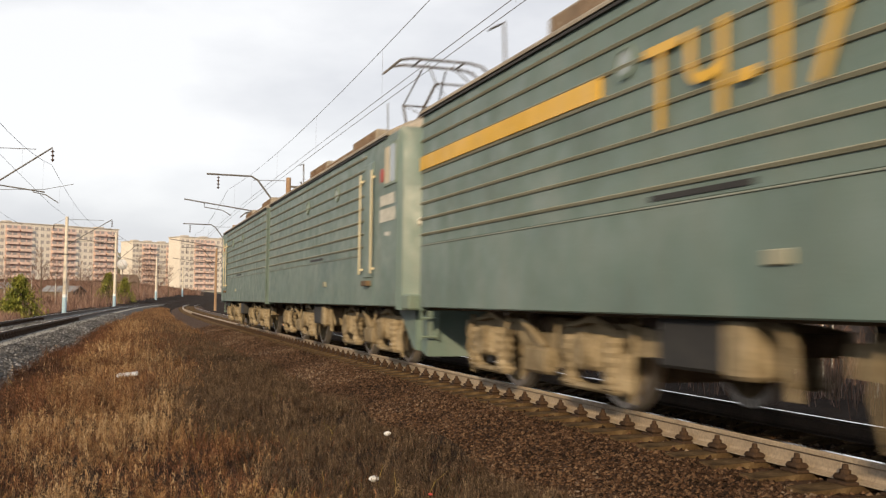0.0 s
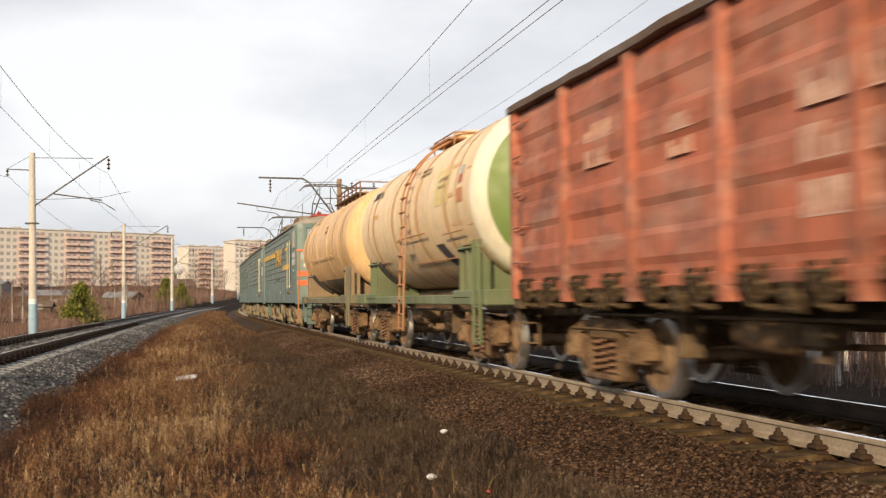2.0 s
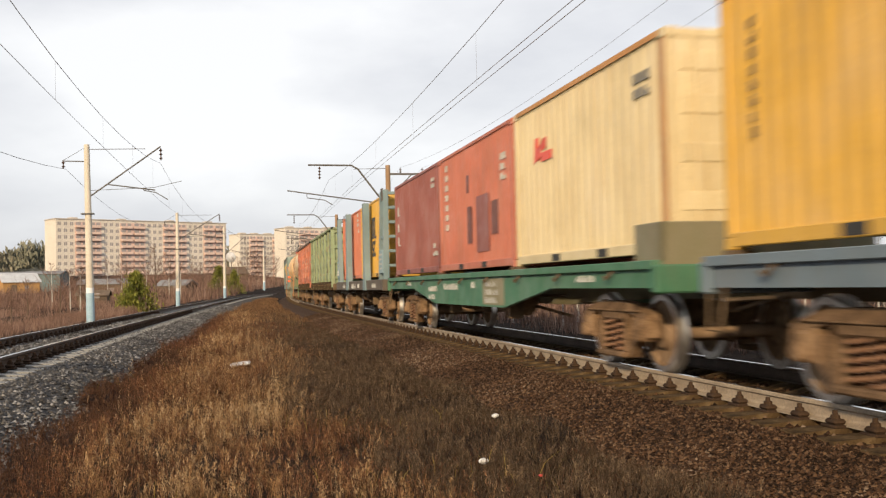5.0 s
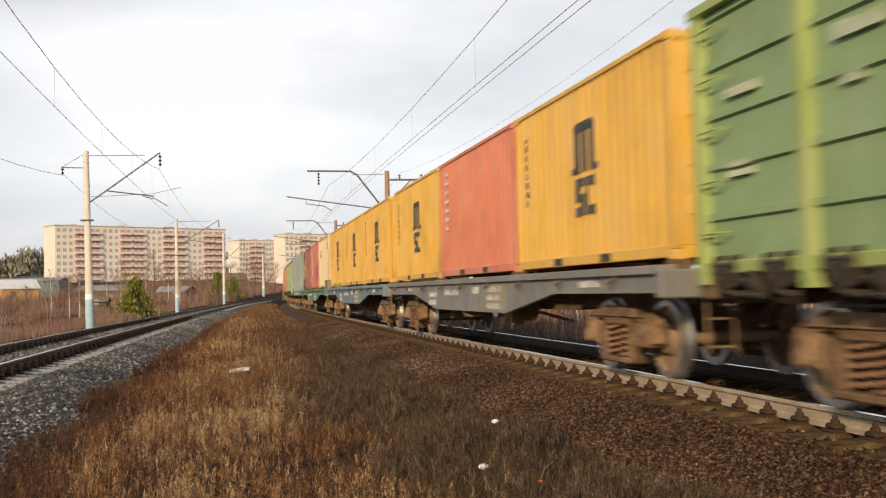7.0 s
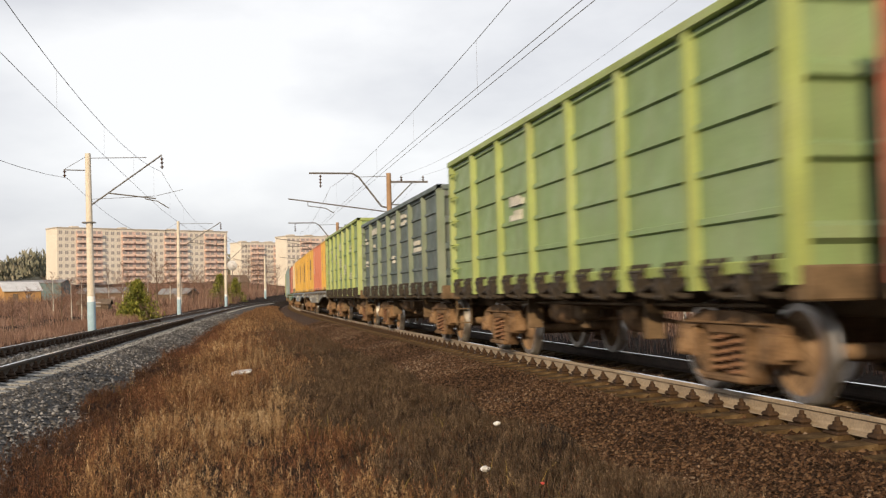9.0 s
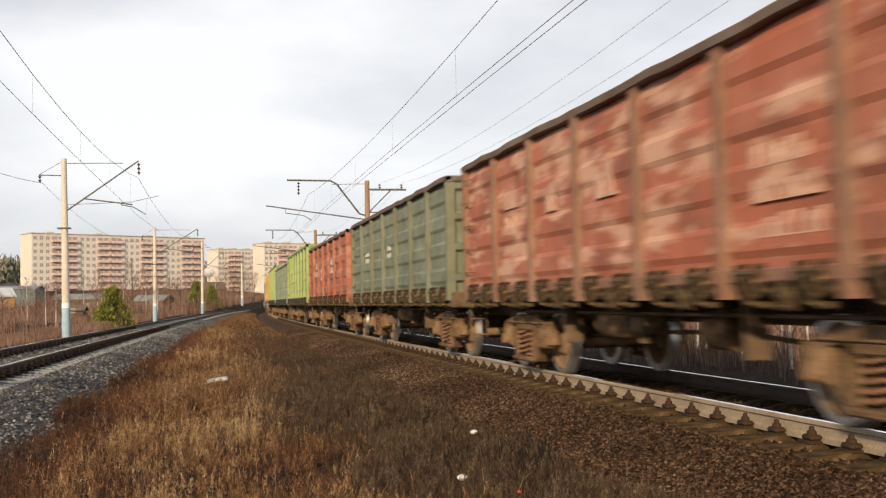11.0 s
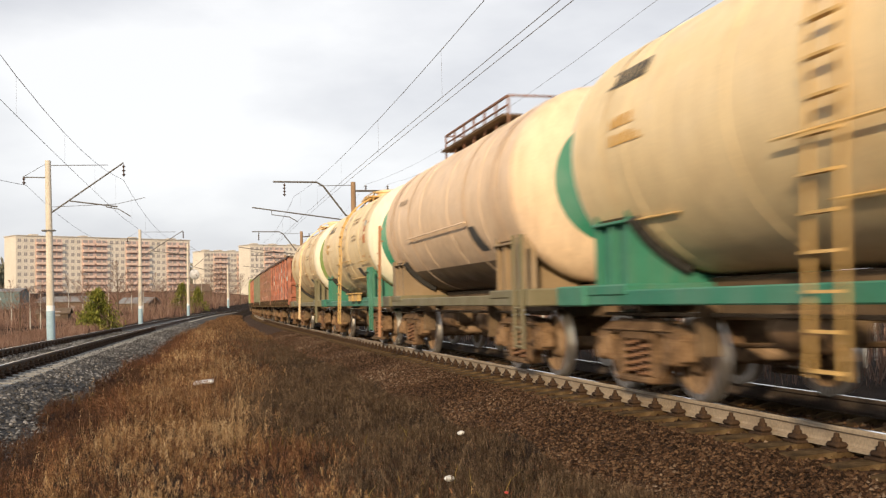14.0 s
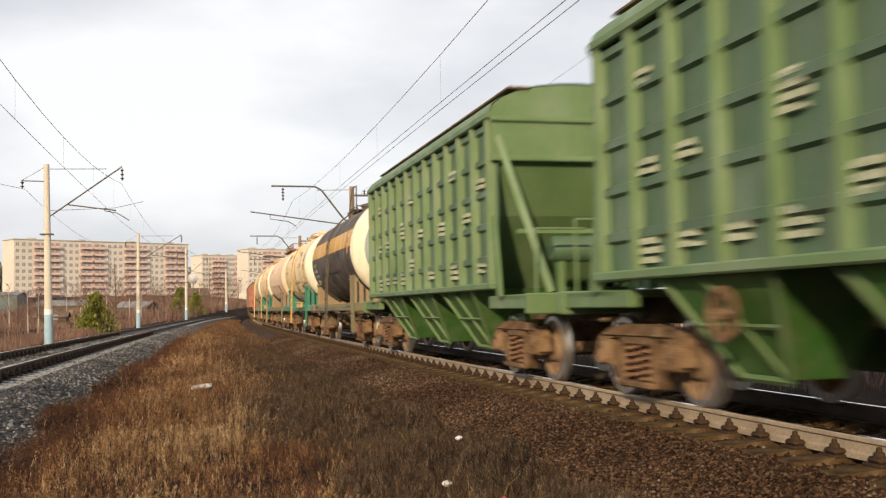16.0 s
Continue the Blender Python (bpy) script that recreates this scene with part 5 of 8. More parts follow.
def loco_bogie(root, x):
    b = part("bogie", shared("loco_bolster", lambda: Geo().box(-.4, .4, -1.0, 1.0, .55, .95, .04).box(-2.7, -2.5, -1.0, 1.0, .6, .85, .02).box(2.5, 2.7, -1.0, 1.0, .6, .85, .02).box(.75, 1.9, -.6, .6, .3, 1.0, .05).box(-1.9, -.75, -.6, .6, .3, 1.0, .05), M_UNDER), None, root, at=pose(x, 0, 0))
    for y in (-1.08, 1.08):
        part("side_frame", shared("loco_side_frame", loco_frame_geo, M_GEAR_LOCO), None, b, "cast side frame caked in pale dust", at=pose(0, y, 0, 0, 0, 0 if y > 0 else 180))
    for q in (-1.5, 1.5):
        w = part("wheelset", shared("loco_wheelset", wheelset_geo(.60), [M_GEAR_LOCO, M_TREAD], True), None, b, at=pose(q, 0, .60))
        TURNING["loco"].append((w, q))
    return b


def pantograph(root, x, up, z0=4.46):
    p = part("pantograph", Geo().box(x - .75, x + .75, -.62, -.54, z0 + .12, z0 + .2, .01).box(x - .75, x + .75, .54, .62, z0 + .12, z0 + .2, .01).box(x - .78, x - .7, -.62, .62, z0 + .12, z0 + .2).box(x + .7, x + .78, -.62, .62, z0 + .12, z0 + .2)
             .tube([(x - .6, -.3, z0 + .2), (x + .2, -.3, z0 + .34)], .04, 6).tube([(x + .6, .3, z0 + .2), (x - .2, .3, z0 + .34)], .04, 6), M_REDSTEEL, root, "red pantograph base frame")
    for ax in (-.65, .65):
        for ay in (-.58, .58):
            g = Geo()
            insulator(g, (x + ax, ay, z0 - .25), (x + ax, ay, z0 + .14), 4)
            part("insulator", g, M_REDSTEEL, p)
    top = 5.93 if up else z0 + .48
    mid = (z0 + .25 + top) / 2 - (.05 if up else .0)
    reach = 1.15 if up else 1.6
    def arm(a, b, w):
        part("arm", Geo().tube([a, b], w, 6), M_STEEL_DARK, p, "dark folding tube arm")
    for s in (-1, 1):
        for y0, y1, y2 in ((-.52, -.38, -.25), (.52, .38, .25)):
            arm((x + s * .35, y0, z0 + .2), (x + s * reach, y1, mid), .028)
            arm((x + s * reach, y1, mid), (x + s * .22, y2, top - .08), .018)
        arm((x + s * reach, -.4, mid), (x + s * reach, .4, mid), .02)
        arm((x + s * .35, -.52, z0 + .2), (x + s * reach, .38, mid), .01)
    g = Geo()
    for q in (-.3, .3):
        g.tube([(x + q, -1.05, top - .22), (x + q, -.85, top - .05), (x + q, -.6, top), (x + q, .6, top), (x + q, .85, top - .05), (x + q, 1.05, top - .22)], .028, 6)
    g.tube([(x - .3, -.45, top - .03), (x + .3, -.45, top - .03)], .02, 5).tube([(x - .3, .45, top - .03), (x + .3, .45, top - .03)], .02, 5)
    part("collector_head", g, M_STEEL_DARK, p)


def locomotive(label, cab, writing, up):
    """A section of the engine; cab: -1 at its rear, 1 at its front."""
    root = thing("locomotive_section", label, "locomotive", "sections of the electric locomotive")
    Y, zt = 1.55, 4.05
    # plain walls run from the flat end to the cab; built with the cab at -x
    turn = pose(0, 0, 0) if cab < 0 else pose(0, 0, 0, 0, 0, 180)
    x_flat, x_cab = 7.85, -5.62
    zs = [2.17 + .245 * i for i in range(8)]
    for sy in (1, -1):
        y0, y1 = sorted((sy * (Y - .06), sy * Y))
        part("lower_wall", Geo().box(x_cab, x_flat, y0, y1, 1.03, 2.0, .015), M_LOCO, root, at=turn)
        part("upper_wall", Geo().box(x_cab, x_flat, *sorted((sy * (Y - .07), sy * (Y - .006))), 2.004, zt, .01), M_LOCO, root, at=turn)
        part("wall_seam", Geo().box(x_cab + .75, x_flat - .02, *sorted((sy * (Y - .02), sy * (Y + .012))), 1.985, 2.003, .004), M_LOCO_SEAM, root, "thin pale seam", at=turn)
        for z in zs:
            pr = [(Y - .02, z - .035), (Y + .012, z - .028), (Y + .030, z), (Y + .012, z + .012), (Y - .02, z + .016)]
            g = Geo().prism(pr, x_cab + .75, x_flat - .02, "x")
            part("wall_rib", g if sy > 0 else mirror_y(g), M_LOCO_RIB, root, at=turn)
        g = Geo().prism([(Y - .05, zt), (Y + .045, zt + .01), (Y + .045, zt + .045), (Y - .02, zt + .10), (1.16, 4.34), (1.08, 4.34), (1.08, zt)], x_cab - .9, x_flat, "x")
        part("roof_edge", g if sy > 0 else mirror_y(g), M_ROOF, root, "pale dusty roof edge", at=turn)
        part("gutter", Geo().box(x_cab - .8, x_flat, *sorted((sy * (Y + .0), sy * (Y + .03))), zt - .035, zt - .003), M_BLACK, root, at=turn)
        for x in (1.25, -2.25):
            pc = part("porthole", Geo().lathe([(Y + .0, .17), (Y + .028, .17), (Y + .028, .125), (Y + .004, .125)], "y", 18, (0, 0, 0)), M_LOCO_TRIM, root, at=turn @ pose(x, 0, 3.42, 0, 0, 0 if sy > 0 else 180))
            part("porthole_glass", Geo().lathe([(Y + .012, .125), (Y + .012, 0)], "y", 18), M_GLASS_SKY, pc)
        # cab side: door with two tall rails, window
        part("door", Geo().box(-5.50, -4.80, *sorted((sy * (Y - .05), sy * (Y + .02))), 1.55, 3.72, .02), M_LOCO, root, at=turn)
        for x in (-4.70, -5.60):
            part("handrail", Geo().box(x - .03, x + .03, *sorted((sy * (Y + .055), sy * (Y + .085))), 1.62, 3.55, .01).box(x - .02, x + .02, *sorted((sy * Y, sy * (Y + .08))), 1.7, 1.74).box(x - .02, x + .02, *sorted((sy * Y, sy * (Y + .08))), 3.4, 3.44), M_CREAMPAINT, root, "cream-painted handrail", at=turn)
        part("door_step", Geo().box(-5.35, -4.95, *sorted((sy * (Y - .02), sy * (Y + .09))), 1.40, 1.50, .01), M_UNDER, root, at=turn)
        part("cab_side", Geo().box(-7.18, x_cab, y0, y1, 1.03, zt, .015), M_LOCO, root, at=turn)
        w = part("cab_window", Geo().box(-7.12, -6.32, *sorted((sy * (Y - .02), sy * (Y + .022))), 3.14, 3.90, .03), M_LOCO_TRIM, root, at=turn)
        part("pane", Geo().box(-6.70, -6.39, *sorted((sy * (Y + .01), sy * (Y + .027))), 3.20, 3.84), M_CURTAIN, w, "pane with a cream curtain")
        part("pane", Geo().box(-7.06, -6.75, *sorted((sy * (Y + .01), sy * (Y + .027))), 3.20, 3.84), M_GLASS_SKY, w)
        # lettering plates on the cab
        for z, hh, x0, n in ((2.82, .19, -6.0, 8), (2.53, .23, -6.0, 7)):
            for i in range(n):
                x = x0 - i * hh * .66
                part("number_bar", Geo().box(x - hh * .46, x, *sorted((sy * (Y - .01), sy * (Y + .008))), z, z + hh), M_WHITE_MARK, root, at=turn)
        part("maker_plate", Geo().prism([(-6.4, 2.28), (-6.7, 2.26), (-6.65, 2.34), (-6.35, 2.35)], *sorted((sy * (Y - .01), sy * (Y + .01)))), M_WHITE_MARK, root, at=turn)
        part("badge", Geo().lathe([(Y + .0, .13), (Y + .012, .13), (Y + .012, 0)], "y", 18), M_REDSTEEL, root, "round red badge", at=turn @ pose(-6.12, 0, 3.38, 0, 0, 0 if sy > 0 else 180))
        part("vent_slot", Geo().box(-.75, .8, *sorted((sy * (Y - .01), sy * (Y + .006))), 2.045, 2.095), M_BLACK, root, at=turn)
        part("socket_box", Geo().box(-1.2, -.9, *sorted((sy * (Y - .01), sy * (Y + .03))), 1.42, 1.54, .01), M_LOCO_RIB, root, at=turn)
        if writing:
            part("stripe", Geo().box(1.75, x_flat - .02, *sorted((sy * (Y - .02), sy * (Y + .034))), 3.165, 3.375), M_YELLOW, root, "orange-yellow stripe", at=turn)
            part("stripe", Geo().prism([(-2.30, 2.42), (-2.42, 2.63), (-5.0, 2.63), (-5.0, 2.42)], *sorted((sy * (Y - .02), sy * (Y + .034)))), M_YELLOW, root, "orange-yellow stripe with a slanted end", at=turn)
            part("stripe", Geo().box(-3.95, -3.35, *sorted((sy * (Y - .02), sy * (Y + .034))), 3.22, 3.34), M_YELLOW, root, at=turn)
    # big yellow depot letters on the wall
    if writing:
        t = .036
        for sy in (1, -1):
            cu = bpy.data.curves.new("letters", "FONT")
            cu.body, cu.size, cu.extrude, cu.align_x = "\u0422\u0427-17", 1.06, .008, "CENTER"
            ob = bpy.data.objects.new("letters", cu)
            scene.collection.objects.link(ob)
            dg = bpy.context.evaluated_depsgraph_get()
            me = bpy.data.meshes.new_from_object(ob.evaluated_get(dg))
            bpy.data.objects.remove(ob)
            me.materials.clear()
            me.materials.append(M_YELLOW)
            q = new("letters", me)
            q.parent = root
            q.matrix_basis = turn @ (pose(-.52, Y + t, 2.66, 90, 0, 180) if sy > 0 else pose(-.52, -Y - t, 2.66, 90, 0, 0)) 
            tagged(q, "large orange-yellow painted letters")
    # cab face: outline in plan, with a raked upper half
    def ring(z, back, wid, nose):
        return [(-7.18, wid, z), (-7.32 - back * .4, wid - .05, z), (-7.44 - back * .7, wid - .32, z), (-7.50 - back - nose, .6, z), (-7.52 - back - nose, 0, z), (-7.50 - back - nose, -.6, z), (-7.44 - back * .7, -wid + .32, z), (-7.32 - back * .4, -wid + .05, z), (-7.18, -wid, z)]
    rows = [ring(.98, .12, Y, .02), ring(2.0, .13, Y, .02), ring(3.04, .10, Y, .0), ring(3.10, .06, Y - .005, 0), ring(4.02, -.28, Y - .03, -.06), ring(4.11, -.30, Y - .04, -.06)]
    face = part("cab_face", Geo().grid([r[::-1] for r in rows]), M_LOCO, root, smooth=True, at=turn)
    def strip(z0, z1, out, mat, name, lab, b0=.13, b1=.13):
        g = Geo()
        r0 = [(x - out, y * (1 + out * .6), z) for x, y, z in ring(z0, b0, Y, .02)[1:-1]]
        r1 = [(x - out, y * (1 + out * .6), z) for x, y, z in ring(z1, b1, Y, .02)[1:-1]]
        part(name, g.grid([r0[::-1], r1[::-1]]), mat, face, lab)
    part("number_plate", Geo().box(-7.70, -7.66, .22, .62, 2.36, 2.60, .005), M_PLATE, face, "small blue number plate with pale bars")
    part("number_plate_bars", Geo().box(-7.705, -7.70, .28, .34, 2.41, 2.55).box(-7.705, -7.70, .38, .46, 2.41, 2.55).box(-7.705, -7.70, .50, .56, 2.41, 2.55), M_WHITE_MARK, face)
    if writing:
        strip(2.06, 2.26, .012, M_ORANGE, "warning_stripe", "bright orange warning stripe")
        strip(1.70, 1.90, .012, M_ORANGE, "warning_stripe", "bright orange warning stripe")
        strip(3.02, 3.10, .03, M_ORANGE, "cab_belt", "faded orange belt under the windscreen", .10, .08)
    for sy in (1, -1):
        def on_face(u, v):
            # u across, v up the raked windscreen
            k = (v - 3.10) / .92
            back, nose = .06 - .34 * k, -.06 * k
            mid, edge = -7.50 - back - nose, -7.44 - back * .7
            return mid + (edge - mid) * max(0.0, (abs(u) - .6) / .60) - (.11 if abs(u) > .9 else .06), u, v
        q = [on_face(sy * .07, 3.18), on_face(sy * .6, 3.17), on_face(sy * 1.19, 3.17), on_face(sy * 1.16, 3.94), on_face(sy * .6, 3.94), on_face(sy * .07, 3.94)]
        g = Geo()
        g.add([(x - .01, y, z) for x, y, z in q], [(0, 1, 4, 5) if sy < 0 else (5, 4, 1, 0), (1, 2, 3, 4) if sy < 0 else (4, 3, 2, 1)])
        ws = part("windscreen", g, M_GLASS_SKY, face, "windscreen pane with a pale sky reflection put into its colour")
        g = Geo()
        qq = [(x - .022, y, z) for x, y, z in q]
        for a, b in zip(qq, qq[1:] + qq[:1]):
            g.tube([a, b], .03, 5)
        part("window_frame", g, M_LOCO_TRIM, ws)
        lx = -7.62
        part("headlight", Geo().lathe([(-7.68, 0), (-7.68, .10), (-7.74, .13), (-7.74, .16), (-7.50, .16)][::-1], "x", 18, (0, sy * 1.02, 2.46)).box(-7.66, -7.4, *sorted((sy * .75, sy * 1.28)), 2.34, 2.58, .08), M_LAMP, face, "cream twin lamp housing")
    part("headlight", Geo().lathe([(-7.66, 0), (-7.66, .13), (-7.72, .17), (-7.72, .20), (-7.2, .20)][::-1], "x", 18, (0, 0, 3.98)), M_LAMP, face, "round roof headlight")
    part("buffer_beam", Geo().box(-7.75, -6.9, -1.5, 1.5, .98, 1.24, .03), M_LOCO_TRIM, root, "green buffer beam with a ledge", at=turn)
    part("pilot", Geo().prism([(-7.78, .98), (-7.2, .98), (-7.35, .30), (-7.70, .22)], -1.15, 1.15).prism([(-7.3, .98), (-6.2, .98), (-7.1, .35), (-7.3, .30)], 1.1, 1.22).prism([(-7.3, .98), (-6.2, .98), (-7.1, .35), (-7.3, .30)], -1.22, -1.1), M_LOCO, root, at=turn)
    for y in (-1.3, 1.3):
        g = Geo().tube([(-7.85, y, .5), (-7.85, y, 1.35)], .02, 5).tube([(-7.85, y * .78, .5), (-7.85, y * .78, 1.35)], .02, 5)
        for z in (.55, .85):
            g.tube([(-7.85, y, z), (-7.85, y * .78, z)], .018, 5)
        part("step_ladder", g, M_LOCO_TRIM, root, at=turn)
    part("flat_end", Geo().box(x_flat - .05, x_flat, -Y, Y, .98, zt, .02), M_LOCO, root, at=turn)
    part("gangway_bellows", Geo().box(x_flat, x_flat + .35, -.5, .5, 1.3, 3.3, .05), M_BLACK, root, at=turn)
    # roof
    part("roof", Geo().prism([(-1.12, 4.25), (1.12, 4.25), (1.12, 4.34), (.6, 4.42), (-.6, 4.42), (-1.12, 4.34)], -6.9, x_flat, "x"), M_ROOF, root, at=turn)
    rows = []
    for x, k, dz in ((-6.45, 1.0, 0), (-6.85, 1.0, 0), (-7.02, .985, -.03), (-7.12, .96, -.10), (-7.17, .93, -.20), (-7.15, .90, -.26)):
        rows.append([(x, y * k, z + min(dz, 0) * (1 if z > 4.2 else .35)) for y, z in ((-1.53, 4.03), (-1.50, 4.12), (-1.1, 4.33), (-.5, 4.37), (.5, 4.37), (1.1, 4.33), (1.50, 4.12), (1.53, 4.03))])
    part("cab_roof", Geo().grid(rows), M_ROOF, root, smooth=True, at=turn)
    for x, w, hh in ((-2.1, 1.1, .42), (.4, 1.5, .30), (3.2, 1.2, .42)):
        b = part("roof_vent_box", Geo().box(x - w, x + w, -.95, .95, 4.3, 4.33 + hh, .03), M_ROOF, root, at=turn)
        for i in range(int(w * 8)):
            part("louvre", Geo().box(x - w + .06 + i * .25, x - w + .20 + i * .25, -.97, .97, 4.42, 4.28 + hh, .005), M_ROOFBOX, b, "brown grille panel")
    g = Geo()
    g.tube([(5.8, .2, 4.75), (3.5, .2, 4.85), (-4.5, .2, 4.80)], .02, 5)
    part("busbar", g, M_STEEL_DARK, root, at=turn)
    for x in (5.6, 4.6, 1.9, -1.2, -4.2):
        g = Geo()
        insulator(g, (x, .2, 4.3), (x, .2, 4.82), 4)
        part("insulator", g, M_REDSTEEL, root, at=turn)
    part("antenna", Geo().tube([(-4.0, .9, 4.3), (-3.95, .9, 5.15)], .012, 4).tube([(6.2, .8, 4.3), (6.3, .8, 5.2), (6.9, .8, 5.25)], .02, 5), M_STEEL_DARK, root, at=turn)
    pantograph(root, -4.4 * (1 if cab < 0 else -1), up)
    # below the floor
    part("floor", Geo().box(-7.2, x_flat, -1.36, 1.36, 1.0, 1.1), M_UNDER, root, at=turn)
    for sy in (1, -1):
        part("equipment_box", Geo().box(-.14, .88, *sorted((sy * .9, sy * 1.42)), .56, 1.0, .03), M_BLACK, root, "black battery box", at=turn)
        part("equipment_box", Geo().box(-.52, -.15, *sorted((sy * .95, sy * 1.45)), .53, 1.0, .04), M_GEAR_LOCO, root, "dusty beige equipment box", at=turn)
        part("sand_pipe", Geo().tube([(-.66, sy * 1.3, 1.0), (-.86, sy * 1.36, .93), (-.93, sy * 1.36, .82), (-.94, sy * 1.34, .42)], .045, 6), M_GEAR_LOCO, root, at=turn)
    loco_bogie(root, 4.05)
    loco_bogie(root, -4.05)
    couplers(root, 8.21, .4)
    return root

# ---- the train, from its head ----
M_CREAM_TANK = paint("tank_cream", (0.88, 0.665, 0.40), 0.5, 0.28, 0.12, (0.52, 0.30, 0.13), blot=0.08)
M_SADDLE = paint("saddle_dusty_tan", (0.29, 0.205, 0.115), 0.65, 0.45, 0.2)
M_TAN_TANK = paint("tank_rusty_tan", (0.78, 0.51, 0.245), 0.5, 0.36, 0.22, (0.46, 0.24, 0.10), blot=0.16)
M_WELD = paint("rust_stained_cream", (0.72, 0.45, 0.215), 0.55, 0.45, 0.2, (0.48, 0.25, 0.10))
M_DIM_MARK = rough_mat("dim_brown_lettering", [(0.3, (0.22, 0.15, 0.09)), (0.7, (0.36, 0.26, 0.16))], 4.0, 0.8, 0.0)
M_STAIN_YEL = paint("yellowish_repaint", (0.72, 0.58, 0.22), 0.55, 0.3, 0.1)
M_RED_DULL = paint("dull_red", (0.50, 0.10, 0.06), 0.55, 0.3, 0.1)
M_ORANGE_DULL = paint("dull_orange", (0.62, 0.22, 0.06), 0.55, 0.3, 0.1)
M_CREAM_TANK2 = paint("tank_pale_cream", (0.84, 0.665, 0.39), 0.5, 0.26, 0.10, (0.52, 0.31, 0.14), blot=0.06)
M_PINK_TANK = paint("tank_pinkish_tan", (0.80, 0.60, 0.41), 0.55, 0.34, 0.2, (0.48, 0.30, 0.18), blot=0.10)
M_WHITE_RIM = paint("rim_off_white", (0.80, 0.74, 0.58), 0.5, 0.2, 0.06)
M_TEAL_END = paint("dome_teal_green", (0.02, 0.20, 0.125), 0.45, 0.12, 0.05)
M_GRASS_END = paint("dome_grass_green", (0.17, 0.255, 0.06), 0.5, 0.3, 0.08)
M_GREY_END = paint("dome_grey_green", (0.22, 0.29, 0.275), 0.5, 0.3, 0.1)
M_BLACK_TANK = paint("tank_sooty_black", (0.062, 0.050, 0.044), 0.6, 0.45, 0.3, (0.13, 0.095, 0.065), chalk=0.3, pale=(0.13, 0.095, 0.065))
M_STRIPE = paint("tank_stripe_orange", (0.66, 0.37, 0.065), 0.5, 0.2, 0.05)
M_FRAME_GREEN = paint("frame_moss_green", (0.14, 0.18, 0.085), 0.6, 0.45, 0.2)
M_FRAME_TEAL = paint("frame_teal", (0.03, 0.20, 0.13), 0.55, 0.25, 0.1)
M_FRAME_OLIVE = paint("frame_olive", (0.17, 0.155, 0.085), 0.6, 0.45, 0.2)
M_LADDER_RUST = paint("ladder_rusty_orange", (0.42, 0.20, 0.09), 0.7, 0.3, 0.3)
M_LADDER_YEL = paint("ladder_ochre", (0.62, 0.40, 0.14), 0.6, 0.3, 0.15)
M_LADDER_DARK = paint("ladder_dark", (0.10, 0.08, 0.06), 0.7, 0.3, 0.2)
# underside shade and grime of the jacket tanks put into one dark colour
M_SHADED_GRIME = paint("grimy_shaded_lower_shell", (0.20, 0.145, 0.085), 0.65, 0.5, 0.3, (0.22, 0.14, 0.08), blot=0.6)
M_RED_OX = paint("gondola_oxide_red", (0.40, 0.112, 0.058), 0.7, 0.40, 0.30, (0.36, 0.19, 0.12), blot=0.72, chalk=0.25)
M_RED_WARM = paint("gondola_warm_red", (0.47, 0.138, 0.074), 0.7, 0.38, 0.4, (0.34, 0.17, 0.10), blot=0.85, chalk=0.25)
M_RED_OX2 = paint("gondola_dark_oxide", (0.38, 0.120, 0.068), 0.7, 0.38, 0.28, (0.36, 0.20, 0.13), blot=0.6, chalk=0.22)
M_RED_FADED = paint("gondola_faded_red", (0.40, 0.115, 0.06), 0.7, 0.40, 0.22, (0.44, 0.24, 0.16), blot=0.5, chalk=0.85, pale=(0.56, 0.34, 0.24))
M_POST_BROWN = paint("gondola_post_brown", (0.24, 0.115, 0.07), 0.7, 0.4, 0.3, blot=0.5)
M_OLD_GREEN = paint("gondola_worn_green", (0.255, 0.345, 0.200), 0.7, 0.42, 0.4, (0.33, 0.24, 0.12), blot=0.5, chalk=0.14, pale=(0.50, 0.40, 0.17))
M_OLD_GREEN_POST = paint("gondola_worn_green_post", (0.240, 0.305, 0.168), 0.7, 0.4, 0.45, (0.32, 0.23, 0.11), blot=0.5)
M_LIME = paint("gondola_lime_post", (0.27, 0.345, 0.095), 0.5, 0.22, 0.06, blot=0.15)
M_LIME_PANEL = paint("gondola_green_panel", (0.205, 0.305, 0.135), 0.5, 0.18, 0.05, blot=0.12)
M_SLATE = paint("gondola_slate_green", (0.080, 0.118, 0.116), 0.5, 0.25, 0.08, blot=0.2)
M_SLATE_POST = paint("gondola_sage_post", (0.122, 0.172, 0.118), 0.5, 0.25, 0.05)
M_SAGE = paint("gondola_sage_green", (0.165, 0.205, 0.138), 0.6, 0.38, 0.3, (0.24, 0.15, 0.08), blot=0.5, chalk=0.25, pale=(0.30, 0.33, 0.25))
M_SAGE_POST = paint("gondola_olive_post", (0.150, 0.170, 0.105), 0.6, 0.38, 0.35, (0.22, 0.13, 0.07), blot=0.4)
M_HOP_MARK = rough_mat("dull_pale_green_lettering", [(0.3, (0.27, 0.31, 0.23)), (0.7, (0.45, 0.48, 0.38))], 4.0, 0.8, 0.0)
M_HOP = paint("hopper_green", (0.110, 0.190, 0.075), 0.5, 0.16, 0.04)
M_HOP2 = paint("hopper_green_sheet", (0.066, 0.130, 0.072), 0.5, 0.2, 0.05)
# wagon green deepened: shade of the downward-facing chutes put into the colour
M_CHUTE = paint("hopper_chute_shaded_green", (0.032, 0.115, 0.018), 0.45, 0.3, 0.08)
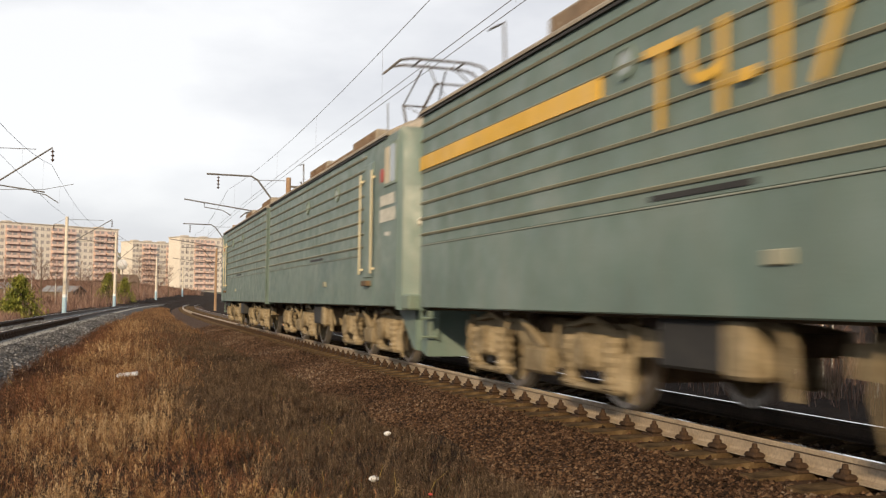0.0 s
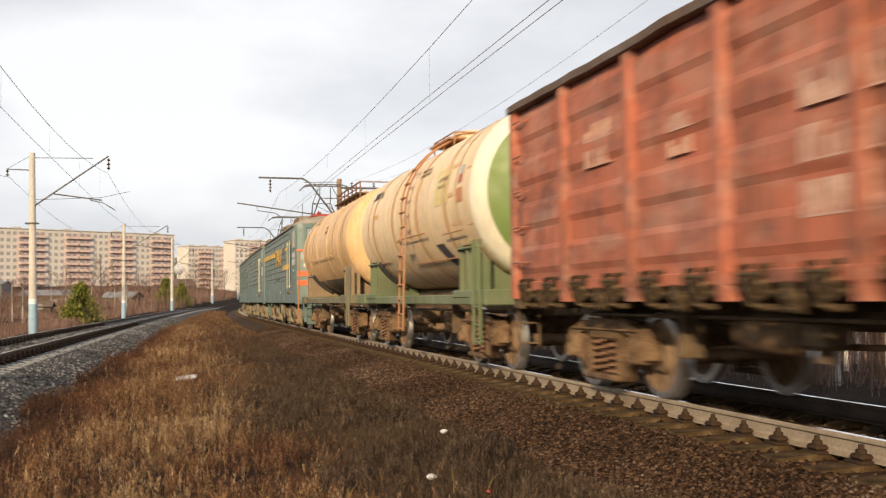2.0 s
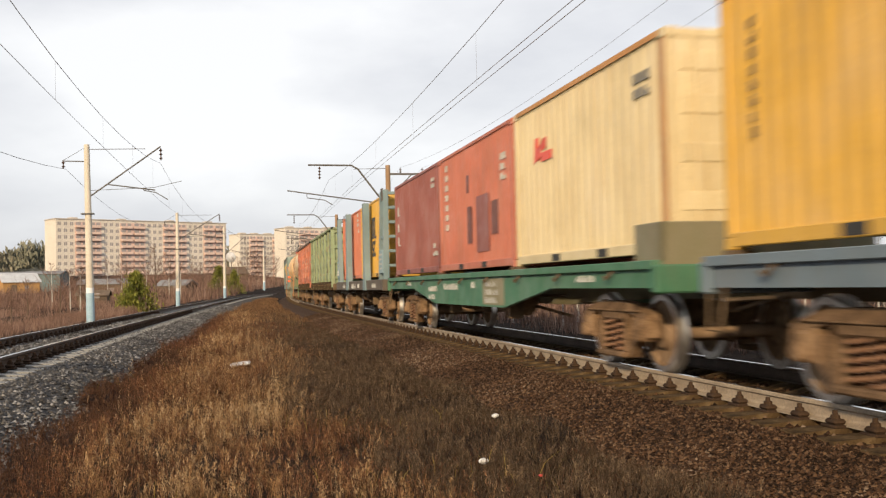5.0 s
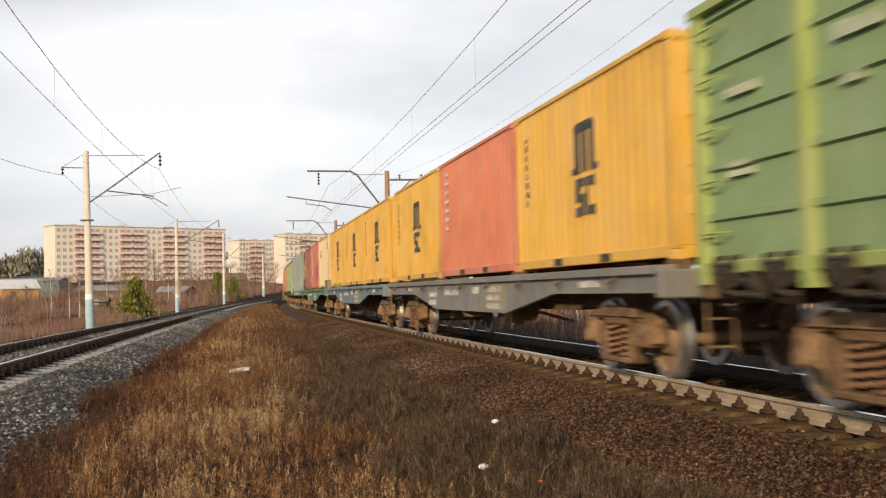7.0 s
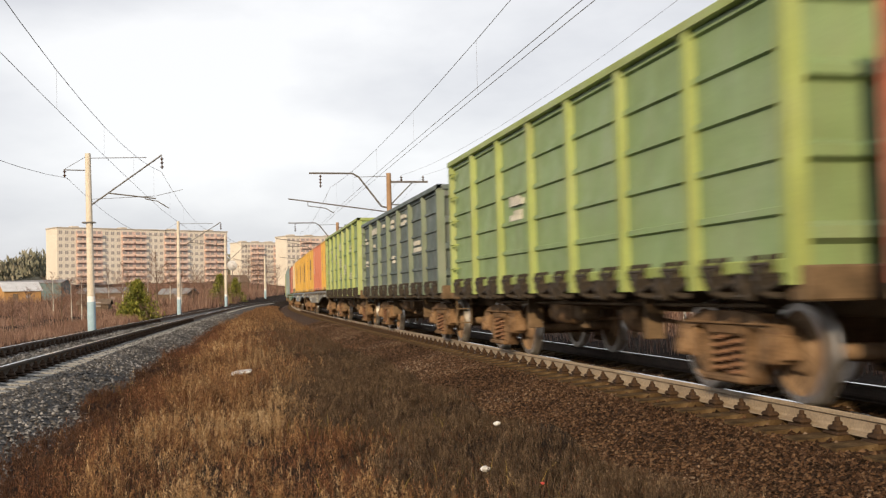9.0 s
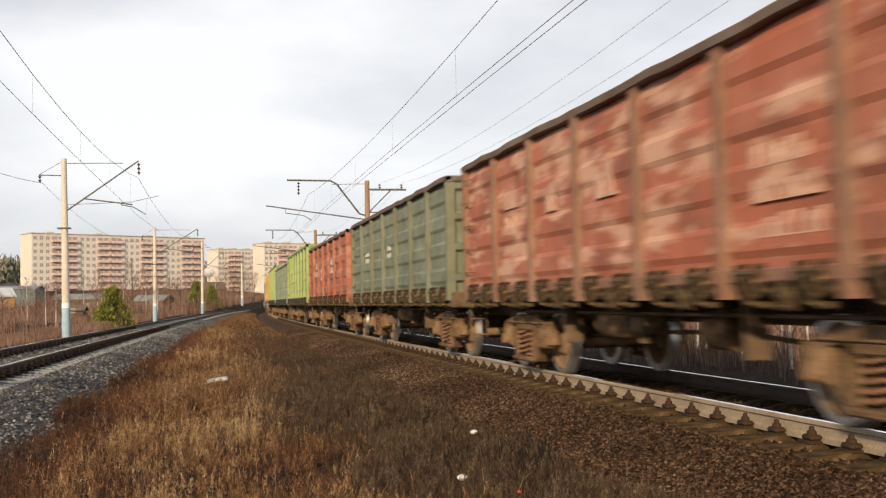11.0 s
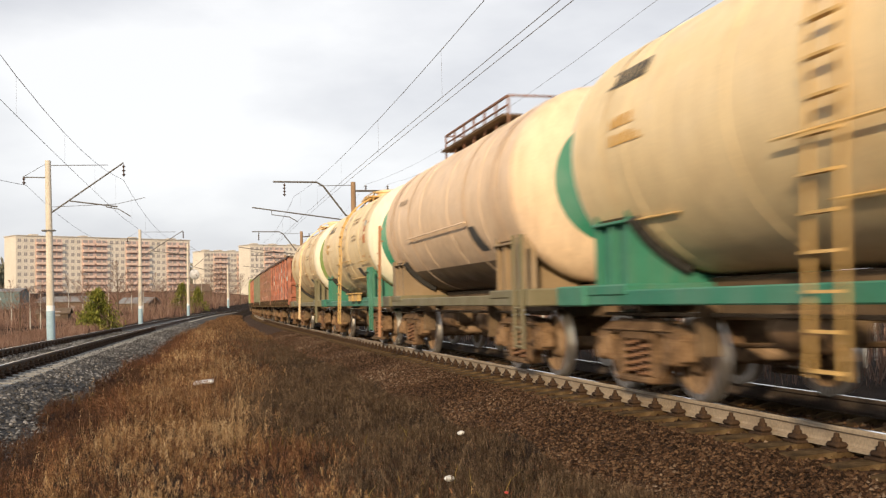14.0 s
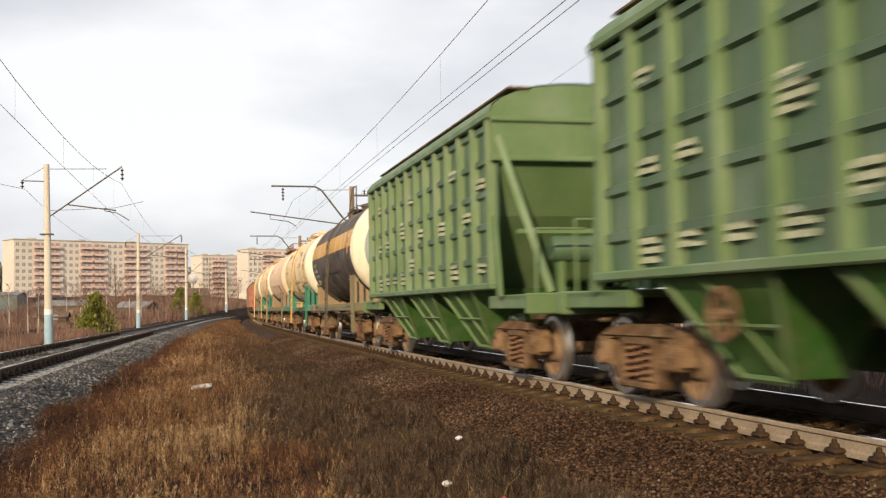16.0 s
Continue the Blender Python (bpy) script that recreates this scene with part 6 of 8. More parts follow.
M_C_ORANGE = paint("container_coral", (0.58, 0.185, 0.10), 0.55, 0.28, 0.10, blot=0.12)
M_C_ORANGE2 = paint("container_brick_red", (0.50, 0.155, 0.095), 0.55, 0.28, 0.10, blot=0.12)
M_C_BROWN = paint("container_maroon", (0.27, 0.085, 0.065), 0.5, 0.15, 0.06)
M_C_YELLOW = paint("container_yellow", (0.64, 0.37, 0.05), 0.5, 0.25, 0.08, blot=0.1)
M_C_CREAM = paint("container_cream", (0.66, 0.55, 0.33), 0.5, 0.35, 0.14, (0.5, 0.3, 0.1))
M_FLAT_GREEN = paint("flat_green", (0.05, 0.17, 0.095), 0.55, 0.25, 0.1)
M_FLAT_BLUE = paint("flat_blue_grey", (0.13, 0.18, 0.22), 0.5, 0.25, 0.1)
M_FLAT_GREY = paint("flat_grey", (0.17, 0.17, 0.16), 0.55, 0.3, 0.1)
M_FLAT_BROWN = paint("flat_brown", (0.085, 0.07, 0.055), 0.7, 0.4, 0.2)
M_RACK = paint("rack_blue_grey", (0.17, 0.25, 0.27), 0.55, 0.25, 0.1)
M_RUST_WASH = paint("container_rust_wash", (0.55, 0.27, 0.09), 0.7, 0.5, 0.4)
M_RACK_PALE = paint("rack_plate_pale_blue", (0.22, 0.33, 0.37), 0.6, 0.3, 0.12)
M_RED_MARK = paint("red_emblem", (0.72, 0.09, 0.05), 0.5, 0.1, 0.02)
M_GREY_PATCH = paint("dark_repair_patch", (0.16, 0.055, 0.045), 0.6, 0.2, 0.05)

PULL = {0.0: -0.05, 0.5: 0.33, 1.0: 0.20, 5.0: -0.20, 15.0: -0.12}    # surges of the train along the track
SPEED, START = 19.45, 43.50     # metres a second; where the train's head is at the start
TRAIN = []                      # wagon, length, shift, loads


def couple(ob, length, shift=0.0, bogies=4.3, loads=()):
    TRAIN.append((ob, length, shift, bogies, loads))


def load_of(flat, *boxes):
    return [(b, x) for b, x in zip(boxes, (6.2, 0.0, -6.2) if len(boxes) == 3 else (3.07, -3.07))]


M_WORN_YELLOW = paint("worn_yellow_undercoat", (0.52, 0.40, 0.15), 0.75, 0.4, 0.4)
M_WORN_RUST = paint("worn_bare_rust", (0.20, 0.125, 0.065), 0.8, 0.5, 0.5, blot=0.4)
M_WORN_GREY = paint("worn_grey_undercoat", (0.23, 0.22, 0.17), 0.75, 0.4, 0.3)
# soot and the neighbouring wagon's shade on the end walls, in one colour
M_END_SHADE = paint("sooty_shaded_end", (0.13, 0.055, 0.04), 0.8, 0.4, 0.3, blot=0.5)
WORN_GREEN = [(x, z, w * .8, h * .8, m, l) for x, z, w, h, m, l in (
    (3.5, 2.85, .55, .45, M_WORN_YELLOW, "yellowed bare patch"), (1.75, 2.72, .7, .34, M_WORN_YELLOW, "yellowed bare patch"), (-.1, 2.95, 1.1, .42, M_WORN_YELLOW, "yellowed bare patch"), (-1.9, 1.72, 1.0, .2, M_WORN_YELLOW, "yellowed bare patch"), (-3.6, 2.9, .8, .30, M_WORN_YELLOW, "yellowed bare patch"),
    (5.3, 3.5, .9, .16, M_WORN_RUST, "rusty bare patch"), (1.8, 3.45, 1.3, .30, M_WORN_RUST, "rusty bare patch"), (.1, 1.75, 1.2, .22, M_WORN_RUST, "rusty bare patch"), (-2.0, 3.4, 1.2, .2, M_WORN_RUST, "rusty bare patch"), (-3.7, 1.9, 1.0, .26, M_WORN_RUST, "rusty bare patch"), (-5.4, 2.3, .9, .4, M_WORN_RUST, "rusty bare patch"), (3.6, 1.62, 1.2, .2, M_WORN_RUST, "rusty bare patch"),
    (-.4, 2.2, .42, .55, M_WORN_GREY, "grey painted-over patch"), (3.5, 2.35, .6, .2, M_WORN_GREY, "grey painted-over patch"), (-4.9, 2.9, .5, .5, M_WORN_GREY, "grey painted-over patch"))]


def build_train():
    couple(locomotive("dark green electric locomotive section, dusty roof, cab leading", 1, False, False), 16.42, 0.12, 4.05)
    couple(locomotive("dark green ribbed electric locomotive section with a trailing cab", -1, False, True), 16.42, 0.12, 4.05)
    couple(locomotive("dark green ribbed locomotive section with yellow stripes and orange cab bands", -1, True, True), 16.42, 0.12, 4.05)
    tw = 12.02
    dark = [("patch", -2.3, -2.85, -47, -28, M_DARK_MARK, "slanted dark patch", .35)]
    sign = [("patch", -4.02, -4.28, 14, 20, M_WHITE_MARK, "pale warning sign"), ("patch", -4.04, -4.26, 8, 13.6, M_RED_DULL, "red warning sign"), ("patch", -3.98, -4.32, -4, 5, M_ORANGE_DULL, "dull orange hazard plate")]
    couple(tank_wagon("stained cream tank wagon with steel bands and a railed roof walkway", M_TAN_TANK, M_TEAL_END, M_TAN_TANK, M_FRAME_OLIVE, M_LADDER_RUST, True, 3, ring=.62,
                      marks=((3.6, 44, 1.4, .14, 2, M_GEAR), (-.5, 20, .6, .10, 2, M_GEAR))), tw, 0.25, 3.9)
    couple(tank_wagon("cream tank wagon with a rusty ladder and green end dome", M_CREAM_TANK, M_GRASS_END, M_WHITE_RIM, M_FRAME_GREEN, M_LADDER_RUST, False, 4, ring=.86,
                      marks=((3.9, 26, 1.3, .22, 1, M_DARK_MARK), (3.2, 6, .6, .13, 1, M_STRIPE), (-.9, 30, .9, .07, 2, M_GEAR), (-2.75, 14, .6, .08, 2, M_DIM_MARK)), patches=dark + sign + [("patch", -2.5, -3.4, -2, 24, M_STAIN_YEL, "faded yellowish repaint block")]), tw, 0.3, 3.9)
    couple(gondola("tall rust-red open gondola wagon with faded white lettering", M_RED_WARM, M_RED_WARM, 3.80, True, ((3.9, 2.9, .7, .20, 2), (1.9, 2.7, .5, .16, 2), (-.2, 2.55, .9, .28, 3), (-2.2, 2.75, 1.0, .16, 3), (-3.8, 2.0, .7, .14, 2)), M_FADED_MARK, 11, end_mat=M_END_SHADE), 13.92, 0)
    couple(gondola("tall worn green open gondola wagon with yellowed patches and rust", M_OLD_GREEN, M_OLD_GREEN_POST, 3.80, True, ((5.6, 2.55, .7, .10, 2), (3.9, 2.95, .6, .09, 2), (2.0, 2.2, .6, .09, 3)), M_FLAT_GREY, 12, worn=WORN_GREEN), 13.92, 0)
    f8 = flat_rack("dark flat wagon with blue-grey stanchions and ladder-like end racks", M_FLAT_BROWN, M_RACK, 21)
    yel = stack_emblem(M_DARK_MARK)
    side_text = ((2.35, 2.25, .35, .14, 8),)
    c1 = container("coral red steel freight container, lightly rusted", M_C_ORANGE, ((-1.9, 2.35, .45, .12, 3), (-2.1, 1.75, .3, .14, 1)), M_WHITE_MARK, 31)
    c2 = container("yellow steel freight container with a black block emblem", M_C_YELLOW, ((2.2, 2.1, .12, .10, 8),), M_DARK_MARK, 32, yel)
    couple(f8, 14.62, 0, 4.86, load_of(f8, c1, c2))
    f9 = flat_long("green container flat wagon with a deep fish-belly side sill", M_FLAT_GREEN, M_FRAME_OLIVE, 22, True)
    c3 = container("maroon steel freight container with white side lettering", M_C_BROWN, ((2.6, 1.7, .22, .30, 1), (2.6, 1.25, .22, .26, 1), (2.6, .85, .22, .3, 1), (-2.3, .6, .4, .12, 2), (-2.2, 2.2, .3, .1, 2)), M_WHITE_MARK, 33)
    c4 = container("brick red steel freight container with dark repair patches", M_C_ORANGE2, tuple((2.45, 2.25 - i * .22, .24, .13, 1) for i in range(7)) + ((-2.2, 1.95, .3, .12, 3),), M_WHITE_MARK, 34,
                   patches=((.2, .55, .32, .75, M_GREY_PATCH, "dark repair patch"), (-.85, .35, .95, 1.1, M_C_BROWN, "dull repair patch"), (-1.75, .65, .42, .62, M_GREY_PATCH, "dark repair patch"), (.3, 1.6, .2, .35, M_GREY_PATCH, "dark repair patch")))
    c5 = container("cream steel freight container with a red angular emblem", M_C_CREAM, ((-2.1, 2.1, .5, .12, 2),), M_FLAT_GREY, 35, angle_emblem(M_RED_MARK))
    part("rust_wash", Geo().box(-3.034, -2.86, 1.221, 1.225, .14, 2.47), M_RUST_WASH, c5, "orange rust wash down the corner post")
    part("rust_wash", Geo().box(-2.86, 2.9, 1.221, 1.225, 2.515, 2.585), M_RUST_WASH, c5, "orange rust along the top rail")
    couple(f9, 19.62, 0, 7.2, load_of(f9, c3, c4, c5))
    f10 = flat_long("blue-grey container flat wagon with white lettering", M_FLAT_BLUE, M_UNDER, 23)
    boxes = [container("yellow steel freight container with a black block emblem", M_C_YELLOW, ((2.5, 2.1, .12, .10, 8),), M_DARK_MARK, 40 + i, yel) for i in range(3)]
    couple(f10, 19.62, -0.1, 7.2, load_of(f10, *boxes))
    f11 = flat_long("dark grey container flat wagon with a fish-belly sill", M_FLAT_GREY, M_UNDER, 24)
    b1 = container("yellow steel freight container with a black block emblem", M_C_YELLOW, ((2.5, 2.1, .12, .10, 8),), M_DARK_MARK, 51, yel)
    b2 = container("coral red steel freight container with upright white lettering", M_C_ORANGE, tuple((2.5, 2.25 - i * .2, .24, .12, 1) for i in range(7)), M_WHITE_MARK, 52)
    b3 = container("yellow steel freight container with a black block emblem", M_C_YELLOW, ((2.5, 2.1, .12, .10, 8),), M_DARK_MARK, 53, yel)
    couple(f11, 19.62, 0, 7.2, load_of(f11, b1, b2, b3))
    couple(gondola("tall gondola wagon, green panels between bright lime posts", M_LIME_PANEL, M_LIME, 3.84, False, ((.62, 2.95, 1.15, .30, 1), (.62, 2.55, 1.05, .065, 4), (.5, 1.95, .8, .06, 3), (-1.2, 2.25, 1.4, .07, 4), (2.4, 2.8, .9, .08, 2), (2.0, 2.45, .4, .08, 1), (4.1, 2.98, .8, .13, 1), (4.0, 2.62, .3, .08, 1), (5.8, 2.85, .6, .09, 1), (5.8, 2.2, .4, .06, 2), (-3.2, 2.9, .8, .09, 2), (-3.2, 1.9, .6, .06, 3)), M_HOP_MARK, 13), 13.92, 0)
    couple(gondola("slate green open gondola wagon with pale sage posts", M_SLATE, M_SLATE_POST, 3.49, False, ((5.8, 2.9, .35, .08, 2), (5.8, 2.15, .3, .07, 2), (4.25, 3.0, .95, .19, 1), (4.0, 2.6, .25, .10, 1), (2.1, 3.1, .35, .09, 1), (.45, 3.1, .45, .10, 2), (-1.3, 3.1, .7, .12, 2), (-3.1, 2.3, .9, .11, 2), (.3, 2.1, .3, .08, 2)), None, 14), 13.92, 0)
    couple(gondola("tall gondola wagon, yellow-green panels and posts", M_LIME_PANEL, M_LIME, 3.80, False, ((2.1, 2.5, .7, .16, 2),), None, 15), 13.92, 0)
    couple(gondola("rust-red open gondola wagon with white stencils", M_RED_OX, M_RED_OX, 3.49, True, ((3.9, 2.5, .8, .2, 2), (1.9, 2.3, .7, .2, 2), (-1.4, 2.5, .8, .2, 2)), None, 16), 13.92, 0)
    couple(gondola("sage green open gondola wagon with olive posts", M_SAGE, M_SAGE_POST, 3.50, True, ((3.9, 2.4, .5, .12, 2), (.4, 2.4, .5, .12, 2)), M_WHITE_MARK, 17), 13.92, 0)
    couple(gondola("faded red gondola wagon with pale scrubbed patches, brown posts", M_RED_FADED, M_POST_BROWN, 3.50, True, ((4.0, 2.5, .8, .26, 2), (2.1, 2.3, .4, .34, 1), (.3, 2.3, .5, .5, 1), (-3.2, 2.2, 1.0, .2, 3)), M_FADED_MARK, 18), 13.92, 0)
    couple(gondola("brick red gondola wagon with white stencilled figures", M_RED_OX2, M_RED_OX2, 3.49, True, ((5.0, 2.6, .8, .22, 2), (3.3, 2.5, .7, .22, 2), (.3, 2.5, .5, .42, 1), (-1.4, 2.8, 1.0, .34, 4), (-3.4, 2.5, .6, .40, 1), (-4.8, 2.3, .6, .26, 1)), None, 19), 13.92, 0)
    cr = ((3.9, 26, 1.1, .24, 1, M_DARK_MARK), (3.6, 6, .8, .13, 2, M_STRIPE), (-1.6, 26, 1.1, .075, 2, M_DIM_MARK), (-2.0, 6, .9, .07, 2, M_DIM_MARK))
    couple(tank_wagon("pale cream tank wagon with a cream ladder and grass green dome", M_CREAM_TANK2, M_GRASS_END, M_WHITE_RIM, M_FRAME_OLIVE, M_CREAM_TANK, False, 61, ring=.88, marks=cr, patches=dark), tw, 0.45, 3.9)
    couple(tank_wagon("pale cream tank wagon with ochre ladder on a teal frame", M_CREAM_TANK2, M_TEAL_END, M_WHITE_RIM, M_FRAME_TEAL, M_LADDER_YEL, False, 62, marks=cr, patches=dark + sign), tw, 0.45, 3.9)
    couple(tank_wagon("pinkish tan tank wagon with steel bands and railed walkway", M_PINK_TANK, M_TEAL_END, M_PINK_TANK, M_FRAME_OLIVE, M_LADDER_RUST, True, 63, ring=.62, patches=[("patch", -2.4, -2.9, -36, -18, M_DARK_MARK, "slanted dark patch", .3)], marks=((3.4, 16, .9, .12, 1, M_DIM_MARK),)), tw, 0.45, 3.9)
    couple(tank_wagon("pale cream tank wagon with a white-rimmed teal green dome", M_CREAM_TANK2, M_TEAL_END, M_WHITE_RIM, M_FRAME_TEAL, M_LADDER_YEL, False, 64, ring=.76, marks=cr, patches=dark + sign), tw, 0.45, 3.9)
    couple(tank_wagon("sooty black tank wagon with a broad orange stripe and grey-green dome", M_BLACK_TANK, M_GREY_END, M_WHITE_RIM, M_FRAME_OLIVE, M_LADDER_DARK, False, 65, M_STRIPE, ring=.76,
                      marks=((4.2, -8, 1.0, .13, 4, M_WHITE_MARK), (4.4, 30, .8, .12, 1, M_RED_MARK), (-1.0, -6, 1.6, .24, 1, M_DARK_MARK)), patches=sign, rear_plate=M_STRIPE), tw, 0.3, 3.9)
    for i in range(2):
        couple(hopper_wagon("bright green ribbed covered hopper wagon with sloping ends", M_HOP, M_HOP2, 71 + i, i == 1), 14.72, 0.3, 4.75)


build_train()

# ---- lineside ground cover ----
M_GRASS_RED = island_mat("reddish_grass", [(0.0, (0.018, 0.008, 0.005)), (0.35, (0.065, 0.028, 0.016)), (0.65, (0.13, 0.058, 0.032)), (0.95, (0.24, 0.125, 0.07))], 0.9, 0.4, 20, 0.35, 2.0)
M_WEED_RED = island_mat("reddish_weed", [(0.05, (0.020, 0.010, 0.006)), (0.4, (0.080, 0.036, 0.019)), (0.7, (0.18, 0.085, 0.043)), (0.95, (0.33, 0.185, 0.10))], 0.9, 0.16, 20, 0.5, 1.8)
M_WEED_DARK = island_mat("dark_brown_weed", [(0.05, (0.012, 0.006, 0.004)), (0.4, (0.042, 0.021, 0.013)), (0.7, (0.095, 0.050, 0.030)), (0.95, (0.19, 0.115, 0.07))], 0.9, 0.16, 20, 0.5, 1.8)
M_WEED_GREY = island_mat("grey_weed", [(0.05, (0.017, 0.011, 0.007)), (0.4, (0.058, 0.038, 0.024)), (0.7, (0.122, 0.085, 0.055)), (0.95, (0.23, 0.168, 0.11))], 0.9, 0.16, 20, 0.5, 1.8)
M_WEED_TAN = island_mat("tan_weed", [(0.05, (0.05, 0.026, 0.012)), (0.4, (0.16, 0.088, 0.040)), (0.7, (0.30, 0.175, 0.082)), (0.95, (0.48, 0.32, 0.17))], 0.9, 0.16, 20, 0.5, 1.8)
M_WEED_PALE = island_mat("pale_weed", [(0.05, (0.10, 0.060, 0.030)), (0.4, (0.27, 0.175, 0.092)), (0.7, (0.44, 0.31, 0.175)), (0.95, (0.60, 0.46, 0.29))], 0.9, 0.16, 20, 0.5, 1.8)
M_GRASS = island_mat("withered_grass", [(0.0, (0.022, 0.011, 0.007)), (0.3, (0.072, 0.037, 0.020)), (0.6, (0.165, 0.092, 0.046)), (0.9, (0.33, 0.21, 0.11))], 0.85, 0.8, 20)
M_GRASS_GREY = island_mat("grey_brown_grass", [(0.05, (0.020, 0.014, 0.009)), (0.4, (0.046, 0.032, 0.020)), (0.7, (0.092, 0.066, 0.042)), (0.95, (0.18, 0.135, 0.09))], 0.85, 0.7, 20)
M_GRASS_YEL = island_mat("yellow_green_grass", [(0.1, (0.09, 0.07, 0.015)), (0.5, (0.20, 0.15, 0.035)), (0.9, (0.34, 0.26, 0.08))], 0.85, 2.2, 20)
M_TWIG = island_mat("bare_reddish_twigs", [(0.1, (0.075, 0.044, 0.034)), (0.5, (0.18, 0.108, 0.082)), (0.9, (0.33, 0.23, 0.185))], 0.9, 6.0, 10)
M_BIRCH = rough_mat("birch_bark", [(0.35, (0.12, 0.11, 0.10)), (0.5, (0.48, 0.46, 0.42)), (0.8, (0.62, 0.60, 0.55))], 3.0, 0.85, 0.2, 0.01, 20, stretch=(1, 1, 3))
M_BARK = rough_mat("grey_brown_bark", [(0.3, (0.07, 0.05, 0.035)), (0.7, (0.17, 0.125, 0.09))], 4.0, 0.9, 0.4, 0.01, 20)
M_PINE = island_mat("pine_needles", [(0.1, (0.06, 0.075, 0.014)), (0.5, (0.19, 0.205, 0.04)), (0.9, (0.38, 0.36, 0.085))], 0.8, 1.5, 10)
M_WOODS = island_mat("far_wood_crowns", [(0.1, (0.10, 0.105, 0.080)), (0.5, (0.20, 0.20, 0.15)), (0.9, (0.30, 0.27, 0.21))], 0.95, 30.0, 1)
RNG = np.random.default_rng(7)


def fast_mesh(name, verts, faces_idx, counts, mat, label, category="", kind="stuff"):
    """One mesh out of flat arrays."""
    me = bpy.data.meshes.new(name)
    nv, nl, nf = len(verts), len(faces_idx), len(counts)
    me.vertices.add(nv)
    me.vertices.foreach_set("co", np.ascontiguousarray(verts, dtype=np.float32).ravel())
    me.loops.add(nl)
    me.loops.foreach_set("vertex_index", np.ascontiguousarray(faces_idx, dtype=np.int32))
    me.polygons.add(nf)
    starts = np.concatenate([[0], np.cumsum(counts)[:-1]]).astype(np.int32)
    me.polygons.foreach_set("loop_start", starts)
    me.materials.append(mat)
    me.update(calc_edges=True)
    return tagged(new(name, me), label, category, kind=kind)


def blades(name, base, height, width, lean, mat, label, category):
    """Bent, tapering blades standing at the base points."""
    n = len(base)
    ang = RNG.uniform(0, 2 * np.pi, n)
    face = RNG.uniform(0, np.pi, n)
    dx, dy = np.cos(ang) * lean * height, np.sin(ang) * lean * height
    wx, wy = np.cos(face) * width, np.sin(face) * width
    x, y, z = base.T
    v = np.empty((n, 5, 3))
    v[:, 0] = np.stack([x - wx, y - wy, z], 1)
    v[:, 1] = np.stack([x + wx, y + wy, z], 1)
    v[:, 2] = np.stack([x + wx * .8 + dx * .35, y + wy * .8 + dy * .35, z + height * .6], 1)
    v[:, 3] = np.stack([x - wx * .8 + dx * .35, y - wy * .8 + dy * .35, z + height * .6], 1)
    v[:, 4] = np.stack([x + dx, y + dy, z + height], 1)
    o = np.arange(n)[:, None] * 5
    idx = np.concatenate([o + np.array([[0, 1, 2, 3]]), o + np.array([[3, 2, 4]])], 1).ravel()
    counts = np.tile([4, 3], n)
    return fast_mesh(name, v.reshape(-1, 3), idx, counts, mat, label, category)


def fbm(x, y, seed, scale):
    """Cheap smooth drifts from a few sine waves."""
    r = np.random.default_rng(seed)
    s = np.zeros_like(x)
    for i in range(7):
        a, f, p = r.uniform(0, 6.28), scale * r.uniform(.5, 2.2), r.uniform(0, 6.28)
        s += np.sin((x * np.cos(a) + y * np.sin(a)) * f + p)
    return s / 3.5


def strip_points(n, s0, s1, power=1.0):
    """Points between the two tracks: along the main track and across the strip."""
    s = s0 + (s1 - s0) * RNG.uniform(0, 1, n) ** power
    mx, my = np.interp(s, MAIN[:, 0], MAIN[:, 1]), np.interp(s, MAIN[:, 0], MAIN[:, 2])
    sx = np.interp(my, SIDE[:, 2], SIDE[:, 1])
    ma = np.interp(s, MAIN[:, 0], MAIN[:, 3])
    right = mx - 2.45 - .15 * fbm(s, s * 0, 3, .5)
    left = sx + 2.15 + .35 * fbm(s, s * 0, 4, .6)
    u = RNG.uniform(0, 1, n)
    x = left + (right - left) * u
    return x, my + 0 * u, u, s


_gx = np.arange(-45, 15, 1.0)
_gy = np.arange(-30, 160, 1.0)
_gz = np.array([[ground_z(x, y) for x in _gx] for y in _gy])


def ground_at(x, y):
    i = np.clip(np.floor(y + 30).astype(int), 0, len(_gy) - 2)
    j = np.clip(((x + 45)).astype(int), 0, len(_gx) - 2)
    fy, fx = np.clip(y + 30 - i, 0, 1), np.clip(x + 45 - j, 0, 1)
    return (_gz[i, j] * (1 - fy) * (1 - fx) + _gz[i + 1, j] * fy * (1 - fx) + _gz[i, j + 1] * (1 - fy) * fx + _gz[i + 1, j + 1] * fy * fx)


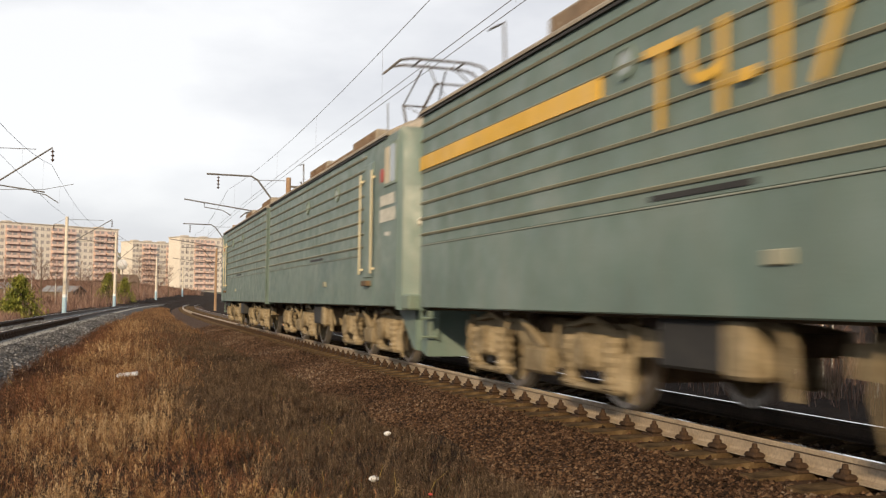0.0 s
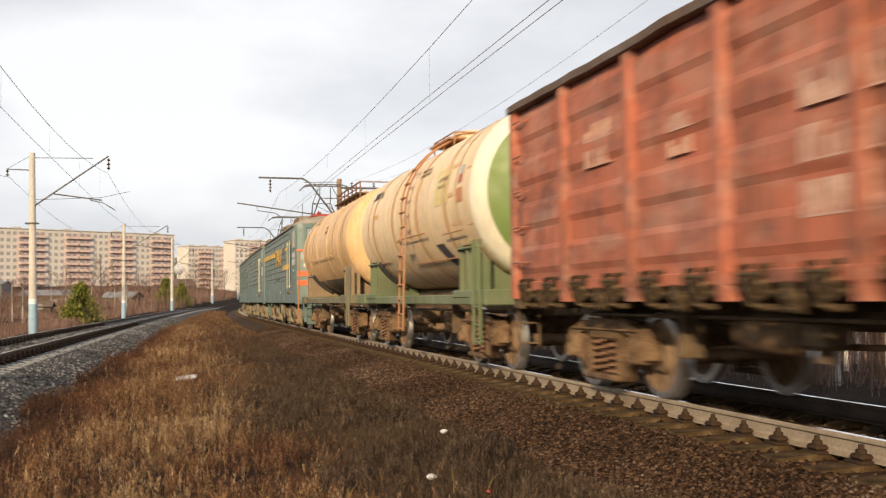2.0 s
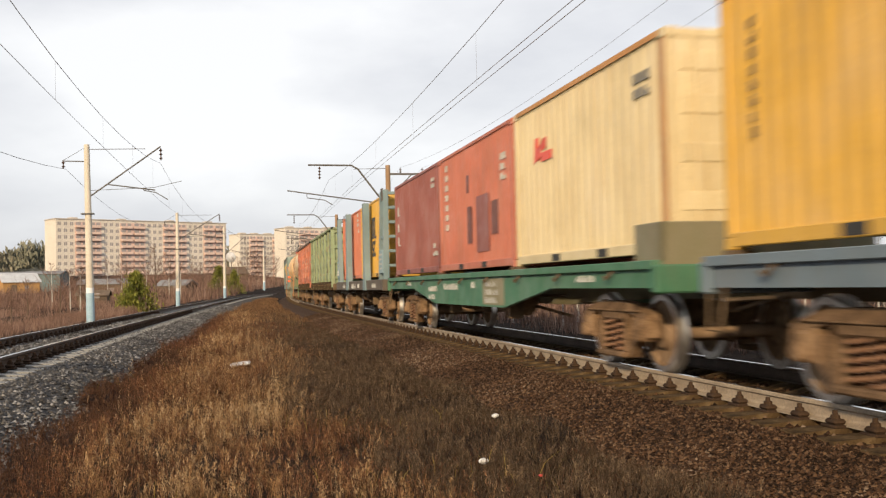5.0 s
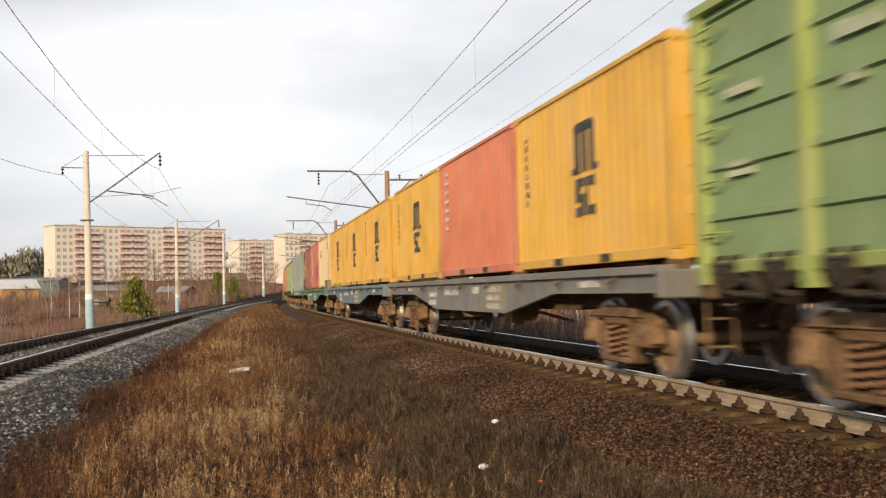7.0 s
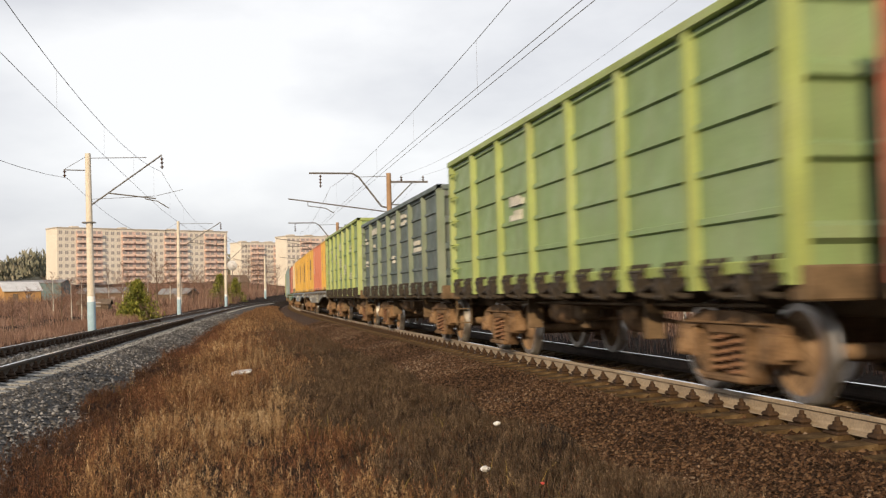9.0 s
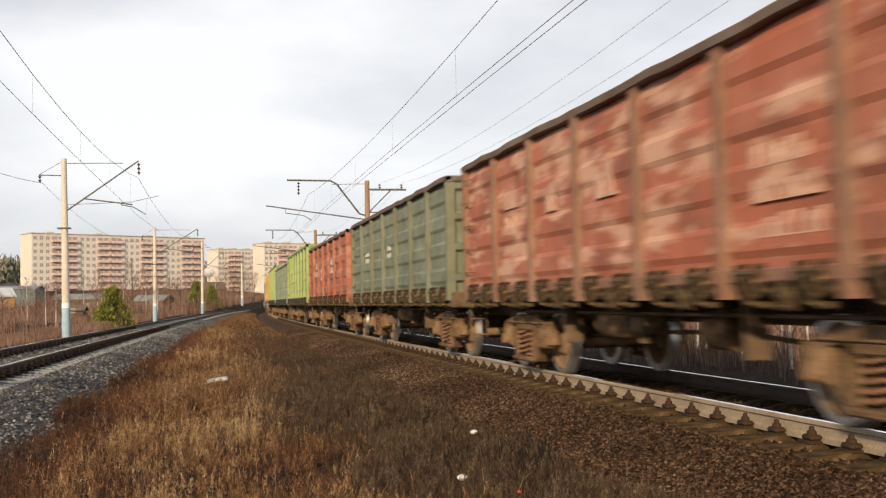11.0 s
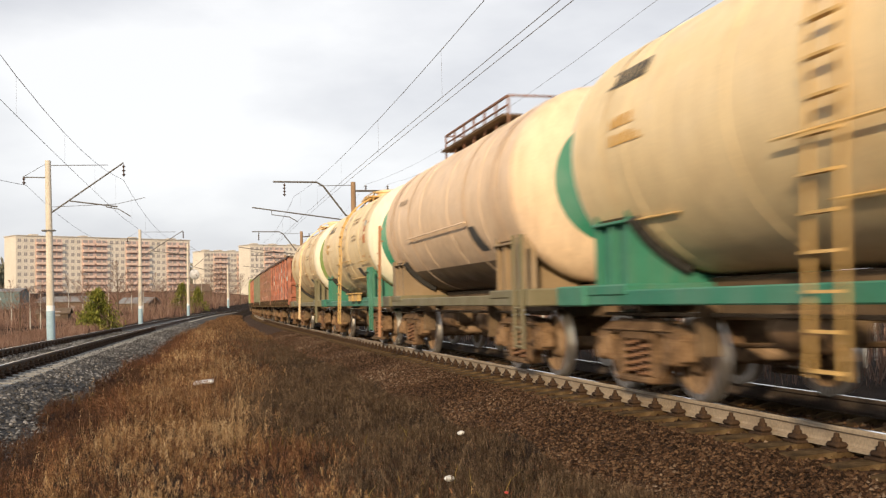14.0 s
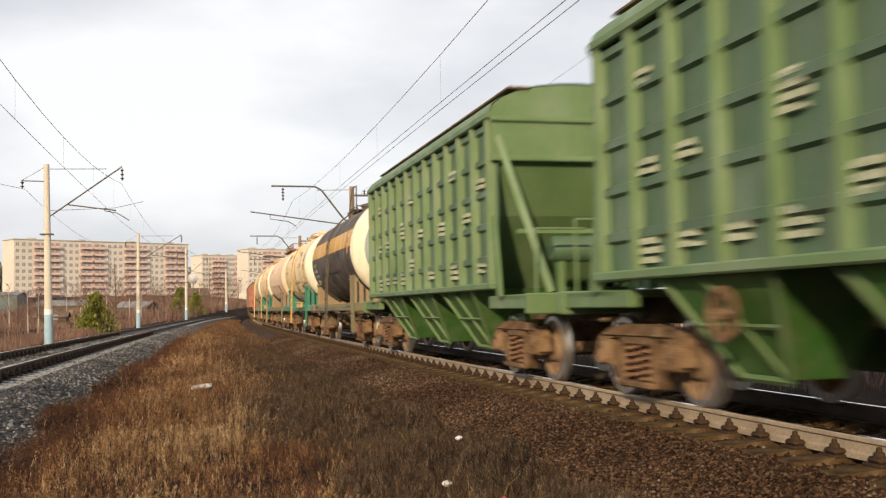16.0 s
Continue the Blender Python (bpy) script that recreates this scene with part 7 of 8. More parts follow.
def build_grass():
    """Low matted grass in drifts; each drift thins out towards the ballast."""
    for name, n, s0, s1, hh, ww, mat, lab, drift in (
            ("withered_grass", 44000, .4, 15, (.04, .12), (.0010, .0024), M_GRASS, "matted tan withered grass between the tracks", 0),
            ("withered_grass", 58000, .4, 16, (.04, .12), (.0011, .0026), M_GRASS_RED, "matted dark reddish-brown withered grass", 1),
            ("withered_grass", 45000, 14, 42, (.09, .26), (.0022, .0050), M_GRASS, "tan withered grass on the verge", 0),
            ("withered_grass", 60000, 14, 42, (.09, .26), (.0022, .0050), M_GRASS_RED, "reddish-brown withered grass on the verge", 1),
            ("withered_grass", 30000, 38, 125, (.12, .32), (.006, .014), M_GRASS, "brown withered grass on the distant verge", 3),
            ("leaf_litter", 26000, .4, 16, (.03, .09), (.0015, .0040), M_GRASS_RED, "flattened dark brown plant litter under the grass", 5),
            ("withered_grass", 6000, -30, .4, (.08, .26), (.003, .006), M_GRASS_RED, "brown withered grass farther along the strip", 3),
            ("grey_grass", 120000, .4, 30, (.05, .17), (.0012, .0032), M_GRASS_GREY, "low grey-brown dead grass beside the ballast", 2),
            ("grey_grass", 20000, 28, 70, (.06, .20), (.003, .007), M_GRASS_GREY, "grey-brown dead grass beside the ballast", 2),
            ("yellow_grass", 7000, .4, 60, (.06, .20), (.0016, .0040), M_GRASS_YEL, "thin tufts of yellowed green grass", 4)):
        x, y, u, s = strip_points(n, s0, s1, 1.0)
        f = .8 * fbm(x, y, 11, 1.1) + .6 * fbm(x, y, 12, 4.5)
        tone = fbm(x, y, 13, .8) + .5 * fbm(x, y, 14, 2.8)
        dens = np.clip(.80 + .40 * f, .30, 1) * np.clip((u + .02) / .08, .1, 1)
        if drift == 0:
            p = dens * np.clip(.62 + .8 * tone, .12, 1) * np.clip((.60 - u) / .25, .03, 1) * np.clip((u - .12) / .14, .03, 1)
        elif drift == 1:
            p = dens * np.clip(.60 - .8 * tone + 1.2 * (u < .2), .15, 1) * np.clip((.85 - u) / .30, .10, 1)
        elif drift == 2:
            p = np.clip(.06 + .95 * np.clip((u - .46) / .22, 0, 1) - .5 * np.clip((u - .93) / .07, 0, 1) + .15 * f, 0, 1)
        elif drift == 3:
            p = np.clip(.8 + .3 * f, 0, 1)
        elif drift == 5:
            p = np.ones(n)
        else:
            p = ((f > .6) & (u < .8)) * 1.0
        keep = RNG.uniform(0, 1, n) < p
        x, y, u, f = x[keep], y[keep], u[keep], f[keep]
        h = RNG.uniform(*hh, len(x)) * np.clip(.85 + .55 * f, .35, 1.7) * (1.05 - .25 * u)
        b = np.stack([x, y, ground_at(x, y) - .015], 1)
        blades(name, b, h, RNG.uniform(*ww, len(x)), RNG.uniform(.15, .9, len(x)), mat, lab, "grass")


def sprigs(name, base, direction, width, mat, label, category):
    """Slim three-cornered sprigs, each from its base along its direction."""
    n = len(base)
    face = RNG.uniform(0, np.pi, n)
    w = np.stack([np.cos(face) * width, np.sin(face) * width, np.zeros(n)], 1)
    v = np.stack([base - w, base + w, base + direction], 1)
    return fast_mesh(name, v.reshape(-1, 3), np.arange(n * 3), np.full(n, 3), mat, label, category)


def plume_weeds(x, y, H, m, ln, ww, bushy, mat, lab):
    """Dead weeds: a bent stem and a soft plume of many tiny sprigs that narrows to the tip."""
    g = len(x)
    z = ground_at(x, y)
    ax, ay = RNG.normal(0, .16, g) * H, RNG.normal(0, .16, g) * H
    q = RNG.uniform(.06, 1.0, g * m) ** .75
    R = lambda p: np.repeat(p, m)
    rad = R(H * bushy) * np.sin(np.clip(q * 1.15, 0, 1) * np.pi * .93 + .12)
    base = np.stack([R(x) + R(ax) * q * q + RNG.normal(0, 1, g * m) * rad, R(y) + R(ay) * q * q + RNG.normal(0, 1, g * m) * rad, R(z) + R(H) * q * .97], 1)
    az, el = RNG.uniform(0, 2 * np.pi, g * m), np.radians(RNG.uniform(-15, 85, g * m))
    l = RNG.uniform(*ln, g * m)
    d = np.stack([np.cos(az) * np.cos(el) * l, np.sin(az) * np.cos(el) * l, np.sin(el) * l], 1)
    stem, sd = np.stack([x, y, z - .02], 1), np.stack([ax, ay, H], 1)
    sprigs("dead_weeds", np.concatenate([base, stem]), np.concatenate([d, sd]), np.concatenate([RNG.uniform(*ww, g * m), np.full(g, ww[0])]), mat, lab, "weed")


def build_weeds():
    """Clumps of dead weeds, dark and low by the grey ballast, tan and tall in the middle, grey and short by the brown ballast."""
    for n, s0, s1, m, hh, ln, ww in ((9000, .4, 8.5, 66, (.12, .36), (.010, .036), (.0012, .0030)), (8500, 8, 17, 36, (.12, .36), (.014, .050), (.0018, .0040)), (9000, 16, 46, 13, (.14, .36), (.03, .08), (.003, .007))):
        x, y, u, s = strip_points(n, s0, s1)
        clump = .6 * fbm(x, y, 22, 6.5) + .6 * fbm(x, y, 26, 13.0)
        f = fbm(x, y, 21, 1.0) + .4 * fbm(x, y, 22, 3.2)
        keep = (f > -1.1) & (clump > -.32) & (u > -.05) & (u < .93)
        x, y, f, u, clump = x[keep], y[keep], f[keep], u[keep], clump[keep]
        low = np.clip((u - .5) / .25, 0, 1) + np.clip((.2 - u) / .15, 0, 1)
        H = RNG.uniform(*hh, len(x)) * np.clip(.78 + .25 * f + .60 * clump, .3, 1.7) * (1 - .42 * np.clip(low, 0, 1))
        tone = .55 * fbm(x, y, 24, 1.3) + .75 * fbm(x, y, 27, 5.0) + RNG.normal(0, .3, len(x)) - 2.4 * np.clip((.22 - u) / .1, 0, 1) + .22
        grey = u + .12 * fbm(x, y, 25, 1.0) + RNG.normal(0, .05, len(x)) > .52
        dark = u + .05 * fbm(x, y, 28, 2.0) < .17
        for c, mat, lab, bush in ((dark, M_WEED_DARK, "low dark brown dead weeds over the grey ballast", .12), (~grey & ~dark & (tone < -.1), M_WEED_RED, "bushy reddish-brown dead weeds", .12), (~grey & ~dark & (tone >= -.1) & (tone < .55), M_WEED_TAN, "bushy tan dead weeds", .10),
                                  (~grey & ~dark & (tone >= .55), M_WEED_PALE, "feathery pale dead weeds gone to seed", .09), (grey, M_WEED_GREY, "short grey-brown dead weeds by the ballast", .07)):
            plume_weeds(x[c], y[c], H[c], m, ln, ww, bush, mat, lab)
    # tall arching stalks
    n = 150
    x, y, u, s = strip_points(n, .8, 13)
    k = (u > .10) & (u < .55)
    x, y = x[k], y[k]
    plume_weeds(x, y, RNG.uniform(.38, .62, len(x)), 46, (.012, .04), (.0012, .003), .035, M_WEED_PALE, "tall pale stalks of dead weeds")


def stones(name, line, z0, s0, s1, offs, zs, n, size, mat, label):
    s = s0 + (s1 - s0) * RNG.uniform(0, 1, n) ** 1.35
    o = RNG.uniform(offs[0], offs[-1], n)
    zz = z0 + np.interp(o, offs, zs)
    a = np.interp(s, line[:, 0], line[:, 3])
    x = np.interp(s, line[:, 0], line[:, 1]) + o * np.cos(a)
    y = np.interp(s, line[:, 0], line[:, 2]) + o * np.sin(a)
    r = RNG.uniform(*size, n) * (1 + np.clip(s, 0, 60) / 75)
    base = np.array([[1, 0, 0], [-1, 0, 0], [0, 1, 0], [0, -1, 0], [0, 0, 1], [0, 0, -1]], float)
    v = base[None] * RNG.uniform(.55, 1.25, (n, 6, 3)) * r[:, None, None] + RNG.normal(0, .18, (n, 6, 3)) * r[:, None, None]
    t = RNG.uniform(0, 6.28, n)
    c, sn = np.cos(t)[:, None], np.sin(t)[:, None]
    v[:, :, 0], v[:, :, 1] = v[:, :, 0] * c - v[:, :, 1] * sn, v[:, :, 0] * sn + v[:, :, 1] * c
    v[:, :, 2] *= .75
    v[:, 5, 2] *= .3
    v += np.stack([x, y, zz + r * RNG.uniform(-.1, .45, n)], 1)[:, None]
    tri = np.array([[0, 2, 4], [2, 1, 4], [1, 3, 4], [3, 0, 4], [2, 0, 5]])
    idx = (np.arange(n)[:, None, None] * 6 + tri[None]).ravel()
    fast_mesh(name, v.reshape(-1, 3), idx, np.full(n * 5, 3), mat, label, "ballast")



build_grass()
build_weeds()
stones("ballast_stones", MAIN, 0, .5, 48, [-3.0, -2.75, -1.75, -1.42, -1.25], [-.62, -.55, -.275, -.24, -.23], 96000, (.011, .026), M_STONE, "loose brown crushed stones on the track shoulder")
stones("ballast_stones", SIDE, SIDE_Z, 1, 70, [.9, 1.75, 2.7, 3.1], [-.215, -.25, -.60, -.68], 24000, (.015, .034), M_STONE_GREY, "loose grey crushed stones on the track shoulder")
stones("ballast_stones", MAIN, 0, 0, 40, [-1.2, -.5, .5, 1.2], [-.235, -.235, -.235, -.235], 6000, (.02, .04), M_STONE, "dark crushed stones between the rails")
stones("ballast_stones", SIDE, SIDE_Z, 4, 44, [-.7, 0, .7], [-.20, -.20, -.20], 7000, (.02, .04), M_STONE_GREY, "pale grey crushed stones between the rails")
stones("gravel_path", MAIN, 0, 0, 7, [-3.75, -3.5, -3.1], [-.47, -.52, -.55], 2200, (.006, .016), M_STONE_GREY, "worn strip of fine grey gravel beside the ballast")


def litter(name, x, y, mat, label, cat, geo):
    z = float(ground_at(np.array([x]), np.array([y]))[0])
    ob = part(name, geo, mat, None, label)
    ob.matrix_basis = pose(x, y, z + .12, 8, -6, RNG.uniform(0, 360))
    return tagged(ob, label, cat)


def lump(r, seed):
    q = random.Random(seed)
    g = Geo()
    rows = []
    for i in range(6):
        t = math.pi * i / 5
        rows.append([(math.cos(a) * math.sin(t) * r * q.uniform(.8, 1.2), math.sin(a) * math.sin(t) * r * q.uniform(.7, 1.1), math.cos(t) * r * .6) for a in [2 * math.pi * k / 8 for k in range(9)]])
    return g.grid(rows)


M_PAPER = rough_mat("crumpled_white_litter", [(0.3, (0.42, 0.42, 0.42)), (0.7, (0.66, 0.66, 0.66))], 8, 0.7, 0.5, 0.01, 30)
M_REDLITTER = rough_mat("red_plastic", [(0.3, (0.42, 0.05, 0.04)), (0.7, (0.55, 0.08, 0.06))], 8, 0.5, 0.0)
litter("stone", .31, 11.1, M_PAPER, "white crumpled litter lying in the grass", "litter", lump(.042, 1))
litter("stone", .13, 8.5, M_PAPER, "white crumpled litter lying in the dry grass", "litter", lump(.046, 2))
litter("plastic_sheet", -3.8, 17.0, M_PAPER, "flat pale plastic scrap lying on the grass", "litter", Geo().box(-.17, .17, -.10, .10, .06, .10, .02))
litter("litter_scrap", .55, 7.7, M_REDLITTER, "small red plastic scrap in the grass", "litter", lump(.017, 4))


# ---- far side: brush, trees, sheds, flats ----
def brush(name, n, region, hh, ww, label, m=7):
    x, y = region(n)
    k = (fbm(x, y, 31, .12) + .4 * fbm(x, y, 32, .5)) > -.45
    x, y = x[k], y[k]
    X, Y = np.repeat(x, m) + RNG.normal(0, .35, len(x) * m), np.repeat(y, m) + RNG.normal(0, .35, len(x) * m)
    d = np.hypot(X, Y)
    Z = np.array([ground_z(a, b) for a, b in zip(x, y)])
    Z = np.repeat(Z, m) - .05
    h = RNG.uniform(*hh, len(X)) * (1 + .3 * fbm(X, Y, 33, .3))
    w = RNG.uniform(*ww, len(X)) * np.clip(d / 70, .6, 4)
    blades(name, np.stack([X, Y, Z], 1), np.clip(h, .3, 9), w, RNG.uniform(.05, .6, len(X)), M_TWIG, label, "shrubs")


def left_of_side(lo, hi, y0, y1):
    def f(n):
        y = RNG.uniform(y0, y1, n)
        x = np.interp(y, SIDE[:, 2], SIDE[:, 1]) - RNG.uniform(lo, hi, n)
        return x, y
    return f


brush("bare_shrubs", 2000, left_of_side(5.2, 9, 24, 75), (.2, .7), (.006, .014), "low brown bare shrubs and dead weeds by the track", 8)
brush("bare_shrubs", 3400, left_of_side(7, 40, 55, 150), (.3, 1.25), (.006, .015), "reddish-brown leafless shrubs beyond the track", 9)
brush("bare_shrubs", 3600, left_of_side(4.6, 60, 140, 300), (.8, 2.5), (.007, .015), "reddish-brown leafless thicket along the far track", 9)


def right_thicket(n):
    s = RNG.uniform(-6, 60, n)
    o = RNG.uniform(4.6, 22, n)
    a = np.interp(s, MAIN[:, 0], MAIN[:, 3])
    return np.interp(s, MAIN[:, 0], MAIN[:, 1]) + o * np.cos(a), np.interp(s, MAIN[:, 0], MAIN[:, 2]) + o * np.sin(a)


brush("bare_shrubs", 3000, right_thicket, (.4, 1.5), (.010, .022), "reddish leafless shrubs behind the main track", 8)


def bare_tree(x, y, h, mat, label, seed, r=.06, spread=.5, name="bare_tree"):
    q = random.Random(seed)
    z = ground_z(x, y) - .1
    t = thing(name, label, "tree", at=pose(x, y, z))
    lean = q.uniform(-.03, .03) * h
    trunk = [(lean * (i / 6) ** 2, q.uniform(-.03, .03) * h * .3 * i / 6, h * i / 6) for i in range(7)]
    part("trunk", Geo().tube(trunk, [r * (1 - .85 * i / 6) for i in range(7)], 7), mat, t, smooth=True)
    g = Geo()
    near = h < 3.0 and r < .06
    for i in range(9 if near else 34):
        f = q.uniform(.25, .97)
        p = (lean * f * f, 0, h * f)
        a, l = q.uniform(0, 6.28), h * spread * (1.05 - f) * q.uniform(.5, 1.1)
        e = (p[0] + math.cos(a) * l, p[1] + math.sin(a) * l, p[2] + l * q.uniform(.6, 1.5))
        mid = tuple((u + v) / 2 + q.uniform(-.05, .05) * l for u, v in zip(p, e))
        g.tube([p, mid, e], [r * .38 * (1.1 - f), r * .25 * (1.1 - f), .008], 3)
        for k in range(5 if near else 9):
            c = q.uniform(.2, 1)
            b = tuple(u + (v - u) * c for u, v in zip(p, e))
            aa, ll = a + q.uniform(-1.2, 1.2), l * q.uniform(.2, .55)
            g.tube([b, (b[0] + math.cos(aa) * ll, b[1] + math.sin(aa) * ll, b[2] + ll * q.uniform(.3, 1.6))], [r * .10, .006], 3)
    part("crown", g, M_TWIG, t)
    return t


for i, (az, d, h, m) in enumerate(((-17.1, 103, 6.6, M_BARK), (-21.0, 118, 5.4, M_BIRCH), (-21.5, 122, 5.0, M_BIRCH), (-20.7, 115, 4.6, M_BIRCH), (-22.0, 112, 4.4, M_BARK), (-15.2, 165, 7.0, M_BARK),
                                  (-14.6, 170, 6.6, M_BARK), (-18.6, 150, 5.6, M_BARK), (-23.6, 105, 3.9, M_BARK), (-24.4, 90, 3.2, M_BARK), (-12.2, 235, 9.0, M_BARK), (-11.7, 240, 8.0, M_BARK), (-25.3, 84, 3.0, M_BIRCH), (-22.4, 140, 6.0, M_BIRCH), (-19.6, 160, 6.5, M_BIRCH), (-18.9, 175, 7.5, M_BIRCH), (-17.6, 150, 6.4, M_BIRCH), (-16.4, 170, 7.5, M_BIRCH), (-15.8, 150, 5.8, M_BIRCH), (-13.9, 190, 7.0, M_BIRCH), (-12.7, 210, 7.0, M_BIRCH), (-11.2, 220, 7.5, M_BIRCH), (-10.6, 235, 7.5, M_BARK))):
    bare_tree(d * math.sin(radians(az)), d * math.cos(radians(az)), h, m, "leafless birch with a pale trunk" if m is M_BIRCH else "leafless grey-brown young tree", 100 + i, .045 + h * .008)
for i in range(44):
    s, o = -1.0 + i * .85 + RNG.uniform(-.8, .8), RNG.uniform(5.4, 13)
    x, y, _ = on(MAIN, s, o)
    bare_tree(x, y, RNG.uniform(2.0, 2.9), M_BIRCH, "slender white birch behind the train", 300 + i, RNG.uniform(.03, .055), .35, "birch_sapling")


def evergreen(x, y, h, wid, label, seed):
    q = random.Random(seed)
    z = ground_z(x, y) - .05
    t = thing("pine_bush", label, "pine", at=pose(x, y, z))
    part("trunk", Geo().tube([(0, 0, 0), (.05, 0, h * .5), (0, .04, h * .95)], [.09, .06, .015], 7), M_BARK, t, smooth=True)
    g = Geo()
    lobes = []
    for i in range(46):
        f = (i + q.random()) / 46
        rr, a = wid * .5 * (1.02 - f) ** .75 * q.uniform(.45, 1.0), i * 2.4 + q.uniform(-.5, .5)
        lobes.append((math.cos(a) * rr, math.sin(a) * rr, h * (.08 + .90 * f) - rr * .12))
    for cx, cy, cz in lobes:
        g2 = wid * q.uniform(.10, .19) * (1.15 - .6 * cz / h)
        for k in range(120):
            px, py, pz = cx + q.gauss(0, g2 * .55), cy + q.gauss(0, g2 * .55), cz + q.gauss(0, g2 * .5)
            a, b, l = q.uniform(0, 6.28), q.uniform(-.3, 1.3), q.uniform(.14, .30)
            d = Vector((math.cos(a) * math.cos(b), math.sin(a) * math.cos(b), math.sin(b))) * l
            w = d.cross(Vector((0, 0, 1))).normalized() * l * .22 if abs(b) < 1.4 else Vector((l * .2, 0, 0))
            p = Vector((px, py, max(.1, pz)))
            g.add([p - w, p + w, p + d], [(0, 1, 2)])
    part("crown", g, M_PINE, t)
    for i in range(7):
        a = 6.28 * i / 7
        part("limb", Geo().tube([(0, 0, h * (.2 + .08 * i)), (math.cos(a) * wid * .3, math.sin(a) * wid * .3, h * (.3 + .08 * i))], [.03, .008], 5), M_BARK, t)


def polar(az, d):
    return d * math.sin(radians(az)), d * math.cos(radians(az))


evergreen(*polar(-18.15, 88), 3.3, 3.6, "dense dark green young pine with a wide crown", 1)
evergreen(*polar(-13.75, 175), 5.0, 4.4, "dark green pine behind the shrubs", 2)
evergreen(*polar(-12.9, 185), 4.2, 4.0, "dark green pine behind the shrubs", 3)
evergreen(*polar(-18.5, 86), 1.4, 2.6, "low yellowish green pine shrub", 4)

M_WALL = rough_mat("cream_panel_wall", [(0.3, (0.62, 0.57, 0.50)), (0.7, (0.72, 0.67, 0.60))], 0.15, 0.9, 0.0, fine=2)
M_LOGGIA = rough_mat("pink_brick_infill", [(0.3, (0.58, 0.42, 0.37)), (0.7, (0.68, 0.51, 0.45))], 0.25, 0.9, 0.0, fine=2)
M_BALC = rough_mat("balcony_front", [(0.3, (0.58, 0.40, 0.34)), (0.7, (0.72, 0.56, 0.49))], 0.3, 0.9, 0.0, fine=2)
M_FLATROOF = rough_mat("pale_parapet", [(0.3, (0.44, 0.40, 0.35)), (0.7, (0.55, 0.50, 0.44))], 0.3, 0.9, 0.0)
# reflected sky and distance haze put into the pane colour
M_WINDOW, _nt, _n, _l, _b = node_material("far_glass_sky_reflection")
_b.inputs["Base Color"].default_value, _b.inputs["Roughness"].default_value = (0.30, 0.275, 0.27, 1), 0.15


def apartment(name_label, az0, d0, az1, d1, z_base, floors, units):
    """A slab of flats between two corners, its front to the railway."""
    (x0, y0), (x1, y1) = polar(az0, d0), polar(az1, d1)
    L = math.hypot(x1 - x0, y1 - y0)
    root = thing("apartment_building", name_label, "building", "apartment buildings", pose(x0, y0, z_base, 0, 0, math.degrees(math.atan2(y1 - y0, x1 - x0))))
    H = floors * 2.85 + 1.6
    part("wall", Geo().box(0, L, 0, 12, 0, H), M_WALL, root)
    part("roof", Geo().box(-.3, L + .3, -.3, 12.3, H, H + .35).box(L * .1, L * .1 + 3, 4, 8, H, H + 1.2).box(L * .37, L * .37 + 3, 4, 8, H, H + 1.2).box(L * .66, L * .66 + 3, 4, 8, H, H + 1.2).box(L * .9, L * .9 + 3, 4, 8, H, H + 1.2), M_FLATROOF, root)
    U = L / units
    tag = "%s_%.1f" % (floors, U)
    win = shared("flat_window", lambda: Geo().box(-.72, .72, -.06, .02, 0, 1.45), M_WINDOW)
    frm = shared("flat_window_frame", lambda: Geo().box(-.85, -.72, -.09, 0, -.08, 1.53).box(.72, .85, -.09, 0, -.08, 1.53).box(-.72, .72, -.09, 0, -.08, 0).box(-.72, .72, -.09, 0, 1.45, 1.53).box(-.05, .05, -.09, 0, 0, 1.45), M_WALL)
    bal = shared("balcony_" + tag, lambda: Geo().box(0, U * .25, -1.2, .0, 0, .14).box(0, U * .25, -1.22, -1.12, .14, 1.05).box(0, .1, -1.15, 0, .14, 1.05).box(U * .25 - .1, U * .25, -1.15, 0, .14, 1.05), M_BALC)
    dark = shared("loggia_" + tag, lambda: Geo().box(.3, U * .12, -.05, .0, 1.15, 2.35).box(U * .155, U * .25 - .3, -.05, .0, 1.15, 2.35), M_WINDOW)
    for u in range(units):
        a = u * U
        part("infill", Geo().box(a + U * .40, a + U * .97, -.12, .0, 1.2, H - 1.0), M_LOGGIA, root, "pinkish brick bay")
        for f in range(floors):
            z = 1.0 + f * 2.85
            for q in (.07, .20, .33):
                w = part("window", frm, None, root, at=pose(a + U * q, 0, z + .85))
                part("pane", win, None, w)
            for q in (.41, .71):
                b = part("balcony", bal, None, root, at=pose(a + U * q, -.12, z))
                part("loggia_opening", dark, None, b)
    return root


apartment("nine-storey cream panel flats with pinkish balcony bays", -22.2, 455, -13.31, 491, 5.2, 9, 4)
apartment("nine-storey cream flats standing farther off", -12.56, 560, -10.02, 575, 3.8, 9, 2)
apartment("nine-storey cream flats, front facing the railway", -10.05, 520, -6.3, 540, 4.6, 9, 2)

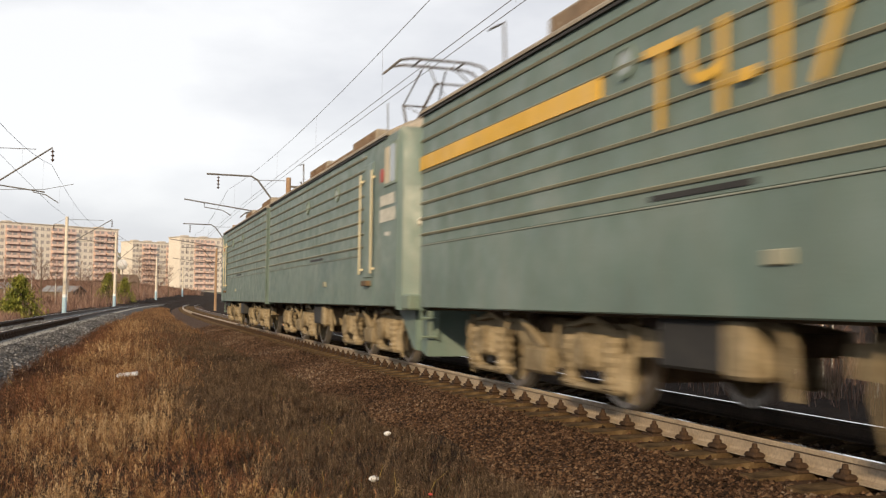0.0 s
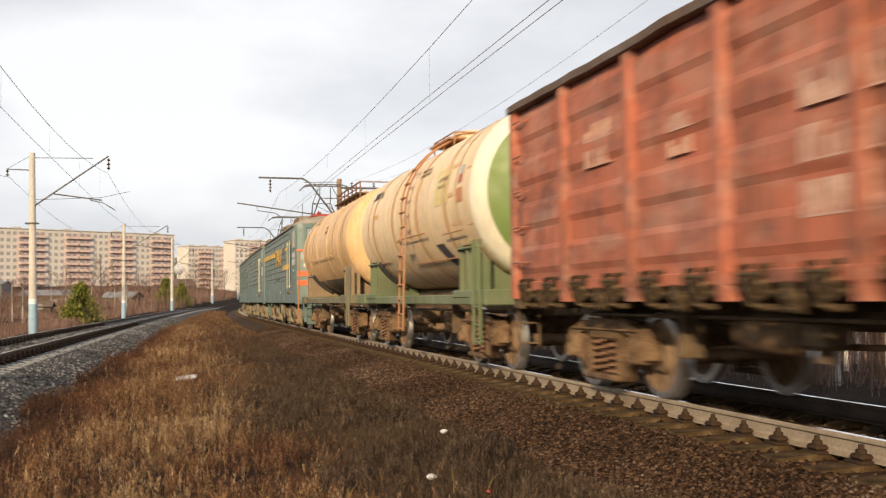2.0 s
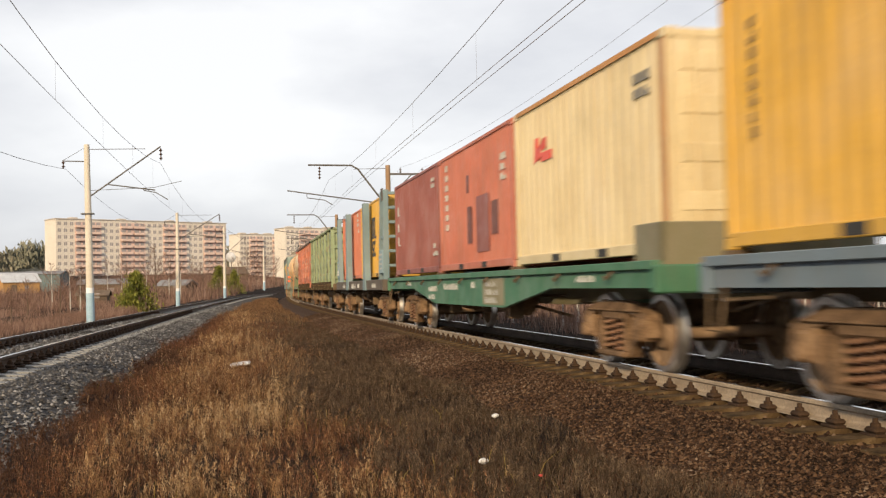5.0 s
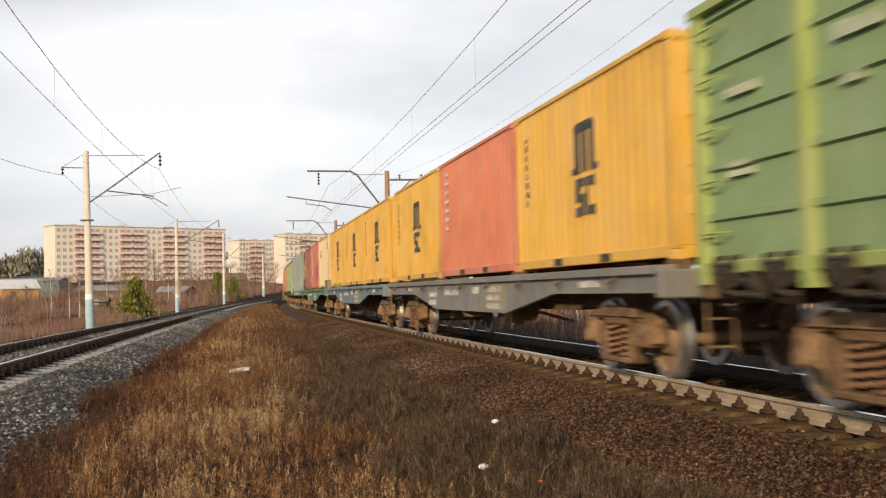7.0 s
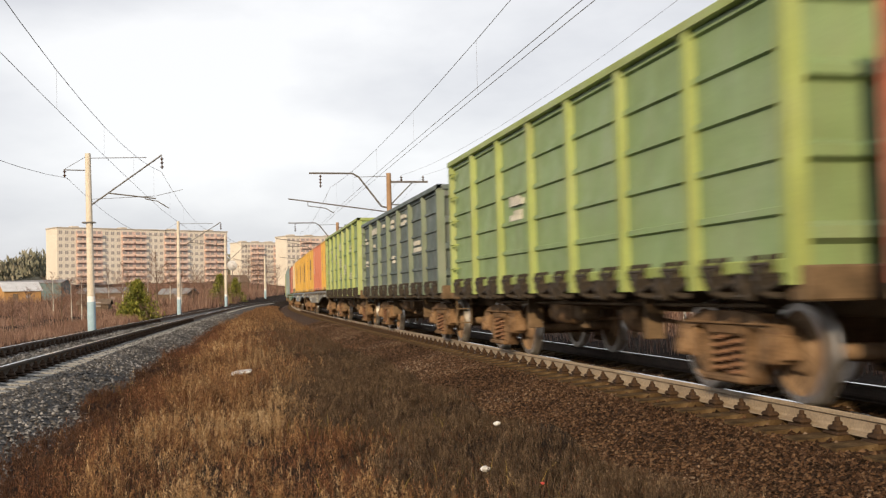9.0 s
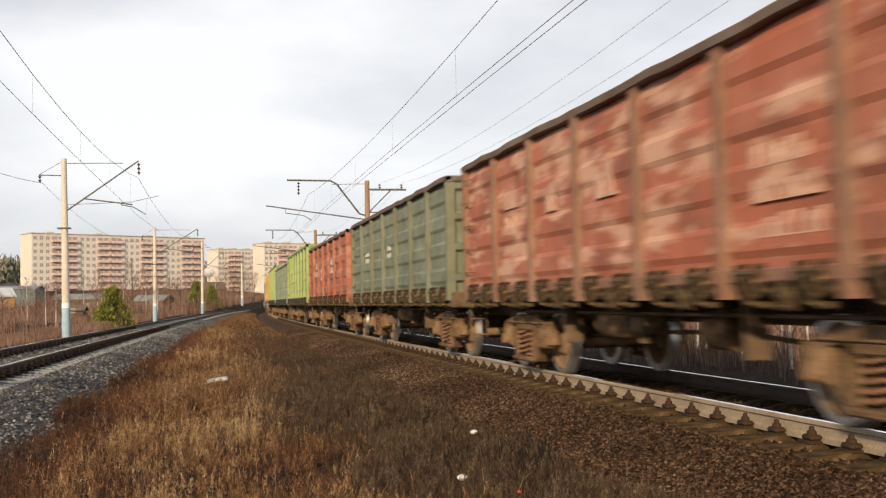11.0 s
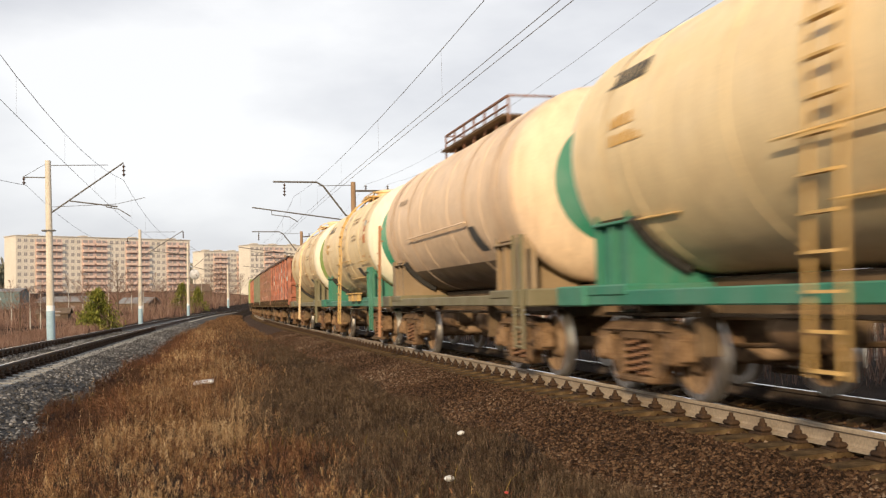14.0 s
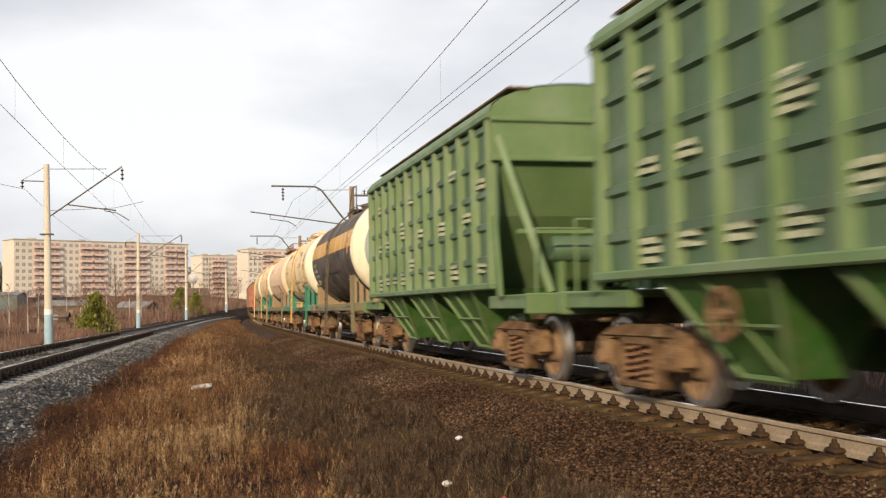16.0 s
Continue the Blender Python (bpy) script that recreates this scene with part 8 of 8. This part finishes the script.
M_SHEDROOF = rough_mat("grey_sheet_roof", [(0.3, (0.15, 0.15, 0.155)), (0.7, (0.26, 0.26, 0.265))], 0.8, 0.8, 0.2)
M_PALEROOF = rough_mat("pale_sheet_roof", [(0.3, (0.42, 0.43, 0.45)), (0.7, (0.58, 0.59, 0.61))], 0.8, 0.6, 0.2)
M_SHEDWALL = rough_mat("dark_plank_wall", [(0.3, (0.10, 0.075, 0.055)), (0.7, (0.20, 0.15, 0.11))], 1.5, 0.9, 0.3)
M_TEALWALL = rough_mat("faded_teal_wall", [(0.3, (0.10, 0.15, 0.16)), (0.7, (0.18, 0.24, 0.25))], 1.5, 0.9, 0.3)
M_OCHREWALL = rough_mat("ochre_plank_wall", [(0.3, (0.36, 0.20, 0.08)), (0.7, (0.48, 0.29, 0.13))], 1.5, 0.9, 0.3)


def shed(label, az, d, w, dep, h, rise, turn, roof, wall):
    x, y = polar(az, d)
    root = thing("shed", label, "shed", "sheds beyond the railway", pose(x, y, ground_z(x, y) - .3, 0, 0, turn))
    part("wall", Geo().prism([(0, 0), (dep, 0), (dep, h + .3), (dep / 2, h + rise + .3), (0, h + .3)], -w / 2, w / 2, "x"), wall, root)
    part("roof", Geo().prism([(-.3, h + .22), (dep / 2, h + rise + .32), (dep + .3, h + .22), (dep + .3, h + .34), (dep / 2, h + rise + .46), (-.3, h + .34)], -w / 2 - .3, w / 2 + .3, "x"), roof, root)
    part("door", Geo().box(-w * .2 - .5, -w * .2 + .5, -.05, 0, .3, 2.1), M_SHEDWALL, root)
    part("window", Geo().box(w * .15 - .4, w * .15 + .4, -.05, 0, 1.2, 1.9), M_WINDOW, root)


shed("long low shed with a grey sheet roof", -19.8, 185, 9, 4, 2.3, .8, 4, M_SHEDROOF, M_SHEDWALL)
shed("wooden shed with a pale sloping roof", -23.9, 215, 7.0, 5.5, 2.3, 1.7, 40, M_PALEROOF, M_OCHREWALL)
shed("grey-teal workshop with a flat sheet roof", -24.6, 230, 22, 6, 3.6, .5, 2, M_SHEDROOF, M_TEALWALL)
shed("small dark plank shed", -20.4, 150, 4, 3, 1.3, .6, 12, M_SHEDWALL, M_SHEDWALL)
shed("small plank shed with a grey roof", -16.3, 190, 6, 4, 1.7, .9, -15, M_SHEDROOF, M_SHEDWALL)
shed("house with a brown gable roof behind the shrubs", -12.9, 260, 7, 6, 2.6, 1.8, 30, M_SHEDWALL, M_SHEDWALL)


def dish():
    x, y = polar(-13.05, 240)
    z0 = ground_z(x, y)
    t = thing("satellite_dish", "large white round dish on a mast beyond the shrubs", "dish", at=pose(x, y, z0))
    part("mast", Geo().tube([(0, 0, 0), (0, 0, 7.4 - z0 + 1.2)], .1, 8), M_STEEL_DARK, t)
    prof = [(.55 * (q / 1.25) ** 2 - .55, q) for q in [1.25 * i / 8 for i in range(9)]]
    part("reflector", Geo().lathe(prof, "y", 24), M_PALEROOF, t, smooth=True, at=pose(0, -.2, 8.6 - z0, 12, 0, -12))


dish()


def far_woods():
    """Wooded rise on the horizon, left of the flats and in the gap behind them."""
    P, H = [], []
    for az, d, top in [(a, RNG.uniform(620, 760), 1.0) for a in np.concatenate([np.arange(-30, -20.5, .02), np.arange(-15, -5, .02)])]:
        x, y = polar(az + RNG.uniform(-.05, .05), d)
        P.append((x, y, 9 + 10 * smooth(-19, -27, az) + 4 * math.sin(az * 1.3)))
        H.append(RNG.uniform(13, 21))
    P, H = np.array(P), np.array(H)
    m = 24
    n = len(P)
    X = np.repeat(P[:, 0], m) + RNG.normal(0, 2.0, n * m)
    Y = np.repeat(P[:, 1], m) + RNG.normal(0, 2.0, n * m)
    Z = np.repeat(P[:, 2], m) - 2 + np.repeat(H, m) * RNG.uniform(0, .75, n * m)
    blades("far_woods", np.stack([X, Y, Z], 1), RNG.uniform(1.5, 4, n * m), RNG.uniform(.35, .9, n * m), RNG.uniform(.1, .7, n * m), M_WOODS, "dark mixed woods on the rise behind the flats", "woods")
    g = Geo()
    rows = []
    for az in range(-46, 2, 2):
        x0, y0 = polar(az, 560)
        x1, y1 = polar(az, 700)
        x2, y2 = polar(az, 1500)
        hz = 9 + 10 * smooth(-19, -27, az) + 4 * math.sin(az * 1.3)
        rows.append([(x0, y0, 2), (x1, y1, hz + 3), (x2, y2, hz + 4)])
    structure("backdrop_hill", g.grid(rows), M_WOODS, "wooded rise on the horizon", True)


far_woods()

# ---- sleepers and fastenings ----
def sleeper_geo():
    return Geo().prism([(-1.35, -.40), (-1.35, -.205), (-.95, -.185), (-.6, -.185), (-.45, -.225), (.45, -.225), (.6, -.185), (.95, -.185), (1.35, -.205), (1.35, -.40)][::-1], -.125, .125)


def along(line, s, z):
    x, y, a = on(line, s)
    return pose(x, y, z, 0, 0, math.degrees(a))


def fastening_geo():
    g = Geo()
    g.box(-.09, .08, -.11, .11, -.19, -.165, .006)
    g.box(-.06, .06, -.085, .085, -.165, -.115, .02)
    g.lathe([(-.165, .045), (-.085, .042), (-.08, .026), (-.045, .022), (-.04, 0)], "z", 8)
    return g


def lay(line, z, bed, mat, key, s0, s1):
    me = shared(key, sleeper_geo, mat)
    k = 0
    g = Geo()
    s = s0
    while s < s1:
        if k < 290:
            ob = part("sleeper", me, None, bed, at=along(line, s + RNG.uniform(-.015, .015), z + RNG.uniform(-.006, .004)) @ pose(0, 0, 0, 0, 0, RNG.uniform(-.6, .6)))
        else:
            x, y, a = on(line, s)
            m = pose(x, y, z, 0, 0, math.degrees(a))
            q = sleeper_geo()
            g.add([m @ Vector(v) for v in q.v], q.f)
        k += 1
        s += .556
    if g.v:
        tagged(part("far_sleepers", g, mat, bed), "", kind="stuff")


lay(MAIN, 0, bed_main, M_SLEEPER, "sleeper", -14, 175)
lay(SIDE, SIDE_Z, bed_side, M_SLEEPER_GREY, "sleeper_grey", -22, 175)


def fasten(line, z, off, rail_ob, near, label):
    me = shared("fastening", fastening_geo, M_FASTENER)
    g = Geo()
    s = -14.0 if line is MAIN else -6.0
    k = 0
    while s < 110:
        for side in (-1, 1):
            x, y, a = on(line, s, off + side * .105)
            m = pose(x, y, z, 0, 0, math.degrees(a) + (0 if side > 0 else 180))
            if near and side < 0 and k < 170:
                part("fastening", me, None, rail_ob, at=m)
            elif s < 45:
                q = fastening_geo()
                g.add([m @ Vector(v) for v in q.v], q.f)
        k += 1
        s += .556
    tagged(part("small_fastenings", g, M_FASTENER, rail_ob), "", kind="stuff")


fasten(MAIN, 0, -.797, bpy.data.objects["rail_1"], True, "")
fasten(SIDE, SIDE_Z, .797, bpy.data.objects["rail_4"], False, "")
fasten(SIDE, SIDE_Z, -.797, bpy.data.objects["rail_3"], False, "")


# ---- what moves ----
def wagon_pose(s, bogies):
    x1, y1, _ = on(MAIN, s + bogies)
    x0, y0, _ = on(MAIN, s - bogies)
    return pose((x0 + x1) / 2, (y0 + y1) / 2, 0, 0, 0, math.degrees(math.atan2(y1 - y0, x1 - x0)))


def motions():
    """The train runs away along the main track; every wheelset rolls."""
    behind = 0.0
    for ob, length, shift, bogies, loads in TRAIN:
        s0 = START - behind - length / 2 + shift
        behind += length
        poses = [(i * 0.5, wagon_pose(s0 + SPEED * i * 0.5 + PULL.get(i * 0.5, 0.0), bogies)) for i in range(33)]
        walk(ob, poses)
        for box, x in loads:
            walk(box, [(t, m @ pose(x, 0, 1.405)) for t, m in poses])
    for kind, radius in (("freight", 0.475), ("loco", 0.60)):
        first = {}
        for wheel, x in TURNING[kind]:
            if x not in first:
                turn = math.degrees(SPEED / FPS / radius)
                walk(wheel, [(i / FPS, pose(x, 0, radius, 0, (turn * i) % 360, 0)) for i in range(16 * FPS + 1)])
                first[x] = wheel
            else:
                a, b = first[x].animation_data, wheel.animation_data_create()
                wheel.rotation_mode = "QUATERNION"
                b.action = a.action
                b.action_slot = a.action_slot


motions()
